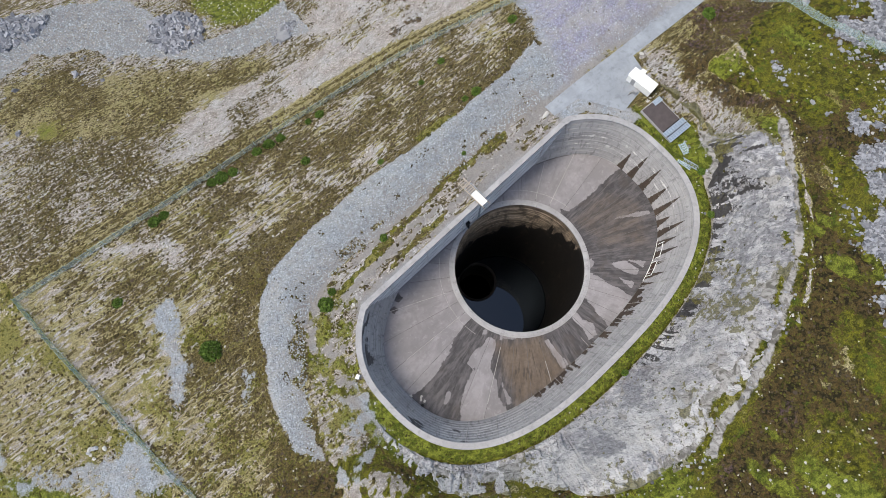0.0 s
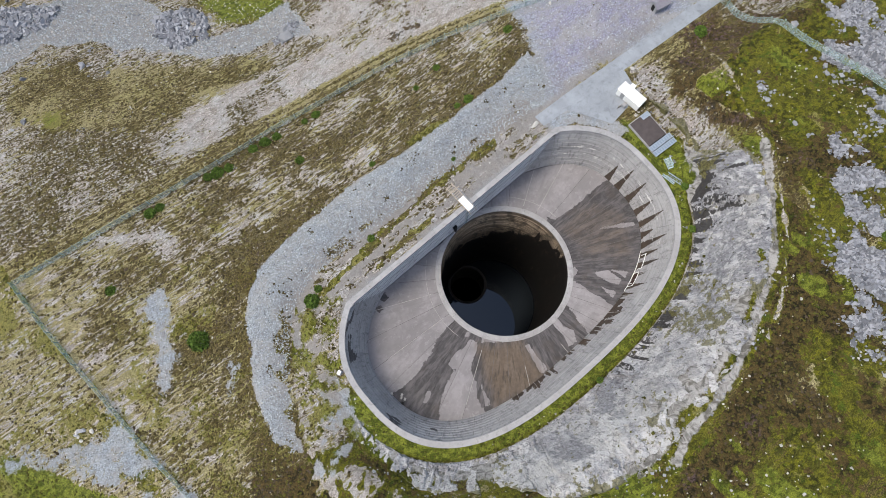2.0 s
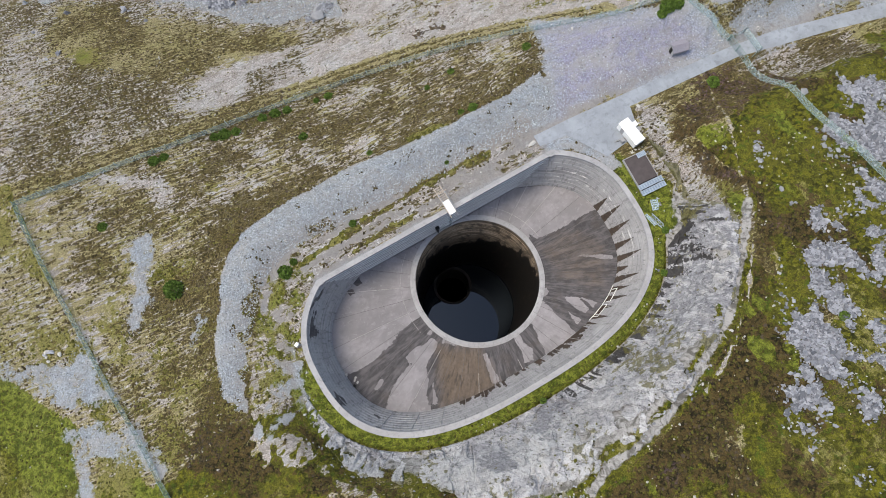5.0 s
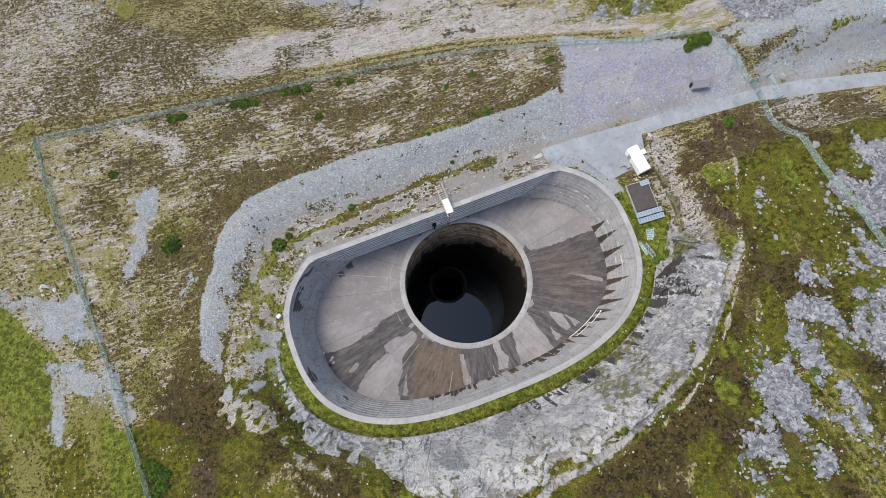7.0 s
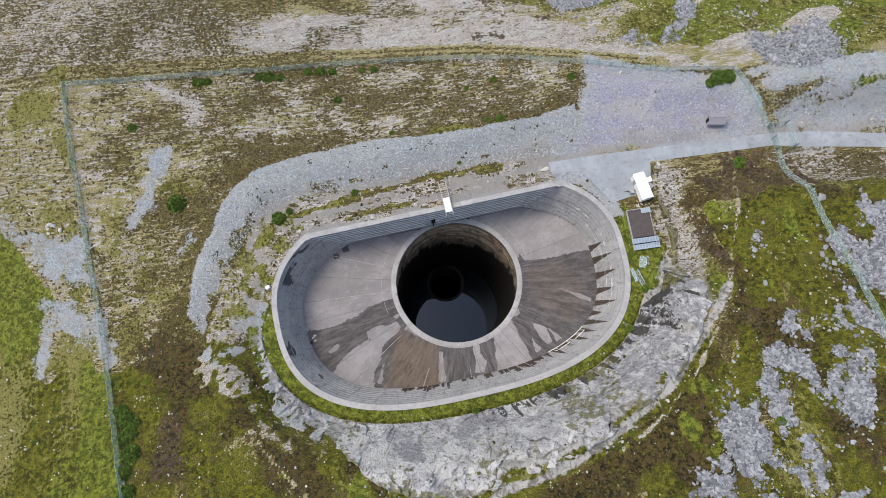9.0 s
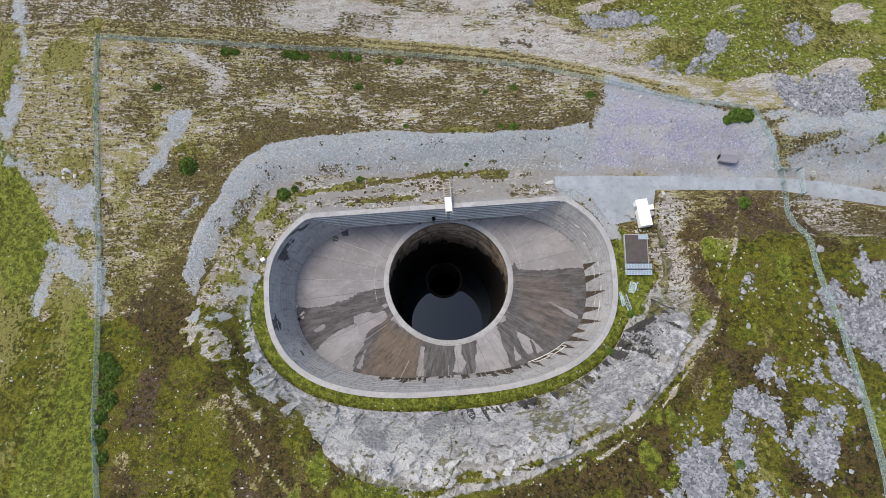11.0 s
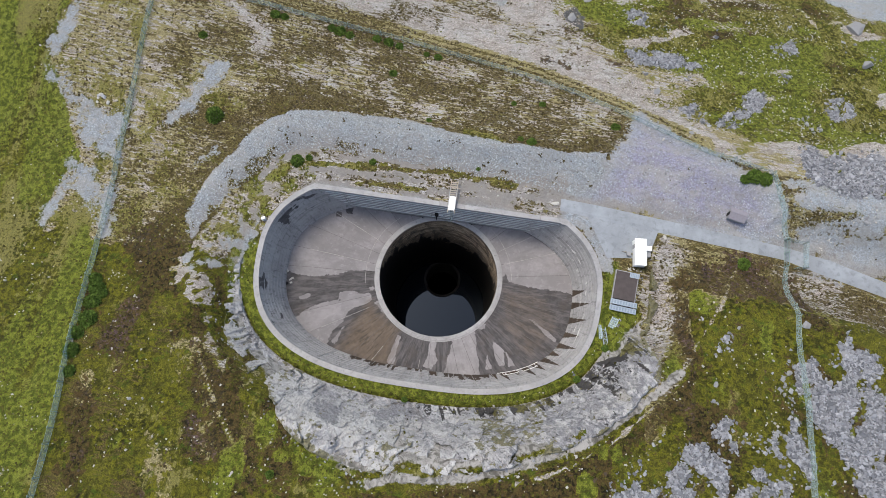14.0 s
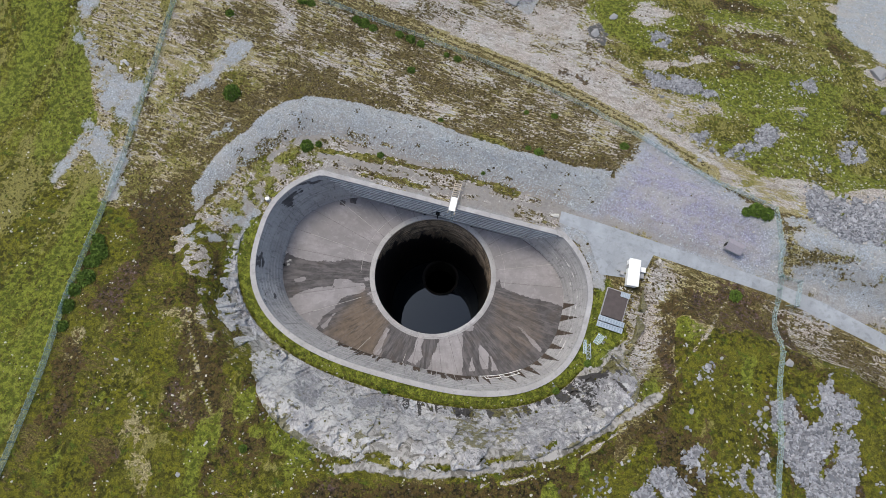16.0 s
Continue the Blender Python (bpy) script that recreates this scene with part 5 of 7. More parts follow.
def make_basin():
    basin = tagged(empty("surge_basin"), "sunken D-shaped concrete surge basin with stained floor", "basin", kind="structure")
    n = 721
    curves = [(basin_curve(i, n, -1.15 if i < 1.3 else WALL_Y + 0.12), z) for i, z in PROFILE]
    # finer rows between the profile's corners
    rows = []
    for (p, z0), (q, z1) in zip(curves, curves[1:]):
        k = 3 if abs(z1 - z0) > 1 else 1
        rows += [(p + (q - p) * j / k, z0 + (z1 - z0) * j / k) for j in range(k)]
    rows.append(curves[-1])
    xy = np.array([r[0] for r in rows])
    zz = np.array([r[1] for r in rows])[:, None] + 0 * xy[..., 0]
    along = np.degrees(np.arctan2(xy[..., 1] + 17, xy[..., 0]))
    along = np.where(along > 90, along - 360, along)
    depth = (zz - FOOT_Z)
    rng = random.Random(4)
    drip = np.full(along.shape, -1.0)
    spots = [(3, 4.5), (-2, 6.5), (-8, 6.5), (-14, 5.5), (-19, 7.0), (-23, 3.5), (-27, 7), (-31, 5), (-35, 6), (-39, 3.5), (-44, 5), (-48, 3.5)] + [(rng.uniform(-128, -51), 1.0 + 5.0 * rng.betavariate(1, 2.4)) for k in range(42)]
    spots = [(a, h * (1.4 if a > -50 else 1.0)) for a, h in spots]
    ragged = fractal(along * 1.2, zz, 0.9, 3, 31)
    for a, h in spots:
        w = 1.15 * np.clip(1 - depth / h, 0.05, 1) if a > -50 else rng.uniform(0.4, 1.5) * (0.35 + 1.3 * ragged)
        h = h if a > -50 else h * (0.4 + 1.2 * ragged) * 1.05
        drip = np.maximum(drip, 1.0 - np.abs(along - a) / np.maximum(w, 0.02) * 0.5 - np.clip(depth - h, 0, 9) * 3)
    lime = np.where(along > -30, 0.08, -0.4) * np.ones_like(along) + 0.35 * np.exp(-((depth - 4.1) / 0.5) ** 2) + 0.35 * np.exp(-((depth - 6.6) / 0.5) ** 2)
    lime = np.where(along < -80, -0.45, lime)
    blot = fractal(along * 0.5, zz * 1.4, 3.0, 4, 12)
    wet = np.where(along < -150, -0.42, -0.75) + np.where(along < -150, 4.5 * np.clip(blot - 0.57, 0, 1) * smooth(3.0, 6.0, depth), 0)
    rust = np.full(along.shape, -0.9)
    rust = np.maximum(rust, np.where((along < -60) & (along > -118), -0.15 - depth * 0.6, -1))
    cuts = [0, 60] + list(range(96, 640, 34)) + [660, 720]
    for a, b in zip(cuts, cuts[1:]):
        sel = slice(a, b + 1)
        sub, sz = xy[:, sel], zz[:, sel]
        k = sub.shape[1]
        v = np.concatenate([sub, sz[..., None]], 2)
        gap = (v[:, 1] - v[:, 0]) * 0.05
        v[:, 0] += gap
        v[:, -1] -= gap
        fl = {key: f[:, sel].ravel() for key, f in (("drip", drip), ("lime", lime), ("wet", wet), ("rust", rust))}
        solid("wall_panel", v.reshape(-1, 3), strip_faces(len(rows), k), M_WALL, basin, fields=fl)
    back = [(basin_curve(i - 0.12, 181, -1.0), z) for i, z in PROFILE]
    v = [(x, y, z) for c, z in back for x, y in c]
    solid("wall_backing", v, strip_faces(len(back), 181), M_JOINT, basin)
    # straight wall with its shutter bands
    bands = [-0.45, -1.9, -3.4, -4.9, -6.4, -7.9, -9.4, -10.9, -12.9]
    joints = [-31.5, -23, -12.6, -2.0, 9.5, 22.3, 31.5]
    for x0, x1 in zip(joints, joints[1:]):
        for k, (z1, z0) in enumerate(zip(bands, bands[1:])):
            bm = boxed(x0 + 0.03, WALL_Y - 0.05 * (k % 2), z0 + 0.07, x1 - 0.03, 0.4, z1, 0.02)
            ob = part("wall_panel", bm, M_WALL_STRAIGHT, basin)
            cnt = len(ob.data.vertices)
            for key, val in (("drip", -1), ("lime", -0.35), ("wet", -0.12 if k < 6 else 0.05), ("rust", -0.9)):
                ob.data.attributes.new(key, "FLOAT", "POINT").data.foreach_set("value", [val] * cnt)
    for k, z in enumerate(bands[1:-1]):
        for x0, x1 in zip(joints, joints[1:]):
            part("ledge", boxed(max(x0, -29.5) + 0.05, WALL_Y - 0.22, z - 0.04, min(x1, 29.5) - 0.05, WALL_Y + 0.1, z + 0.08), M_LIME, basin)
    for x in joints[1:-1]:
        part("joint_seal", bar(bmesh.new(), (x, WALL_Y - 0.14, -0.6), (x, WALL_Y - 0.2, FOOT_Z - 0.6), 0.06, 5), M_SEAL, basin)
    for deg in np.arange(-172, -2, 9.5):
        part("joint_seal", bar(bmesh.new(), wall_point(deg, -0.5, 0.02), wall_point(deg, FOOT_Z, 0.06), 0.05, 4), M_SEAL, basin)
    for s in (-1, 1):
        part("joint_seal", bar(bmesh.new(), (s * 29.3, -1.2, -0.5), (s * 27.2, -3.7, FOOT_Z), 0.07, 5), M_SEAL, basin)
        part("joint_seal", bar(bmesh.new(), (s * 23.4, WALL_Y - 0.06, -1.0), (s * 21.4, WALL_Y - 0.25, FOOT_Z), 0.06, 5), M_SEAL, basin)
    part("wall_core", boxed(-30.5, WALL_Y + 0.15, -13.6, 30.5, 0.6, -0.5), M_JOINT, basin)
    # coping in lengths
    outer, innr = basin_curve(0.0, 721, 0.0), basin_curve(1.2, 721, -1.2)
    for a in range(0, 720, 30):
        k = list(range(a, a + 31, 3))
        v, f = [], []
        for i in k:
            for p, z in ((outer[i], -0.75), (outer[i], -0.04), (outer[i] * 0.998 + innr[i] * 0.002, 0.0), (innr[i], 0.0), (innr[i], -0.5)):
                v.append((p[0], p[1], z))
        for j in range(len(k) - 1):
            f += [(j * 5 + q, (j + 1) * 5 + q, (j + 1) * 5 + (q + 1) % 5, j * 5 + (q + 1) % 5) for q in range(5)]
        f += [(0, 1, 2, 3, 4), tuple(len(v) - 5 + q for q in (4, 3, 2, 1, 0))]
        v = np.array(v)
        mid = v.mean(0)
        v[:, :2] = mid[:2] + (v[:, :2] - mid[:2]) * 0.9985
        solid("coping_length", v, f, M_COPING, basin)
    xs = np.linspace(-30.0, 30.0, 11)
    for x0, x1 in zip(xs, xs[1:]):
        bm = boxed(x0 + 0.02, -1.15, -0.7, x1 - 0.02, 0.0, 0.0, 0.03)
        part("coping_length", bm, M_COPING, basin)
    for s in (-1, 1):
        part("coping_corner", boxed(min(s * 28.9, s * 30.02), -1.42, -0.69, max(s * 28.9, s * 30.02), -0.03, 0.005, 0.02), M_COPING, basin)
    # floor slabs, each a wedge from the ring to the foot of the wall
    foot = basin_curve(4.45, 361, WALL_Y - 0.25)
    fang = np.arctan2(foot[:, 1] - CENTRE.y, foot[:, 0] - CENTRE.x)
    fang = np.where(fang > math.pi / 2, fang - 2 * math.pi, fang)
    order = np.argsort(fang)
    frad = np.hypot(foot[:, 0] - CENTRE.x, foot[:, 1] - CENTRE.y)

    def reach(a):
        """From the shaft's middle to the wall's foot in direction a."""
        if math.sin(a) > 0:
            straight = (WALL_Y - CENTRE.y + 0.02) / math.sin(a)
        else:
            straight = 1e9
        aa = a if a < math.pi / 2 else a - 2 * math.pi
        curve = float(np.interp(aa, fang[order], frad[order])) if fang.min() <= aa <= fang.max() else 1e9
        return min(straight, curve)

    ring_hit = math.degrees(math.asin(min(1, (WALL_Y - CENTRE.y) / (R_OUT + 0.5))))
    angs = sorted({ring_hit, 58, 44, 32, 20, 9, -1, -9, -17, -26, -35, -45, -53, -61, -70, -76, -82, -88, -94, -102, -110, -120, -130, -139, -148, -157, -166, -176, -184, -194, -204, -215, -226, -238, -180 - ring_hit})
    slabs = tagged(empty("basin_floor"), "wedge-shaped concrete floor slabs with wet and rusty stains", "floor", kind="structure")

    def stain(x, y):
        """Wetness and rust at points of the floor."""
        wet, rust = np.full(x.shape, -0.9), np.full(x.shape, -0.9)
        for poly in WET:
            wet = np.maximum(wet, np.clip(inside(x, y, poly) * 0.55, -0.9, 0.6))
        for poly in DRY:
            wet = np.minimum(wet, np.clip(-inside(x, y, poly) * 0.75, -0.7, 0.9))
        rust = np.maximum(rust, np.clip(inside(x, y, RUST) * 0.22 + 0.1, -0.9, 0.5))
        rust = np.maximum(rust, np.clip(inside(x, y, FADED_RUST) * 0.15 - 0.3, -0.9, 0.02))
        return wet, rust

    for a0, a1 in zip(angs, angs[1:]):
        if a1 - a0 < 1:
            continue
        cols, rws = max(8, int((a1 - a0) * 3)), 36
        v, ua, ur = [], [], []
        d = 0.035
        for i in range(cols + 1):
            a = radians(a0 + (a1 - a0) * i / cols)
            r1 = max(reach(a) - 0.03, R_OUT + 0.35)
            for j in range(rws + 1):
                u = j / rws
                r = R_OUT + 0.3 + (r1 - R_OUT - 0.3) * u
                off = d if i == 0 else -d if i == cols else 0
                x, y = CENTRE.x + r * math.cos(a) - off * math.sin(a), CENTRE.y + r * math.sin(a) + off * math.cos(a)
                v.append((x, y, -13.55 + 1.25 * smooth(0, 19, r - R_OUT)))
                ua.append(a * 22.0)
                ur.append(r * 0.16)
        w, ru = stain(np.array([p[0] for p in v]), np.array([p[1] for p in v]))
        f = [(i * (rws + 1) + j, i * (rws + 1) + j + 1, (i + 1) * (rws + 1) + j + 1, (i + 1) * (rws + 1) + j) for i in range(cols) for j in range(rws)]
        f = [q[::-1] for q in f]
        solid("floor_slab", v, f, M_FLOOR, slabs, fields=dict(wet=w, rust=ru, ua=ua, ur=ur))
    for deg, r0, r1 in ((32, 1.0, 14), (20, 1, 16.5), (-184, 2, 17), (-204, 2, 16), (-148, 3, 15.5), (-120, 6, 15), (-94, 5, 12)):
        a = radians(deg)
        p = [(CENTRE.x + (R_OUT + r) * math.cos(a), CENTRE.y + (R_OUT + r) * math.sin(a), -13.52 + 1.25 * smooth(0, 19, r)) for r in np.linspace(r0, r1, 5)]
        bm = bmesh.new()
        for q, w in zip(p, p[1:]):
            bar(bm, q, w, 0.055, 4)
        part("joint_seal", bm, M_SEAL, slabs)
    arc = [(CENTRE.x + 18.3 * math.cos(radians(a)), CENTRE.y + 18.3 * math.sin(radians(a)), -13.50) for a in range(6, 52, 3)]
    arc2 = [(CENTRE.x + 18.3 * math.cos(radians(a)), CENTRE.y + 18.3 * math.sin(radians(a)), -13.50) for a in range(130, 196, 3)]
    for line in (arc, arc2):
        bm = bmesh.new()
        for q, w in zip(line, line[1:]):
            bar(bm, q, w, 0.05, 4)
        part("joint_seal", bm, M_SEAL, slabs)
    # bed under the slabs' joints
    m, q = 160, 9
    v = []
    for i in range(m + 1):
        a = radians(ring_hit - (180 + 2 * ring_hit) * i / m)
        r1 = max(reach(a) + 0.3, R_OUT + 0.4)
        for r in np.linspace(R_OUT + 0.1, r1, q):
            v.append((CENTRE.x + r * math.cos(a), CENTRE.y + r * math.sin(a), -13.60 + 1.25 * smooth(0, 19, r - R_OUT)))
    f = [(i * q + j, i * q + j + 1, (i + 1) * q + j + 1, (i + 1) * q + j) for i in range(m) for j in range(q - 1)]
    solid("bedding", v, f, M_BED, slabs)
    return basin


make_basin()


def make_shaft():
    shaft = tagged(empty("surge_shaft"), "deep round shaft with a pale concrete kerb and blackish, partly pale lining", "shaft", kind="structure")
    n = 144
    prof = [(R_OUT + 0.32, -13.9), (R_OUT + 0.3, -13.48), (R_OUT, -13.46), (R_OUT - 0.02, RING_Z - 0.03), (R_OUT - 0.08, RING_Z), (R_IN + 0.08, RING_Z), (R_IN, RING_Z - 0.05), (R_IN, RING_Z - 0.38)]
    per = 12
    for s in range(0, n, per):
        v, f = [], []
        for i in range(s, s + per + 1):
            a = 2 * math.pi * i / n + (0.0006 if i == s else -0.0006 if i == s + per else 0)
            for r, z in prof:
                v.append((CENTRE.x + r * math.cos(a), CENTRE.y + r * math.sin(a), z))
        k = len(prof)
        for i in range(per):
            f += [(i * k + j, i * k + j + 1, (i + 1) * k + j + 1, (i + 1) * k + j) for j in range(k - 1)]
        solid("kerb_segment", v, [q[::-1] for q in f], M_COPING, shaft)
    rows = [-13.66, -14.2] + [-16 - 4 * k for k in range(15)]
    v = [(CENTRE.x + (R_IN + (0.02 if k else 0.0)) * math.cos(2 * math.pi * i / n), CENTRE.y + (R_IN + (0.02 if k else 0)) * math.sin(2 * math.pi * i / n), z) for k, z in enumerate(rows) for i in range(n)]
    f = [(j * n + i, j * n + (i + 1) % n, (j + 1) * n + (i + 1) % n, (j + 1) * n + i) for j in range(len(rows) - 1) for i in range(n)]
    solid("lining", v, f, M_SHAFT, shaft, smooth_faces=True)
    hx, hy, hr, bz = 1.5, -6.6, 5.4, -72.0
    v, f = [], []
    for i in range(n):
        a = 2 * math.pi * i / n
        c, s = math.cos(a), math.sin(a)
        far = R_IN + 0.3
        for r, z in ((hr, bz - 14), (hr, bz), (hr + 0.9, bz), (hr + 0.95, bz)):
            v.append((hx + r * c, hy + r * s, z))
        v.append((CENTRE.x + far * c, CENTRE.y + far * s, bz - 0.02))
    f = [(i * 5 + j, i * 5 + j + 1, (i + 1) % n * 5 + j + 1, (i + 1) % n * 5 + j) for i in range(n) for j in range(4)]
    solid("shaft_bottom", v, [q[::-1] for q in f], M_SILT, shaft)
    v = [(hx + r * math.cos(2 * math.pi * i / 72), hy + r * math.sin(2 * math.pi * i / 72), z) for i in range(72) for r, z in ((hr, bz + 0.02), (hr, bz + 2.7), (hr + 0.8, bz + 2.7), (hr + 0.8, bz + 0.02))]
    f = [(i * 4 + j, (i + 1) % 72 * 4 + j, (i + 1) % 72 * 4 + j + 1, i * 4 + j + 1) for i in range(72) for j in range(3)]
    solid("collar", v, f, M_SILT, shaft)
    v = []
    for i in range(n):
        c, s = math.cos(2 * math.pi * i / n), math.sin(2 * math.pi * i / n)
        v += [(CENTRE.x + R_IN * c, CENTRE.y + R_IN * s, -69.5), (hx + (hr + 0.5) * c, hy + (hr + 0.5) * s, -69.5)]
    f = [(2 * i, 2 * ((i + 1) % n), 2 * ((i + 1) % n) + 1, 2 * i + 1) for i in range(n)]
    w = solid("water", v, f, M_WATER)
    tagged(w, "still dark water deep in the shaft", "water", kind="structure")


make_shaft()


def slab_strip(name, left, right, material, lift, label, category):
    """A paved strip between two edge lines, laid on the ground."""
    v, f = [], []
    k = 0
    for (a, b), (c, d) in zip(zip(left, right), list(zip(left, right))[1:]):
        length = max(2, int(math.dist(a, c) / 2.0))
        for i in range(length + 1):
            u = i / length
            p, q = (a[0] + (c[0] - a[0]) * u, a[1] + (c[1] - a[1]) * u), (b[0] + (d[0] - b[0]) * u, b[1] + (d[1] - b[1]) * u)
            for w in np.linspace(0, 1, 5):
                x, y = p[0] + (q[0] - p[0]) * w, p[1] + (q[1] - p[1]) * w
                v.append((x, y, float(relief(np.array(x), np.array(y))) + lift - (0.12 if w in (0.0, 1.0) else 0)))
            if i:
                for w in range(4):
                    f.append((k - 5 + w, k - 4 + w, k + 1 + w, k + w))
            k += 5
    ob = solid(name, v, [q[::-1] for q in f], material)
    cnt = len(v)
    for key in ("wet", "rust"):
        ob.data.attributes.new(key, "FLOAT", "POINT").data.foreach_set("value", [-0.85] * cnt)
    return tagged(ob, label, category, kind="structure")


slab_strip("road", [(28.3, 4.9), (37.9, 4.4), (56.4, 2.9), (80.6, 0.8), (91.6, -1.0), (104, -4.2), (130, -11), (230, -38)],
           [(28.3, 2.0), (34.8, 1.3), (56.4, -0.4), (80.6, -2.3), (91.6, -5.0), (104, -7.8), (130, -15), (230, -42)], M_ROAD, 0.14, "pale concrete access road with tyre marks", "road")
slab_strip("apron", [(34.9, 1.32), (51.5, -0.02)], [(40.3, -7.7), (49.6, -6.6)], M_ROAD, 0.13, "pale concrete apron beside the road", "pavement")


# ---- loose cover: stones, heather, tussocks ----
def ico():
    bm = bmesh.new()
    bmesh.ops.create_icosphere(bm, subdivisions=1, radius=1.0)
    v = np.array([p.co for p in bm.verts])
    f = np.array([[p.index for p in q.verts] for q in bm.faces])
    bm.free()
    return v, f


ICO_V, ICO_F = ico()
BLOCK_V = np.array([(x, y, z) for x in (-0.8, 0.8) for y in (-0.8, 0.8) for z in (-0.8, 0.8)])
BLOCK_F = np.array([(0, 1, 3), (0, 3, 2), (4, 6, 7), (4, 7, 5), (0, 4, 5), (0, 5, 1), (2, 3, 7), (2, 7, 6), (0, 2, 6), (0, 6, 4), (1, 5, 7), (1, 7, 3)])


def turns(rng, n):
    q = rng.normal(size=(n, 4))
    q /= np.linalg.norm(q, axis=1)[:, None]
    w, x, y, z = q.T
    return np.stack([np.stack([1 - 2 * (y * y + z * z), 2 * (x * y - z * w), 2 * (x * z + y * w)], 1),
                     np.stack([2 * (x * y + z * w), 1 - 2 * (x * x + z * z), 2 * (y * z - x * w)], 1),
                     np.stack([2 * (x * z - y * w), 2 * (y * z + x * w), 1 - 2 * (x * x + y * y)], 1)], 1)


def heap(name, pts, size, material, rng, flat=(0.55, 1.0), sink=0.25, jitter=0.25, upright=False, label="", category="", block=False):
    """Many lumps in one mesh: pts (n x 3) and a size for each."""
    n = len(pts)
    base_v, base_f = (BLOCK_V, BLOCK_F) if block else (ICO_V, ICO_F)
    shape = np.stack([rng.uniform(0.65, 1.15, n), rng.uniform(0.65, 1.15, n), rng.uniform(*flat, n)], 1)
    v = base_v[None] * (1 + jitter * rng.normal(size=(n, len(base_v), 3 if block else 1)).clip(-1.5, 1.5)) * shape[:, None]
    if upright:
        a = rng.uniform(0, 2 * np.pi, n)
        c, s = np.cos(a)[:, None], np.sin(a)[:, None]
        v = np.stack([v[..., 0] * c - v[..., 1] * s, v[..., 0] * s + v[..., 1] * c, v[..., 2]], 2)
    else:
        v = np.einsum("nij,nkj->nki", turns(rng, n), v)
    v = v * size[:, None, None] + pts[:, None]
    v[..., 2] += (size * (0.5 - sink) * 0.6)[:, None]
    f = (base_f[None] + (np.arange(n) * len(base_v))[:, None, None]).reshape(-1, 3)
    ob = big_mesh(name, v.reshape(-1, 3), f, material, None, False)
    return tagged(ob, label, category, kind="stuff")


def surface(x, y):
    z = relief(x, y)
    return np.stack([x, y, z], 1)


def sprinkle(rng, n, x0, y0, x1, y1, chance):
    x, y = rng.uniform(x0, x1, n), rng.uniform(y0, y1, n)
    keep = rng.uniform(size=n) < chance(x, y)
    keep &= (rim_distance(x, y) > 0.6) & (segment_distance(x, y, ROAD_LINE) > 3.2)
    keep &= (inside(x, y, [(34, 2), (52, 1), (50, -8), (40, -8.5)]) < 0.3) & (inside(x, y, [(42, -9), (48.5, -9.5), (48.5, -21), (41, -21)]) < 0.6)
    return x[keep], y[keep]


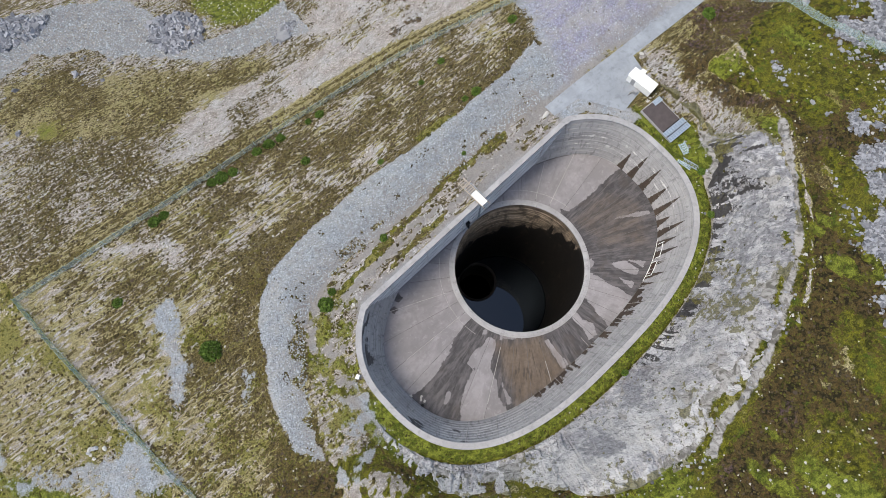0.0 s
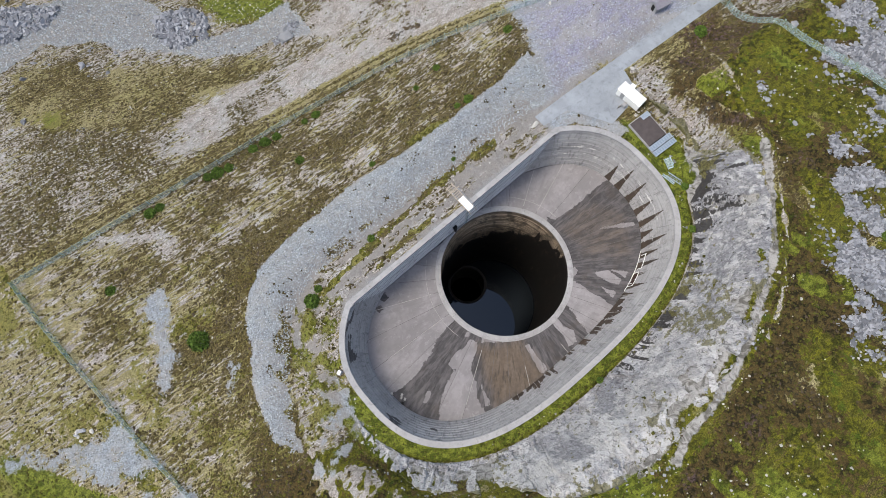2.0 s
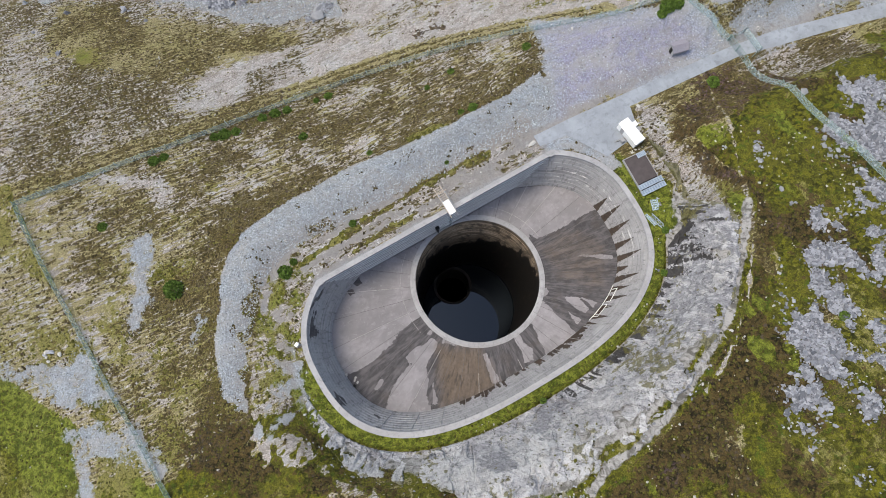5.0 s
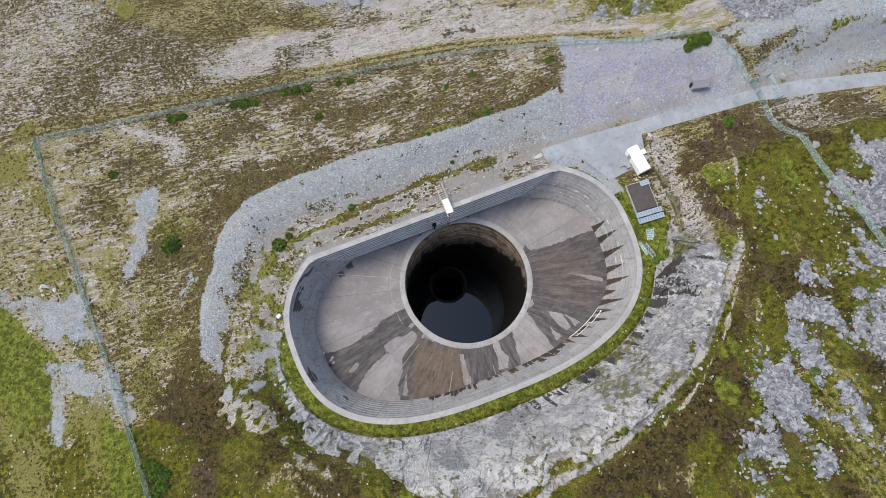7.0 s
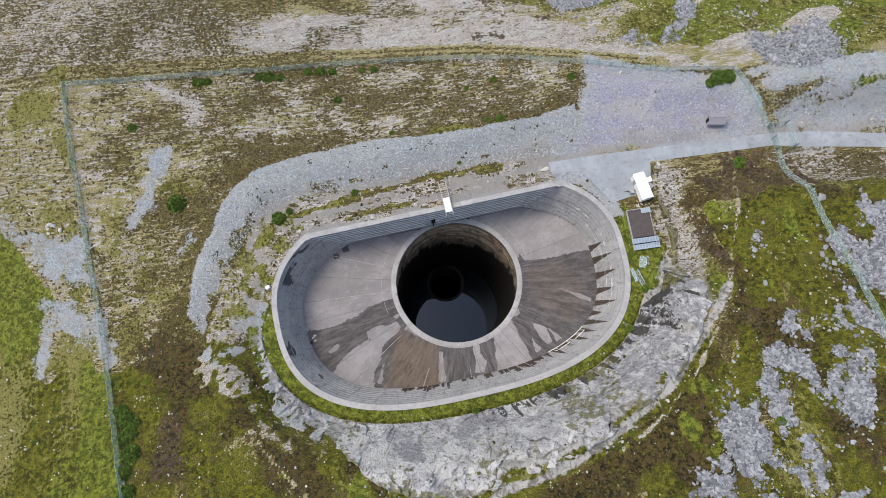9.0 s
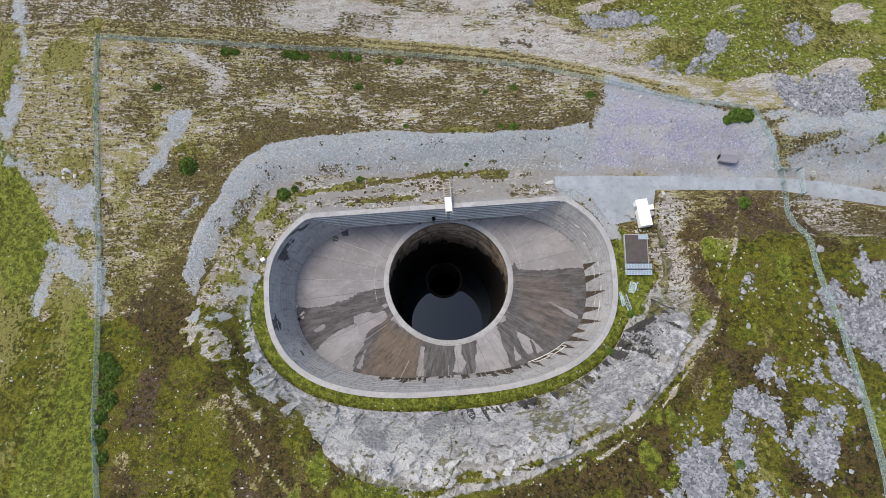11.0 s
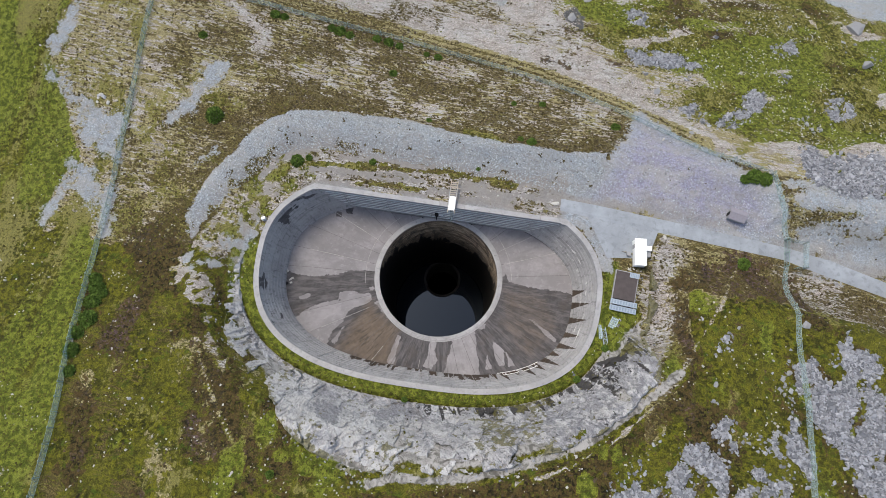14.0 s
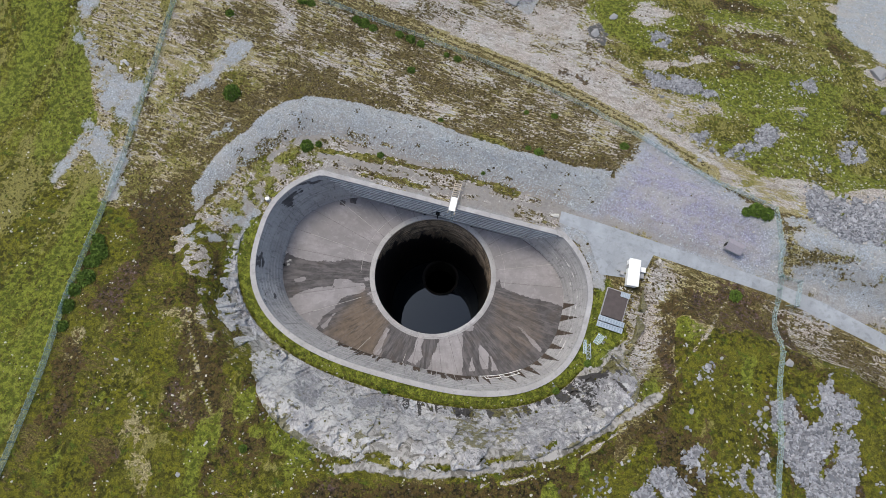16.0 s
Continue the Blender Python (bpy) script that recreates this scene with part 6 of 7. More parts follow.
def scatter_all():
    rng = np.random.default_rng(7)

    def on_scree(x, y):
        f = scree_field(x, y)
        return np.where(f > 0.24, 1.0, np.where(f > -0.35, 0.06, 0.0))

    spots = [sprinkle(rng, n, *b, on_scree) for n, b in ((190000, (30, -85, 122, -16)), (150000, (40, 8, 122, 76)), (150000, (-70, 70, 12, 160)))]
    x, y = np.concatenate([p[0] for p in spots]), np.concatenate([p[1] for p in spots])
    size = 0.13 + 0.70 * rng.beta(0.9, 5.0, len(x))
    size = np.where((y > 85) & (x < 0), size * (1.2 + 1.4 * rng.beta(1, 2, len(x))), size)
    heap("scree", surface(x, y), size, M_SCREE, rng, (0.35, 0.8), 0.3, 0.30, label="fields of angular grey scree blocks", category="scree", block=True)

    def on_band(x, y):
        d = np.maximum(inside(x, y, GRAVEL_BAND), np.maximum(inside(x, y, YARD) * 0.8, np.maximum(inside(x, y, TONGUE), np.maximum(inside(x, y, WEST_TRIANGLE), inside(x, y, WEST_GRAVEL_LOW)))))
        d = d + 3.0 * (fractal(x, y, 2.4, 3, 25) - 0.5)
        return np.where(d > 0.2, np.where(inside(x, y, GRAVEL_BAND) > 0, 1.0, np.where(x > 0, 0.25, 0.35)), 0.0)

    x, y = sprinkle(rng, 130000, -108, -19, 82, 38, on_band)
    size = 0.09 + 0.20 * rng.beta(1.2, 4.0, len(x))
    tx, ty = sprinkle(rng, 60000, -70, 62, 22, 150, lambda u, v: np.where(inside(u, v, TOP_GRAVEL) + 6.0 * (fractal(u, v, 7, 3, 21) - 0.5) > 0, 0.75, 0.0))
    size = np.concatenate([size, 0.10 + 0.45 * rng.beta(0.9, 5.0, len(tx))])
    x, y = np.concatenate([x, tx]), np.concatenate([y, ty])
    heap("gravel", surface(x, y), size, M_CHIP, rng, (0.5, 0.9), 0.25, 0.2, label="loose grey quarry stone on the bank and yard", category="gravel")

    def on_heather(x, y):
        f = zone_fields(x, y)
        tufts = (inside(x, y, GRAVEL_BAND) > 1.5) & (fractal(x, y, 2.4, 2, 81) > 0.72)
        bare = np.where(tufts, 0.55, np.where(f["gravel"] > 0.0, 0.004, 1.0)) * np.where(f["rock"] > -0.3, 0.03, 1.0)
        thick = np.where(tufts, 1.0, smooth(0.20, 0.75, f["dens"])) * np.where(f["green"] > 0.1, 0.1, 1.0)
        return np.maximum(thick, 0.6 * (f["plum"] > 0.1)) * bare * np.where(f["lush"] > 0.3, 0, 1)

    x, y = sprinkle(rng, 210000, -108, -74, 108, 125, on_heather)
    size = 0.12 + 0.32 * rng.beta(1.5, 3.2, len(x))
    heap("heather", surface(x, y), size, M_HEATHER, rng, (0.28, 0.55), 0.45, 0.32, True, label="low brown heather clumps with faded purple bloom", category="heather")

    def on_grass(x, y):
        f = zone_fields(x, y)
        return np.where((f["green"] > -0.05) & (f["gravel"] < 0) & (f["rock"] < -0.3), 0.6, np.where(f["gravel"] > -0.1, 0.0, 0.06))

    x, y = sprinkle(rng, 90000, -112, -80, 118, 90, on_grass)
    size = 0.12 + 0.26 * rng.beta(1.6, 3.0, len(x))
    heap("grass_tussocks", surface(x, y), size, M_TUSSOCK, rng, (0.3, 0.6), 0.45, 0.35, True, label="tufted yellow-green moor grass", category="grass")

    def on_any(x, y):
        f = zone_fields(x, y)
        return np.where((f["pale"] > 0.15) & (y > 30), 0.8, np.where(f["pale"] > 0.15, 0.08, np.where((f["gravel"] > 0) & (y > 60), 0.4, np.where((x > 78) & (y > -2), 0.75 * (fractal(0.4 * x, y, 4, 3, 73) > 0.46), np.where((x > 40) & (y > 26), 0.45 * (fractal(x, y, 7, 3, 73) > 0.50), np.where(y < -25, 0.30 * (fractal(x, y, 5, 3, 74) > 0.56), 0.05)))))) * np.where((f["rock"] > -0.2), 0, 1)

    x, y = sprinkle(rng, 48000, -110, -80, 118, 130, on_any)
    size = 0.10 + 0.38 * rng.beta(0.9, 5.0, len(x))
    heap("loose_stones", surface(x, y), size, M_PALE_STONE, rng, (0.4, 0.8), 0.3, 0.2, label="scattered pale loose stones", category="stones", block=True)

    # rubble dropped along the foot and the edge of the cut
    a = rng.uniform(radians(185), radians(372), 900)
    r = 44 + rng.uniform(0, 16, 900)
    x, y = r * np.cos(a), -17 + r * np.sin(a) * 0.85
    keep = (np.abs(inside(x, y, ROCK_OUTER)) < 2.0) & (rim_distance(x, y) > 3)
    x, y = x[keep], y[keep]
    heap("rubble", surface(x, y), 0.12 + 0.3 * rng.beta(1, 4, len(x)), M_SCREE, rng, label="broken grey stone along the rock edge", category="rubble", block=True)


scatter_all()


def boulder(x, y, size, material, label, seed, squash=0.6):
    rng = np.random.default_rng(seed)
    bm = bmesh.new()
    bmesh.ops.create_icosphere(bm, subdivisions=1, radius=1.0)
    for v in bm.verts:
        v.co *= 1 + 0.22 * rng.normal()
        v.co.x *= 1.25
        v.co.z *= squash
        v.co = v.co * size * 0.8
    bmesh.ops.rotate(bm, verts=bm.verts, matrix=Matrix.Rotation(rng.uniform(0, 6.28), 3, "Z"))
    ob = part("boulder", bm, material)
    ob.location = (x, y, float(relief(np.array(x), np.array(y))) + size * squash * 0.35)
    return tagged(ob, label, "boulder")


for k, (x, y, s) in enumerate([(51.8, 41.5, 1.0), (81.0, -18.4, 1.0), (74.1, -42, 0.7), (76.3, -29.2, 0.9), (75.0, -30.5, 0.7), (61.4, -33.7, 0.6), (67.0, -21.0, 0.5), (4.0, 75, 1.6), (-9.8, 101.3, 1.3), (-14.3, 97.6, 1.2), (84, -30, 0.8), (88, -23.5, 0.9), (79.8, -35.5, 0.8), (-33.1, -70.6, 0.5), (-54.8, -53.7, 0.5), (97, 8, 0.8), (59.0, 28.0, 0.8)]):
    boulder(x, y, s, M_BOULDER, "angular grey boulder half sunk in the moor", 100 + k)
boulder(113.2, 77.9, 2.6, M_BOULDER, "large grey boulder on the far moor", 150, 0.8)
boulder(112.1, 62.7, 1.8, M_BOULDER, "cube-like dark grey boulder on the far moor", 151, 0.9)
boulder(28.5, 66.9, 1.7, M_BOULDER, "broad grey boulder on the slope", 152, 0.6)
boulder(33.2, 75.9, 1.4, M_BOULDER, "grey boulder on the slope", 153, 0.6)
boulder(2.8, 72.1, 2.2, M_BOULDER, "big grey boulder on the gravel", 154, 0.7)
boulder(27, 3.5, 0.9, M_PALE_STONE, "pale flat boulder at the end of the concrete road", 140, 0.35)
boulder(53.2, -0.9, 0.55, M_PALE_STONE, "pale boulder at the road's edge", 141, 0.5)
boulder(-31, 1.2, 0.45, M_PALE_STONE, "pale round stone beside the basin's corner", 142, 0.5)


def log_pile():
    z = float(relief(np.array(-99.0), np.array(25.4)))
    g = empty("fallen_log", pose(-99, 25.4, z + 0.12, 0, 0, -6))
    part("trunk", bar(bmesh.new(), (-1.9, 0, 0.05), (1.9, 0.15, 0.15), 0.16, 8), M_WOOD, g)
    for x, y in ((-0.8, 0.7), (0.6, -0.6)):
        part("limb", bar(bmesh.new(), (x, 0, 0.1), (x + 0.5, y, 0.35), 0.06, 5), M_WOOD, g)
    tagged(g, "bleached fallen log on the rough grass", "log")
    rng = random.Random(12)
    for k in range(8):
        boulder(-88 + rng.uniform(-1.8, 1.8), 15.7 + rng.uniform(-1.2, 1.2), rng.uniform(0.35, 0.7), M_PALE_STONE if k % 3 else M_SCREE, "pale block among the rubble west of the fence", 600 + k, 0.6)


log_pile()


def bush(x, y, r, seed, h=None, label="dense dark green gorse bush"):
    rng = np.random.default_rng(seed)
    h = h or r * 0.6
    z0 = float(relief(np.array(x), np.array(y)))
    b = empty("bush", Matrix.Translation((x, y, z0)))
    bm = bmesh.new()
    for k in range(7):
        a = 2.4 * k
        bar(bm, (0, 0, -0.1), (0.55 * r * math.cos(a), 0.55 * r * math.sin(a), h * 0.75), 0.035, 4)
    part("stems", bm, M_TWIG, b)
    n = int(420 * min(r, 2.2))
    c = rng.normal(size=(n, 3))
    c /= np.linalg.norm(c, axis=1)[:, None]
    lob = 0.72 + 0.5 * fractal(c[:, 0] * 3 + seed, c[:, 1] * 3 + c[:, 2] * 2, 1.0, 3, seed)
    c = c * (rng.uniform(0.55, 1.0, n) ** 0.5 * lob)[:, None] * (r, r, h)
    c[:, 2] = np.abs(c[:, 2]) + 0.08
    s = rng.uniform(0.10, 0.24, n) * min(1.3, 0.6 + 0.4 * r)
    rot = turns(rng, n)
    leaf = np.array([(-1, -0.5, 0), (1, -0.5, 0.15), (0.8, 0.6, -0.1), (-0.8, 0.5, 0.2)])
    v = np.einsum("nij,kj->nki", rot, leaf) * s[:, None, None] + c[:, None]
    f = np.arange(n * 4).reshape(n, 4)
    crown = big_mesh("crown", v.reshape(-1, 3), f, M_LEAF, None, False)
    crown.parent = b
    return tagged(b, label, "bush", "bushes on the moor")


for k, (x, y, r) in enumerate([(-35.2, 5.0, 1.6), (-32.5, 6.2, 0.8), (-58.7, 14.8, 2.3), (-33.7, 45.4, 1.6), (-36, 45.9, 1.2), (-30.9, 44.6, 1.2), (-50.9, 46.5, 1.4), (-48.5, 46.4, 1.1), (-20.6, 44.7, 1.5), (-23.7, 45.1, 1.2), (-17.5, 44.2, 1.2), (-6.8, 42.7, 1.1), (-10, 43.2, 0.8), (-17.3, 34.3, 1.1), (21.8, 31.1, 0.9), (40.2, 26.3, 1.2), (19.7, 17.5, 1.2)] + [(17.0, 18.2, 0.8), (-5.8, 21.1, 0.7), (71.5, -4.7, 1.5), (72.6, 16.4, 1.9), (75.0, 16.0, 1.7), (70.4, 15.4, 1.2), (-71.3, -32.2, 2.0), (-70.9, -35.6, 1.9), (-69.9, -39.4, 2.1), (-70.9, -42.5, 1.6), (-72.4, -30.3, 1.5), (-70.3, -46.3, 1.8), (-68.9, -50.3, 1.3), (-69.7, -33.7, 1.4), (-22.9, -63, 0.8), (-66.8, 36.1, 1.1), (14.6, 30.1, 0.7), (-17.2, 7.3, 0.8), (8, 9.3, 0.5), (41.8, -28.6, 0.9), (36.2, -36.3, 0.8), (-1.0, -46.2, 0.7), (52.0, -59.0, 1.0)]):
    bush(x, y, r, 300 + k, label="dark green gorse bush" if r > 1.3 else "small bright green bush")


# ---- fences ----
def fence(line, label, gap=3.0, high=2.1):
    f = empty("fence", Matrix.Translation((line[0][0], line[0][1], 0)))
    o = Vector((line[0][0], line[0][1], 0))
    pts = []
    for a, b in zip(line, line[1:]):
        d = math.dist(a, b)
        k = max(1, round(d / gap))
        pts += [(a[0] + (b[0] - a[0]) * i / k, a[1] + (b[1] - a[1]) * i / k) for i in range(k)]
    pts.append(line[-1])
    xy = np.array(pts)
    z = relief(xy[:, 0], xy[:, 1])
    bm = boxed(-0.05, -0.05, -0.3, 0.05, 0.05, high)
    box(bm, -0.04, -0.04, high, 0.04, 0.30, high + 0.25)
    proto = part("post", bm, M_POST, f)
    proto.location = Vector((*xy[0], z[0])) - o
    for i in range(1, len(xy)):
        p = new("post", proto.data)
        p.parent = f
        p.location = Vector((*xy[i], z[i])) - o
    for i in range(len(xy) - 1):
        a, b = Vector((*xy[i], z[i])) - o, Vector((*xy[i + 1], z[i + 1])) - o
        up = Vector((0, 0, 1))
        v, fc = [], []
        n = (b - a).cross(up).normalized() * 0.012
        for s in (n, -n):
            v += [a + s + up * 0.05, b + s + up * 0.05, b + s + up * high, a + s + up * high]
        fc = [(0, 1, 2, 3), (7, 6, 5, 4), (3, 2, 6, 7), (0, 4, 5, 1)]
        solid("mesh_panel", v, fc, M_MESH, f)
    bm = bmesh.new()
    for i in range(len(xy) - 1):
        a, b = Vector((*xy[i], z[i])) - o, Vector((*xy[i + 1], z[i + 1])) - o
        for hgt in (0.08, high):
            bar(bm, a + Vector((0, 0, hgt)), b + Vector((0, 0, hgt)), 0.03, 4)
    part("rail", bm, M_POST, f)
    return tagged(f, label, "fence", "security fences")


fence(FENCE_NORTH, "green wire-mesh security fence across the heather slope")
fence(FENCE_WEST, "green wire-mesh security fence beside rough grass")
fence(FENCE_EAST_NORTH, "green wire-mesh fence above the gravel yard")
fence(FENCE_EAST, "green wire-mesh fence between grass and scree")


def gate():
    g = empty("gate", Matrix.Translation((80.8, -0.8, float(relief(np.array(80.8), np.array(-0.8))))))
    for y in (-3.2, 0.0, 3.2):
        part("gate_post", boxed(-0.09, y - 0.09, -0.3, 0.09, y + 0.09, 2.6, 0.01), M_POST, g)
    for y0, y1 in ((-3.1, -0.1), (0.1, 3.1)):
        bm = bmesh.new()
        for a, b in (((0, y0, 0.15), (0, y1, 0.15)), ((0, y0, 2.45), (0, y1, 2.45)), ((0, y0, 1.3), (0, y1, 1.3)), ((0, y0, 0.15), (0, y0, 2.45)), ((0, y1, 0.15), (0, y1, 2.45))):
            bar(bm, a, b, 0.05, 5)
        for k in range(1, 12):
            y = y0 + (y1 - y0) * k / 12
            bar(bm, (0, y, 0.15), (0, y, 2.45), 0.022, 4)
        part("gate_leaf", bm, M_POST, g)
    tagged(g, "closed green steel double gate across the road", "gate")
    c = empty("fence_cage", Matrix.Translation((83.0, -0.8, float(relief(np.array(83.0), np.array(-0.8))))))
    for a, b in (((-2.0, 3.0), (2.2, 3.0)), ((2.2, 3.0), (2.2, -3.0)), ((2.2, -3.0), (0.2, -3.2))):
        d = Vector((b[0] - a[0], b[1] - a[1], 0)).normalized().cross(Vector((0, 0, 1))) * 0.015
        v = []
        for s in (d, -d):
            v += [Vector((a[0], a[1], 0.05)) + s, Vector((b[0], b[1], 0.05)) + s, Vector((b[0], b[1], 2.4)) + s, Vector((a[0], a[1], 2.4)) + s]
        solid("mesh_panel", v, [(0, 1, 2, 3), (7, 6, 5, 4), (3, 2, 6, 7), (0, 4, 5, 1)], M_MESH, c)
        for p in (a, b):
            part("post", boxed(p[0] - 0.06, p[1] - 0.06, -0.3, p[0] + 0.06, p[1] + 0.06, 2.5), M_POST, c)
    tagged(c, "green wire-mesh cage outside the road gate", "fence")


gate()


# ---- buildings and plant ----
def cabin():
    z = float(relief(np.array(47.3), np.array(-6.0)))
    c = empty("site_cabin", pose(47.25, -5.9, z + 0.1, 0, 0, 5))
    part("body", boxed(-1.25, -3.05, 0.12, 1.25, 3.05, 2.45, 0.03), M_WHITE, c)
    bm = bmesh.new()
    v = [bm.verts.new(p) for p in ((-1.35, -3.15, 2.45), (1.35, -3.15, 2.45), (1.35, 3.15, 2.45), (-1.35, 3.15, 2.45), (-0.45, -3.15, 2.85), (-0.45, 3.15, 2.85))]
    for q in ((0, 3, 2, 1), (0, 1, 4), (2, 3, 5), (0, 4, 5, 3), (1, 2, 5, 4)):
        bm.faces.new([v[k] for k in q])
    part("roof", bm, M_WHITE, c, "white sheet roof with a low ridge")
    d = part("door", boxed(-1.30, 1.0, 0.2, -1.25, 1.95, 2.2), M_GREY, c)
    part("handle", boxed(-1.36, 1.1, 1.1, -1.30, 1.2, 1.16), M_GALV, d)
    for y in (-2.0, -0.4):
        w = part("window", boxed(1.25, y, 1.1, 1.29, y + 1.0, 1.9), M_DARK, c)
        part("sill", boxed(1.25, y - 0.05, 1.02, 1.36, y + 1.05, 1.1), M_WHITE, w)
    for x in (-1.1, 1.1):
        part("skid", boxed(x - 0.1, -3.0, -0.1, x + 0.1, 3.0, 0.12), M_GREY, c)
    part("flue", bar(bmesh.new(), (-1.2, 3.3, 1.6), (-1.2, 3.3, 3.5), 0.05, 8), M_GALV, c)
    tagged(c, "white flat-sided site cabin on the concrete apron", "cabin")
    for k, (x, y, s, mat, lab, name) in enumerate([(49.55, -4.4, 0.55, M_WHITE, "white condenser box behind the cabin", "condenser_unit"), (49.4, -5.9, 0.5, M_GREY, "grey steel cabinet behind the cabin", "steel_cabinet"), (45.0, -6.3, 0.4, M_GREY, "small grey box on the apron", "grit_box")]):
        zz = float(relief(np.array(x), np.array(y))) + 0.1
        e = empty(name, pose(x, y, zz, 0, 0, 5))
        part("body", boxed(-s, -s, 0, s, s, 1.0, 0.03), mat, e)
        part("lid", boxed(-s - 0.04, -s - 0.04, 1.0, s + 0.04, s + 0.04, 1.06, 0.01), mat, e)
        tagged(e, lab, "box")
    rng = random.Random(8)
    for k in range(9):
        x, y = 46.5 + rng.uniform(-1.2, 1.8), -9.6 + rng.uniform(-0.3, 0.3)
        boulder(x, y, rng.uniform(0.15, 0.3), M_PALE_STONE, "small pale stone by the cabin", 500 + k)


cabin()


def marker_cabinet():
    z = float(relief(np.array(-39.2), np.array(-10.2)))
    m = empty("marker_cabinet", pose(-40.0, -10.25, z, 0, 0, 24))
    part("plinth", boxed(-0.5, -0.45, -0.2, 0.5, 0.45, 0.12, 0.02), M_COPING, m)
    part("body", boxed(-0.4, -0.3, 0.12, 0.4, 0.3, 0.95, 0.02), M_WHITE, m)
    part("lid", boxed(-0.45, -0.35, 0.95, 0.45, 0.35, 1.02, 0.02), M_WHITE, m)
    part("door", boxed(0.4, -0.24, 0.2, 0.42, 0.24, 0.9), M_GREY, m)
    tagged(m, "small white instrument cabinet beside the basin coping", "cabinet")


marker_cabinet()


def tank():
    z = float(relief(np.array(45.0), np.array(-15.0)))
    t = empty("valve_chamber", pose(44.85, -15.1, z, 0, 0, -4.0))
    W, L, H = 2.65, 4.65, 0.75
    part("deck", boxed(-W + 0.15, -L + 0.15, -0.3, W - 0.15, L - 0.15, H - 0.06), M_TANK, t, "dark felted deck")
    for name, b in (("kerb", (-W, -L, -0.4, -W + 0.16, L, H)), ("kerb", (W - 0.16, -L, -0.4, W, L, H)), ("kerb", (-W + 0.16, L - 0.16, -0.4, W - 0.16, L, H)), ("kerb", (-W + 0.16, -L, -0.4, W - 0.16, -L + 0.16, H))):
        part(name, boxed(*b, 0.02), M_COPING, t)
    # thin black sheet on the deck stands in for the dark beneath the gratings
    part("black_sheet", boxed(-W + 0.3, -L + 0.4, H - 0.05, W - 0.3, -L + 2.7, H - 0.03), M_DARK, t)

    def grating(x0, x1, y0, y1, slots):
        gr = part("grating", box(box(bmesh.new(), x0, y0, H + 0.02, x1, y0 + 0.13, H + 0.12), x0, y1 - 0.13, H + 0.02, x1, y1, H + 0.12), M_GALV, t, "pale blue-grey galvanised walkway grating")
        for k in range(slots + 1):
            x = x0 + (x1 - x0 - 0.26) * k / slots
            part("bearer", boxed(x, y0 + 0.13, H + 0.03, x + 0.26, y1 - 0.13, H + 0.11), M_GALV, gr)
        part("mesh", boxed(x0 + 0.05, y0 + 0.1, H + 0.055, x1 - 0.05, y1 - 0.1, H + 0.075), M_GRATE, gr)
        for k in range(3):
            y = y0 + 0.2 + (y1 - y0 - 0.4) * k / 2
            part("bar", boxed(x0, y, H + 0.05, x1, y + 0.05, H + 0.09), M_GALV, gr)

    grating(-W - 0.2, W + 0.55, -L - 0.15, -L + 1.05, 9)
    grating(-W - 0.2, W + 0.55, -L + 1.35, -L + 2.45, 9)
    grating(0.6, W + 0.1, L - 1.2, L - 0.05, 5)
    bm = bmesh.new()
    for x in (-W - 0.1, -0.3, W + 0.45):
        bar(bm, (x, -L + 1.2, H), (x, -L + 1.2, H + 1.05), 0.035)
    for h in (0.55, 1.05):
        bar(bm, (-W - 0.1, -L + 1.2, H + h), (W + 0.45, -L + 1.2, H + h), 0.03)
    part("handrail", bm, M_GALV, t)
    tagged(t, "low concrete chamber with dark deck and galvanised gratings", "chamber")


tank()


def frame_panel(x, y, turn, w, l, rungs, label, name, tilt=0, brace=False):
    z = float(relief(np.array(x), np.array(y)))
    e = empty(name, pose(x, y, z + 0.12, tilt, 0, turn))
    for s in (-w / 2, w / 2):
        part("stile", boxed(s - 0.07, -l / 2, 0.0, s + 0.07, l / 2, 0.16, 0.01), M_GALV, e)
    for k in range(rungs):
        yy = -l / 2 + l * (k + 0.5) / rungs
        part("rung", boxed(-w / 2 + 0.07, yy - 0.05, 0.03, w / 2 - 0.07, yy + 0.05, 0.13), M_GALV, e)
    if brace:
        for k in range(rungs - 1):
            y0, y1 = -l / 2 + l * (k + 0.5) / rungs, -l / 2 + l * (k + 1.5) / rungs
            part("brace", bar(bmesh.new(), (-w / 2, y0, 0.1), (w / 2, y1, 0.1), 0.05, 4), M_GALV, e)
    else:
        part("mesh", boxed(-w / 2, -l / 2, 0.17, w / 2, l / 2, 0.19), M_MESH, e)
    return tagged(e, label, "steelwork")


frame_panel(43.1, -22.6, -20, 1.5, 2.6, 5, "galvanised stair flight lying on the grass", "steel_stair")
frame_panel(41.5, -26.2, 14, 0.9, 4.6, 6, "galvanised lattice tower section lying on the grass", "lattice_frame", brace=True)
frame_panel(40.3, -25.0, 8, 0.5, 3.2, 8, "galvanised ladder lying beside the coping", "ladder")


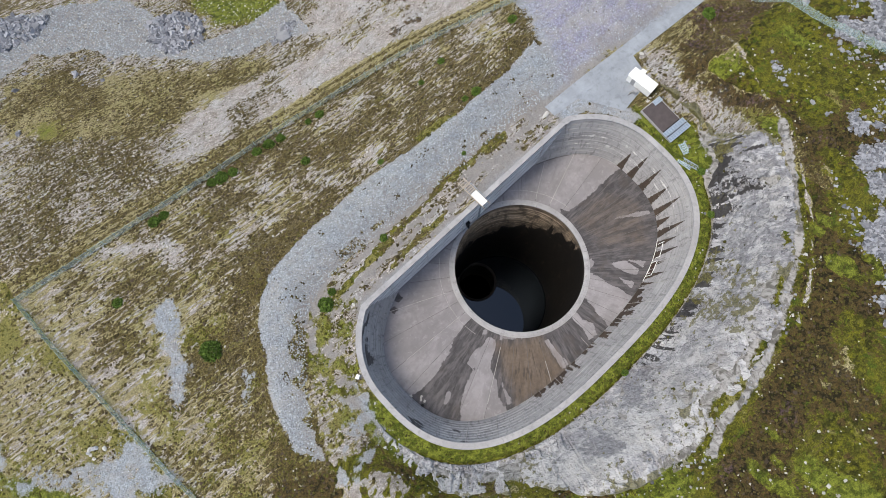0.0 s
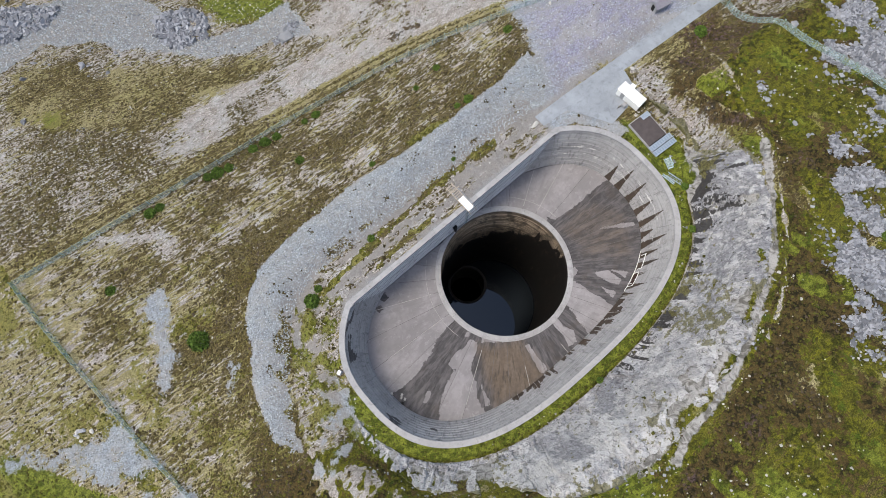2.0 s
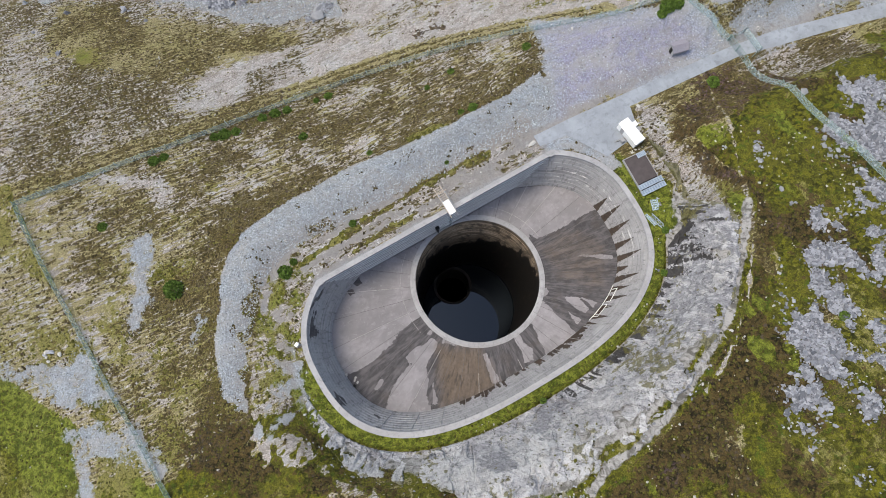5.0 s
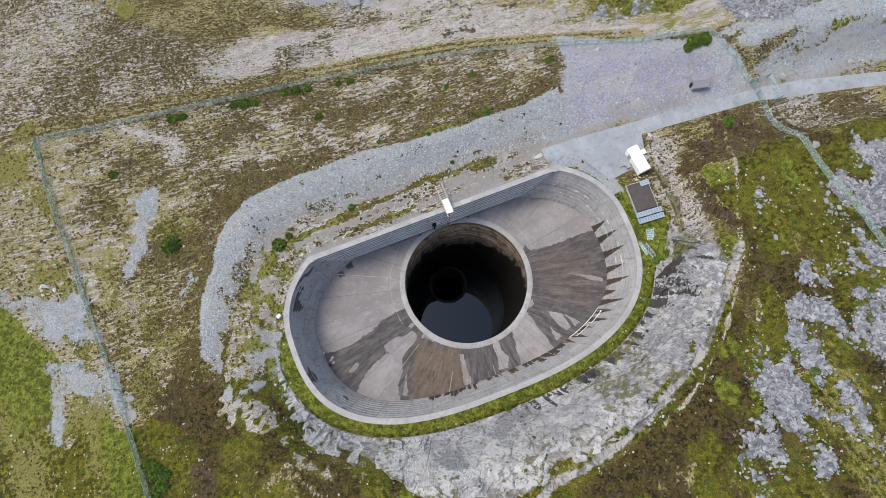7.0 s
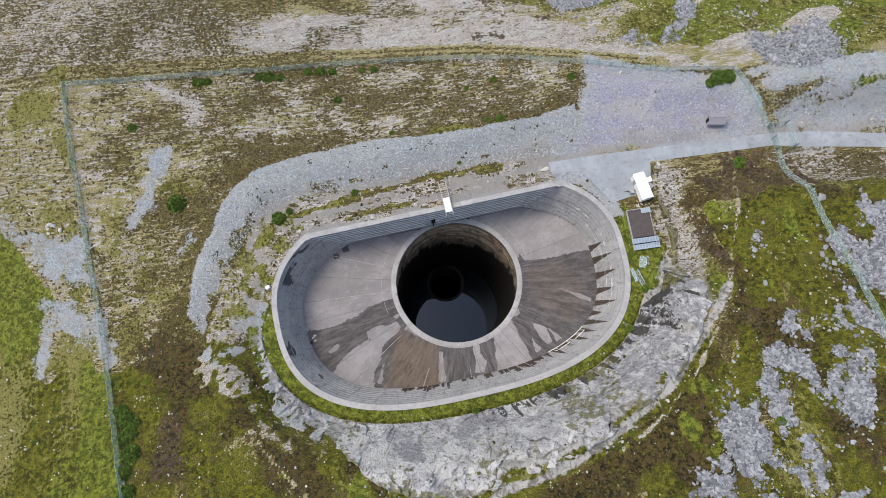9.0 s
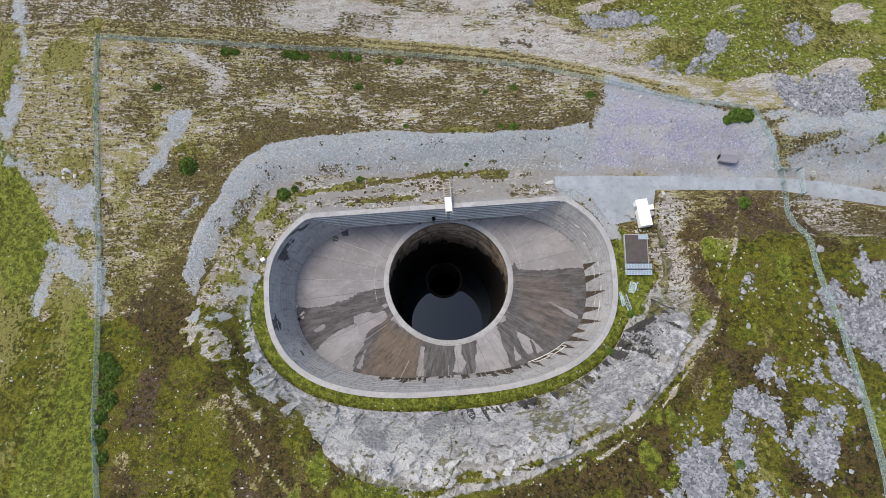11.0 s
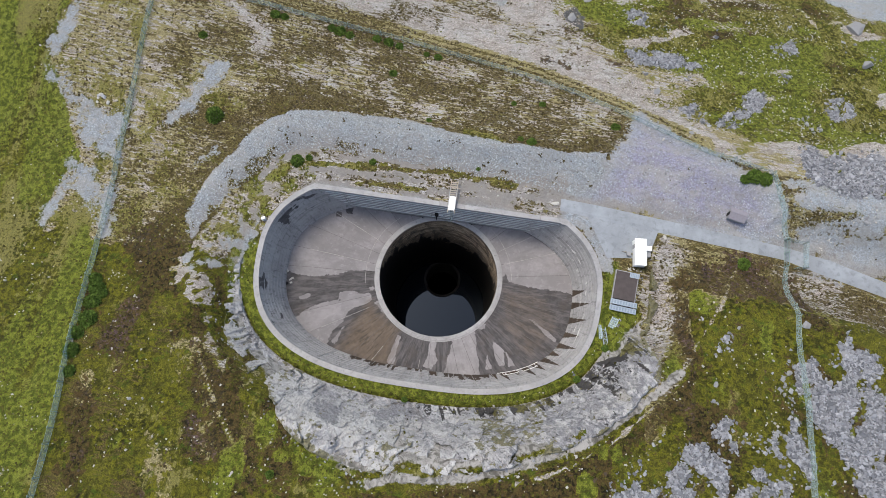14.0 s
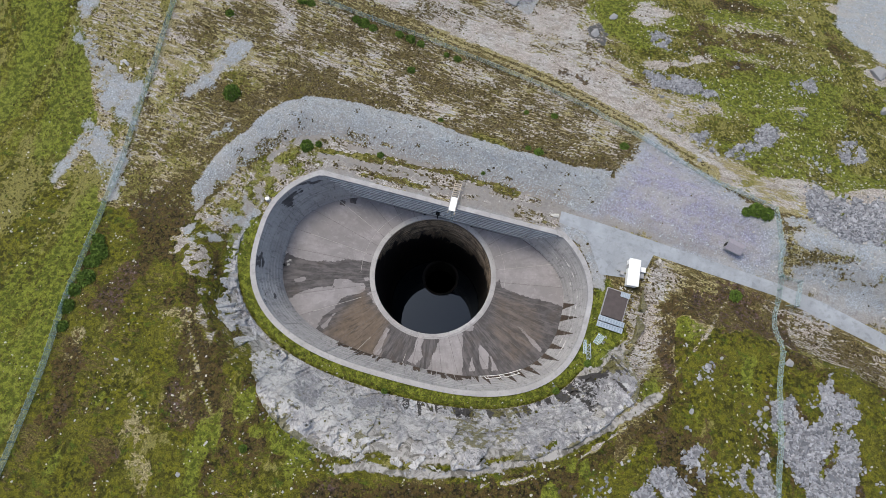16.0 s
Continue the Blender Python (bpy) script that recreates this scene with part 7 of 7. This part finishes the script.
def solid_gable(x):
    """The triangle of wall under a gable."""
    bm = bmesh.new()
    pts = [(-1.15, 1.9), (1.15, 1.9), (0, 2.62)]
    a = [bm.verts.new((x - 0.02, y, z)) for y, z in pts]
    b = [bm.verts.new((x + 0.02, y, z)) for y, z in pts]
    bm.faces.new(a)
    bm.faces.new(b[::-1])
    for k in range(3):
        bm.faces.new((a[k], b[k], b[(k + 1) % 3], a[(k + 1) % 3]))
    bmesh.ops.recalc_face_normals(bm, faces=bm.faces)
    return bm


def shed():
    z = float(relief(np.array(68.9), np.array(6.3)))
    s = empty("shed", pose(68.9, 6.3, z, 0, 0, -13))
    part("wall", boxed(-1.75, -1.15, -0.3, 1.75, 1.15, 1.95, 0.02), M_GREY, s, "grey block wall")
    for sy in (-1, 1):
        bm = bmesh.new()
        v = [bm.verts.new(p) for p in ((-1.95, sy * 1.45, 1.85), (1.95, sy * 1.45, 1.85), (1.95, 0.02 * sy, 2.75), (-1.95, 0.02 * sy, 2.75), (-1.95, sy * 1.45, 1.95), (1.95, sy * 1.45, 1.95), (1.95, 0.02 * sy, 2.85), (-1.95, 0.02 * sy, 2.85))]
        for q in ((0, 1, 2, 3), (4, 5, 6, 7), (0, 1, 5, 4), (1, 2, 6, 5), (2, 3, 7, 6), (3, 0, 4, 7)):
            bm.faces.new([v[k] for k in q])
        bmesh.ops.recalc_face_normals(bm, faces=bm.faces)
        part("roof", bm, M_SLATE, s, "lilac-grey slate roof")
    part("ridge", bar(bmesh.new(), (-1.97, 0, 2.84), (1.97, 0, 2.84), 0.09, 6), M_SLATE, s)
    for x in (-1.77, 1.77):
        part("gable", solid_gable(x), M_GREY, s)
    # flat black panel stands in for the darkness inside the open doorway
    part("door", boxed(-1.79, -0.45, 0, -1.75, 0.45, 1.8), M_DARK, s)
    part("lean_to", boxed(1.75, -0.9, -0.3, 2.3, -0.2, 1.0, 0.02), M_GREY, s, "low grey box against the gable")
    tagged(s, "small grey shed with a pitched slate roof", "shed")


shed()


def gantry():
    g = empty("access_gantry", pose(3.0, 0.0, 0.0, 0, 0, 1))
    part("platform", boxed(-0.75, -2.1, 0.9, 0.75, 1.3, 1.0, 0.01), M_WHITE, g, "white sheet platform over the coping")
    for x in (-0.8, 0.8):
        part("beam", boxed(x - 0.08, -2.9, 0.72, x + 0.08, 5.2, 0.9), M_WOOD, g)
        bm = bmesh.new()
        for y in (-2.0, 0.6, 3.0):
            bar(bm, (x, y, 0.9), (x, y, 2.0), 0.035)
        bar(bm, (x, -2.0, 2.0), (x, 3.0, 2.0), 0.035)
        part("handrail", bm, M_GALV, g)
    for k in range(7):
        y = 1.7 + 0.5 * k
        part("tread", boxed(-0.72, y, 0.78, 0.72, y + 0.14, 0.86), M_WOOD, g)
    for x in (-0.8, 0.8):
        for y in (-0.6, 4.8):
            part("leg", boxed(x - 0.07, y - 0.07, -0.5, x + 0.07, y + 0.07, 0.75), M_WOOD, g)
    part("cross_arm", boxed(-1.9, 3.4, 0.86, 1.5, 3.55, 0.98), M_WOOD, g)
    part("ladder", boxed(-0.3, -1.25, -12.6, 0.3, -1.15, 0.7), M_MESH, g)
    tagged(g, "white access platform with timber walkway across the basin wall", "gantry")


gantry()


def basin_fittings():
    rng = random.Random(5)
    for x, y, m in ((-35.4, -19.8, M_PALE_STONE), (-33.9, -21.5, M_PALE_STONE), (-34.3, -21.9, M_PALE_STONE), (-34.0, -22.6, M_PALE_STONE), (-35.6, -22.3, M_DARK), (-34.9, -22.9, M_DARK)):
        bm = boxed(-rng.uniform(0.2, 0.4), -rng.uniform(0.15, 0.3), 0, rng.uniform(0.2, 0.4), rng.uniform(0.15, 0.3), rng.uniform(0.15, 0.35), 0.03)
        ob = part("debris_block", bm, m)
        r = math.hypot(x - CENTRE.x, y - CENTRE.y) - R_OUT
        ob.matrix_basis = pose(x, y, -13.55 + 1.25 * float(smooth(0, 19, r)) - 0.02, 0, 0, rng.uniform(0, 180))
        tagged(ob, "broken pale concrete lump on the basin floor" if m is M_PALE_STONE else "blackened lump on the basin floor", "debris", "debris on the basin floor")
    base = wall_point(-37.5, -11.9, 0.2)
    f = empty("white_rail", Matrix.Translation(base))

    def run(d0, d1, z, off):
        bm = bmesh.new()
        pts = [wall_point(d, z, off) - base for d in np.linspace(d0, d1, 9)]
        for p, q in zip(pts, pts[1:]):
            bar(bm, p, q, 0.075, 5)
        return part("rail", bm, M_WHITE, f)

    run(-46, -29, -11.75, 0.25)
    run(-44, -38, -9.9, 0.2)
    run(-36.5, -31, -9.6, 0.2)
    for d, z0, z1 in ((-44, -11.75, -9.9), (-38, -11.75, -9.9), (-36.5, -11.0, -9.6), (-31, -11.2, -9.2), (-42.8, -11.3, -10.6)):
        part("post", bar(bmesh.new(), wall_point(d, z0, 0.25) - base, wall_point(d, z1, 0.2) - base, 0.075, 5), M_WHITE, f)
    for d0, d1 in ((-43.6, -41.2), (-40.9, -38.3)):
        v = [wall_point(d, z, 0.14) - base for d, z in ((d0, -11.6), (d1, -11.6), (d1, -10.1), (d0, -10.1))]
        w = [wall_point(d, z, 0.02) - base for d, z in ((d0, -11.6), (d1, -11.6), (d1, -10.1), (d0, -10.1))]
        solid("rusty_plate", v + w, [(0, 1, 2, 3), (7, 6, 5, 4), (0, 4, 5, 1), (1, 5, 6, 2), (2, 6, 7, 3), (3, 7, 4, 0)], M_RUSTY, f)
    tagged(f, "white tubular rails over rusty plates at the wall's foot", "rail")
    o = empty("hoist_box", pose(-0.6, WALL_Y - 0.35, -8.6))
    part("body", boxed(-0.45, -0.35, 0, 0.45, 0.35, 1.3, 0.03), M_DARK, o)
    part("bracket", boxed(-0.1, -0.5, -2.6, 0.1, 0.35, 0), M_DARK, o)
    part("plate", boxed(0.55, 0.1, -0.6, 1.5, 0.35, 0.1), M_WHITE, o)
    tagged(o, "black hoist box fixed to the straight wall", "box")


basin_fittings()
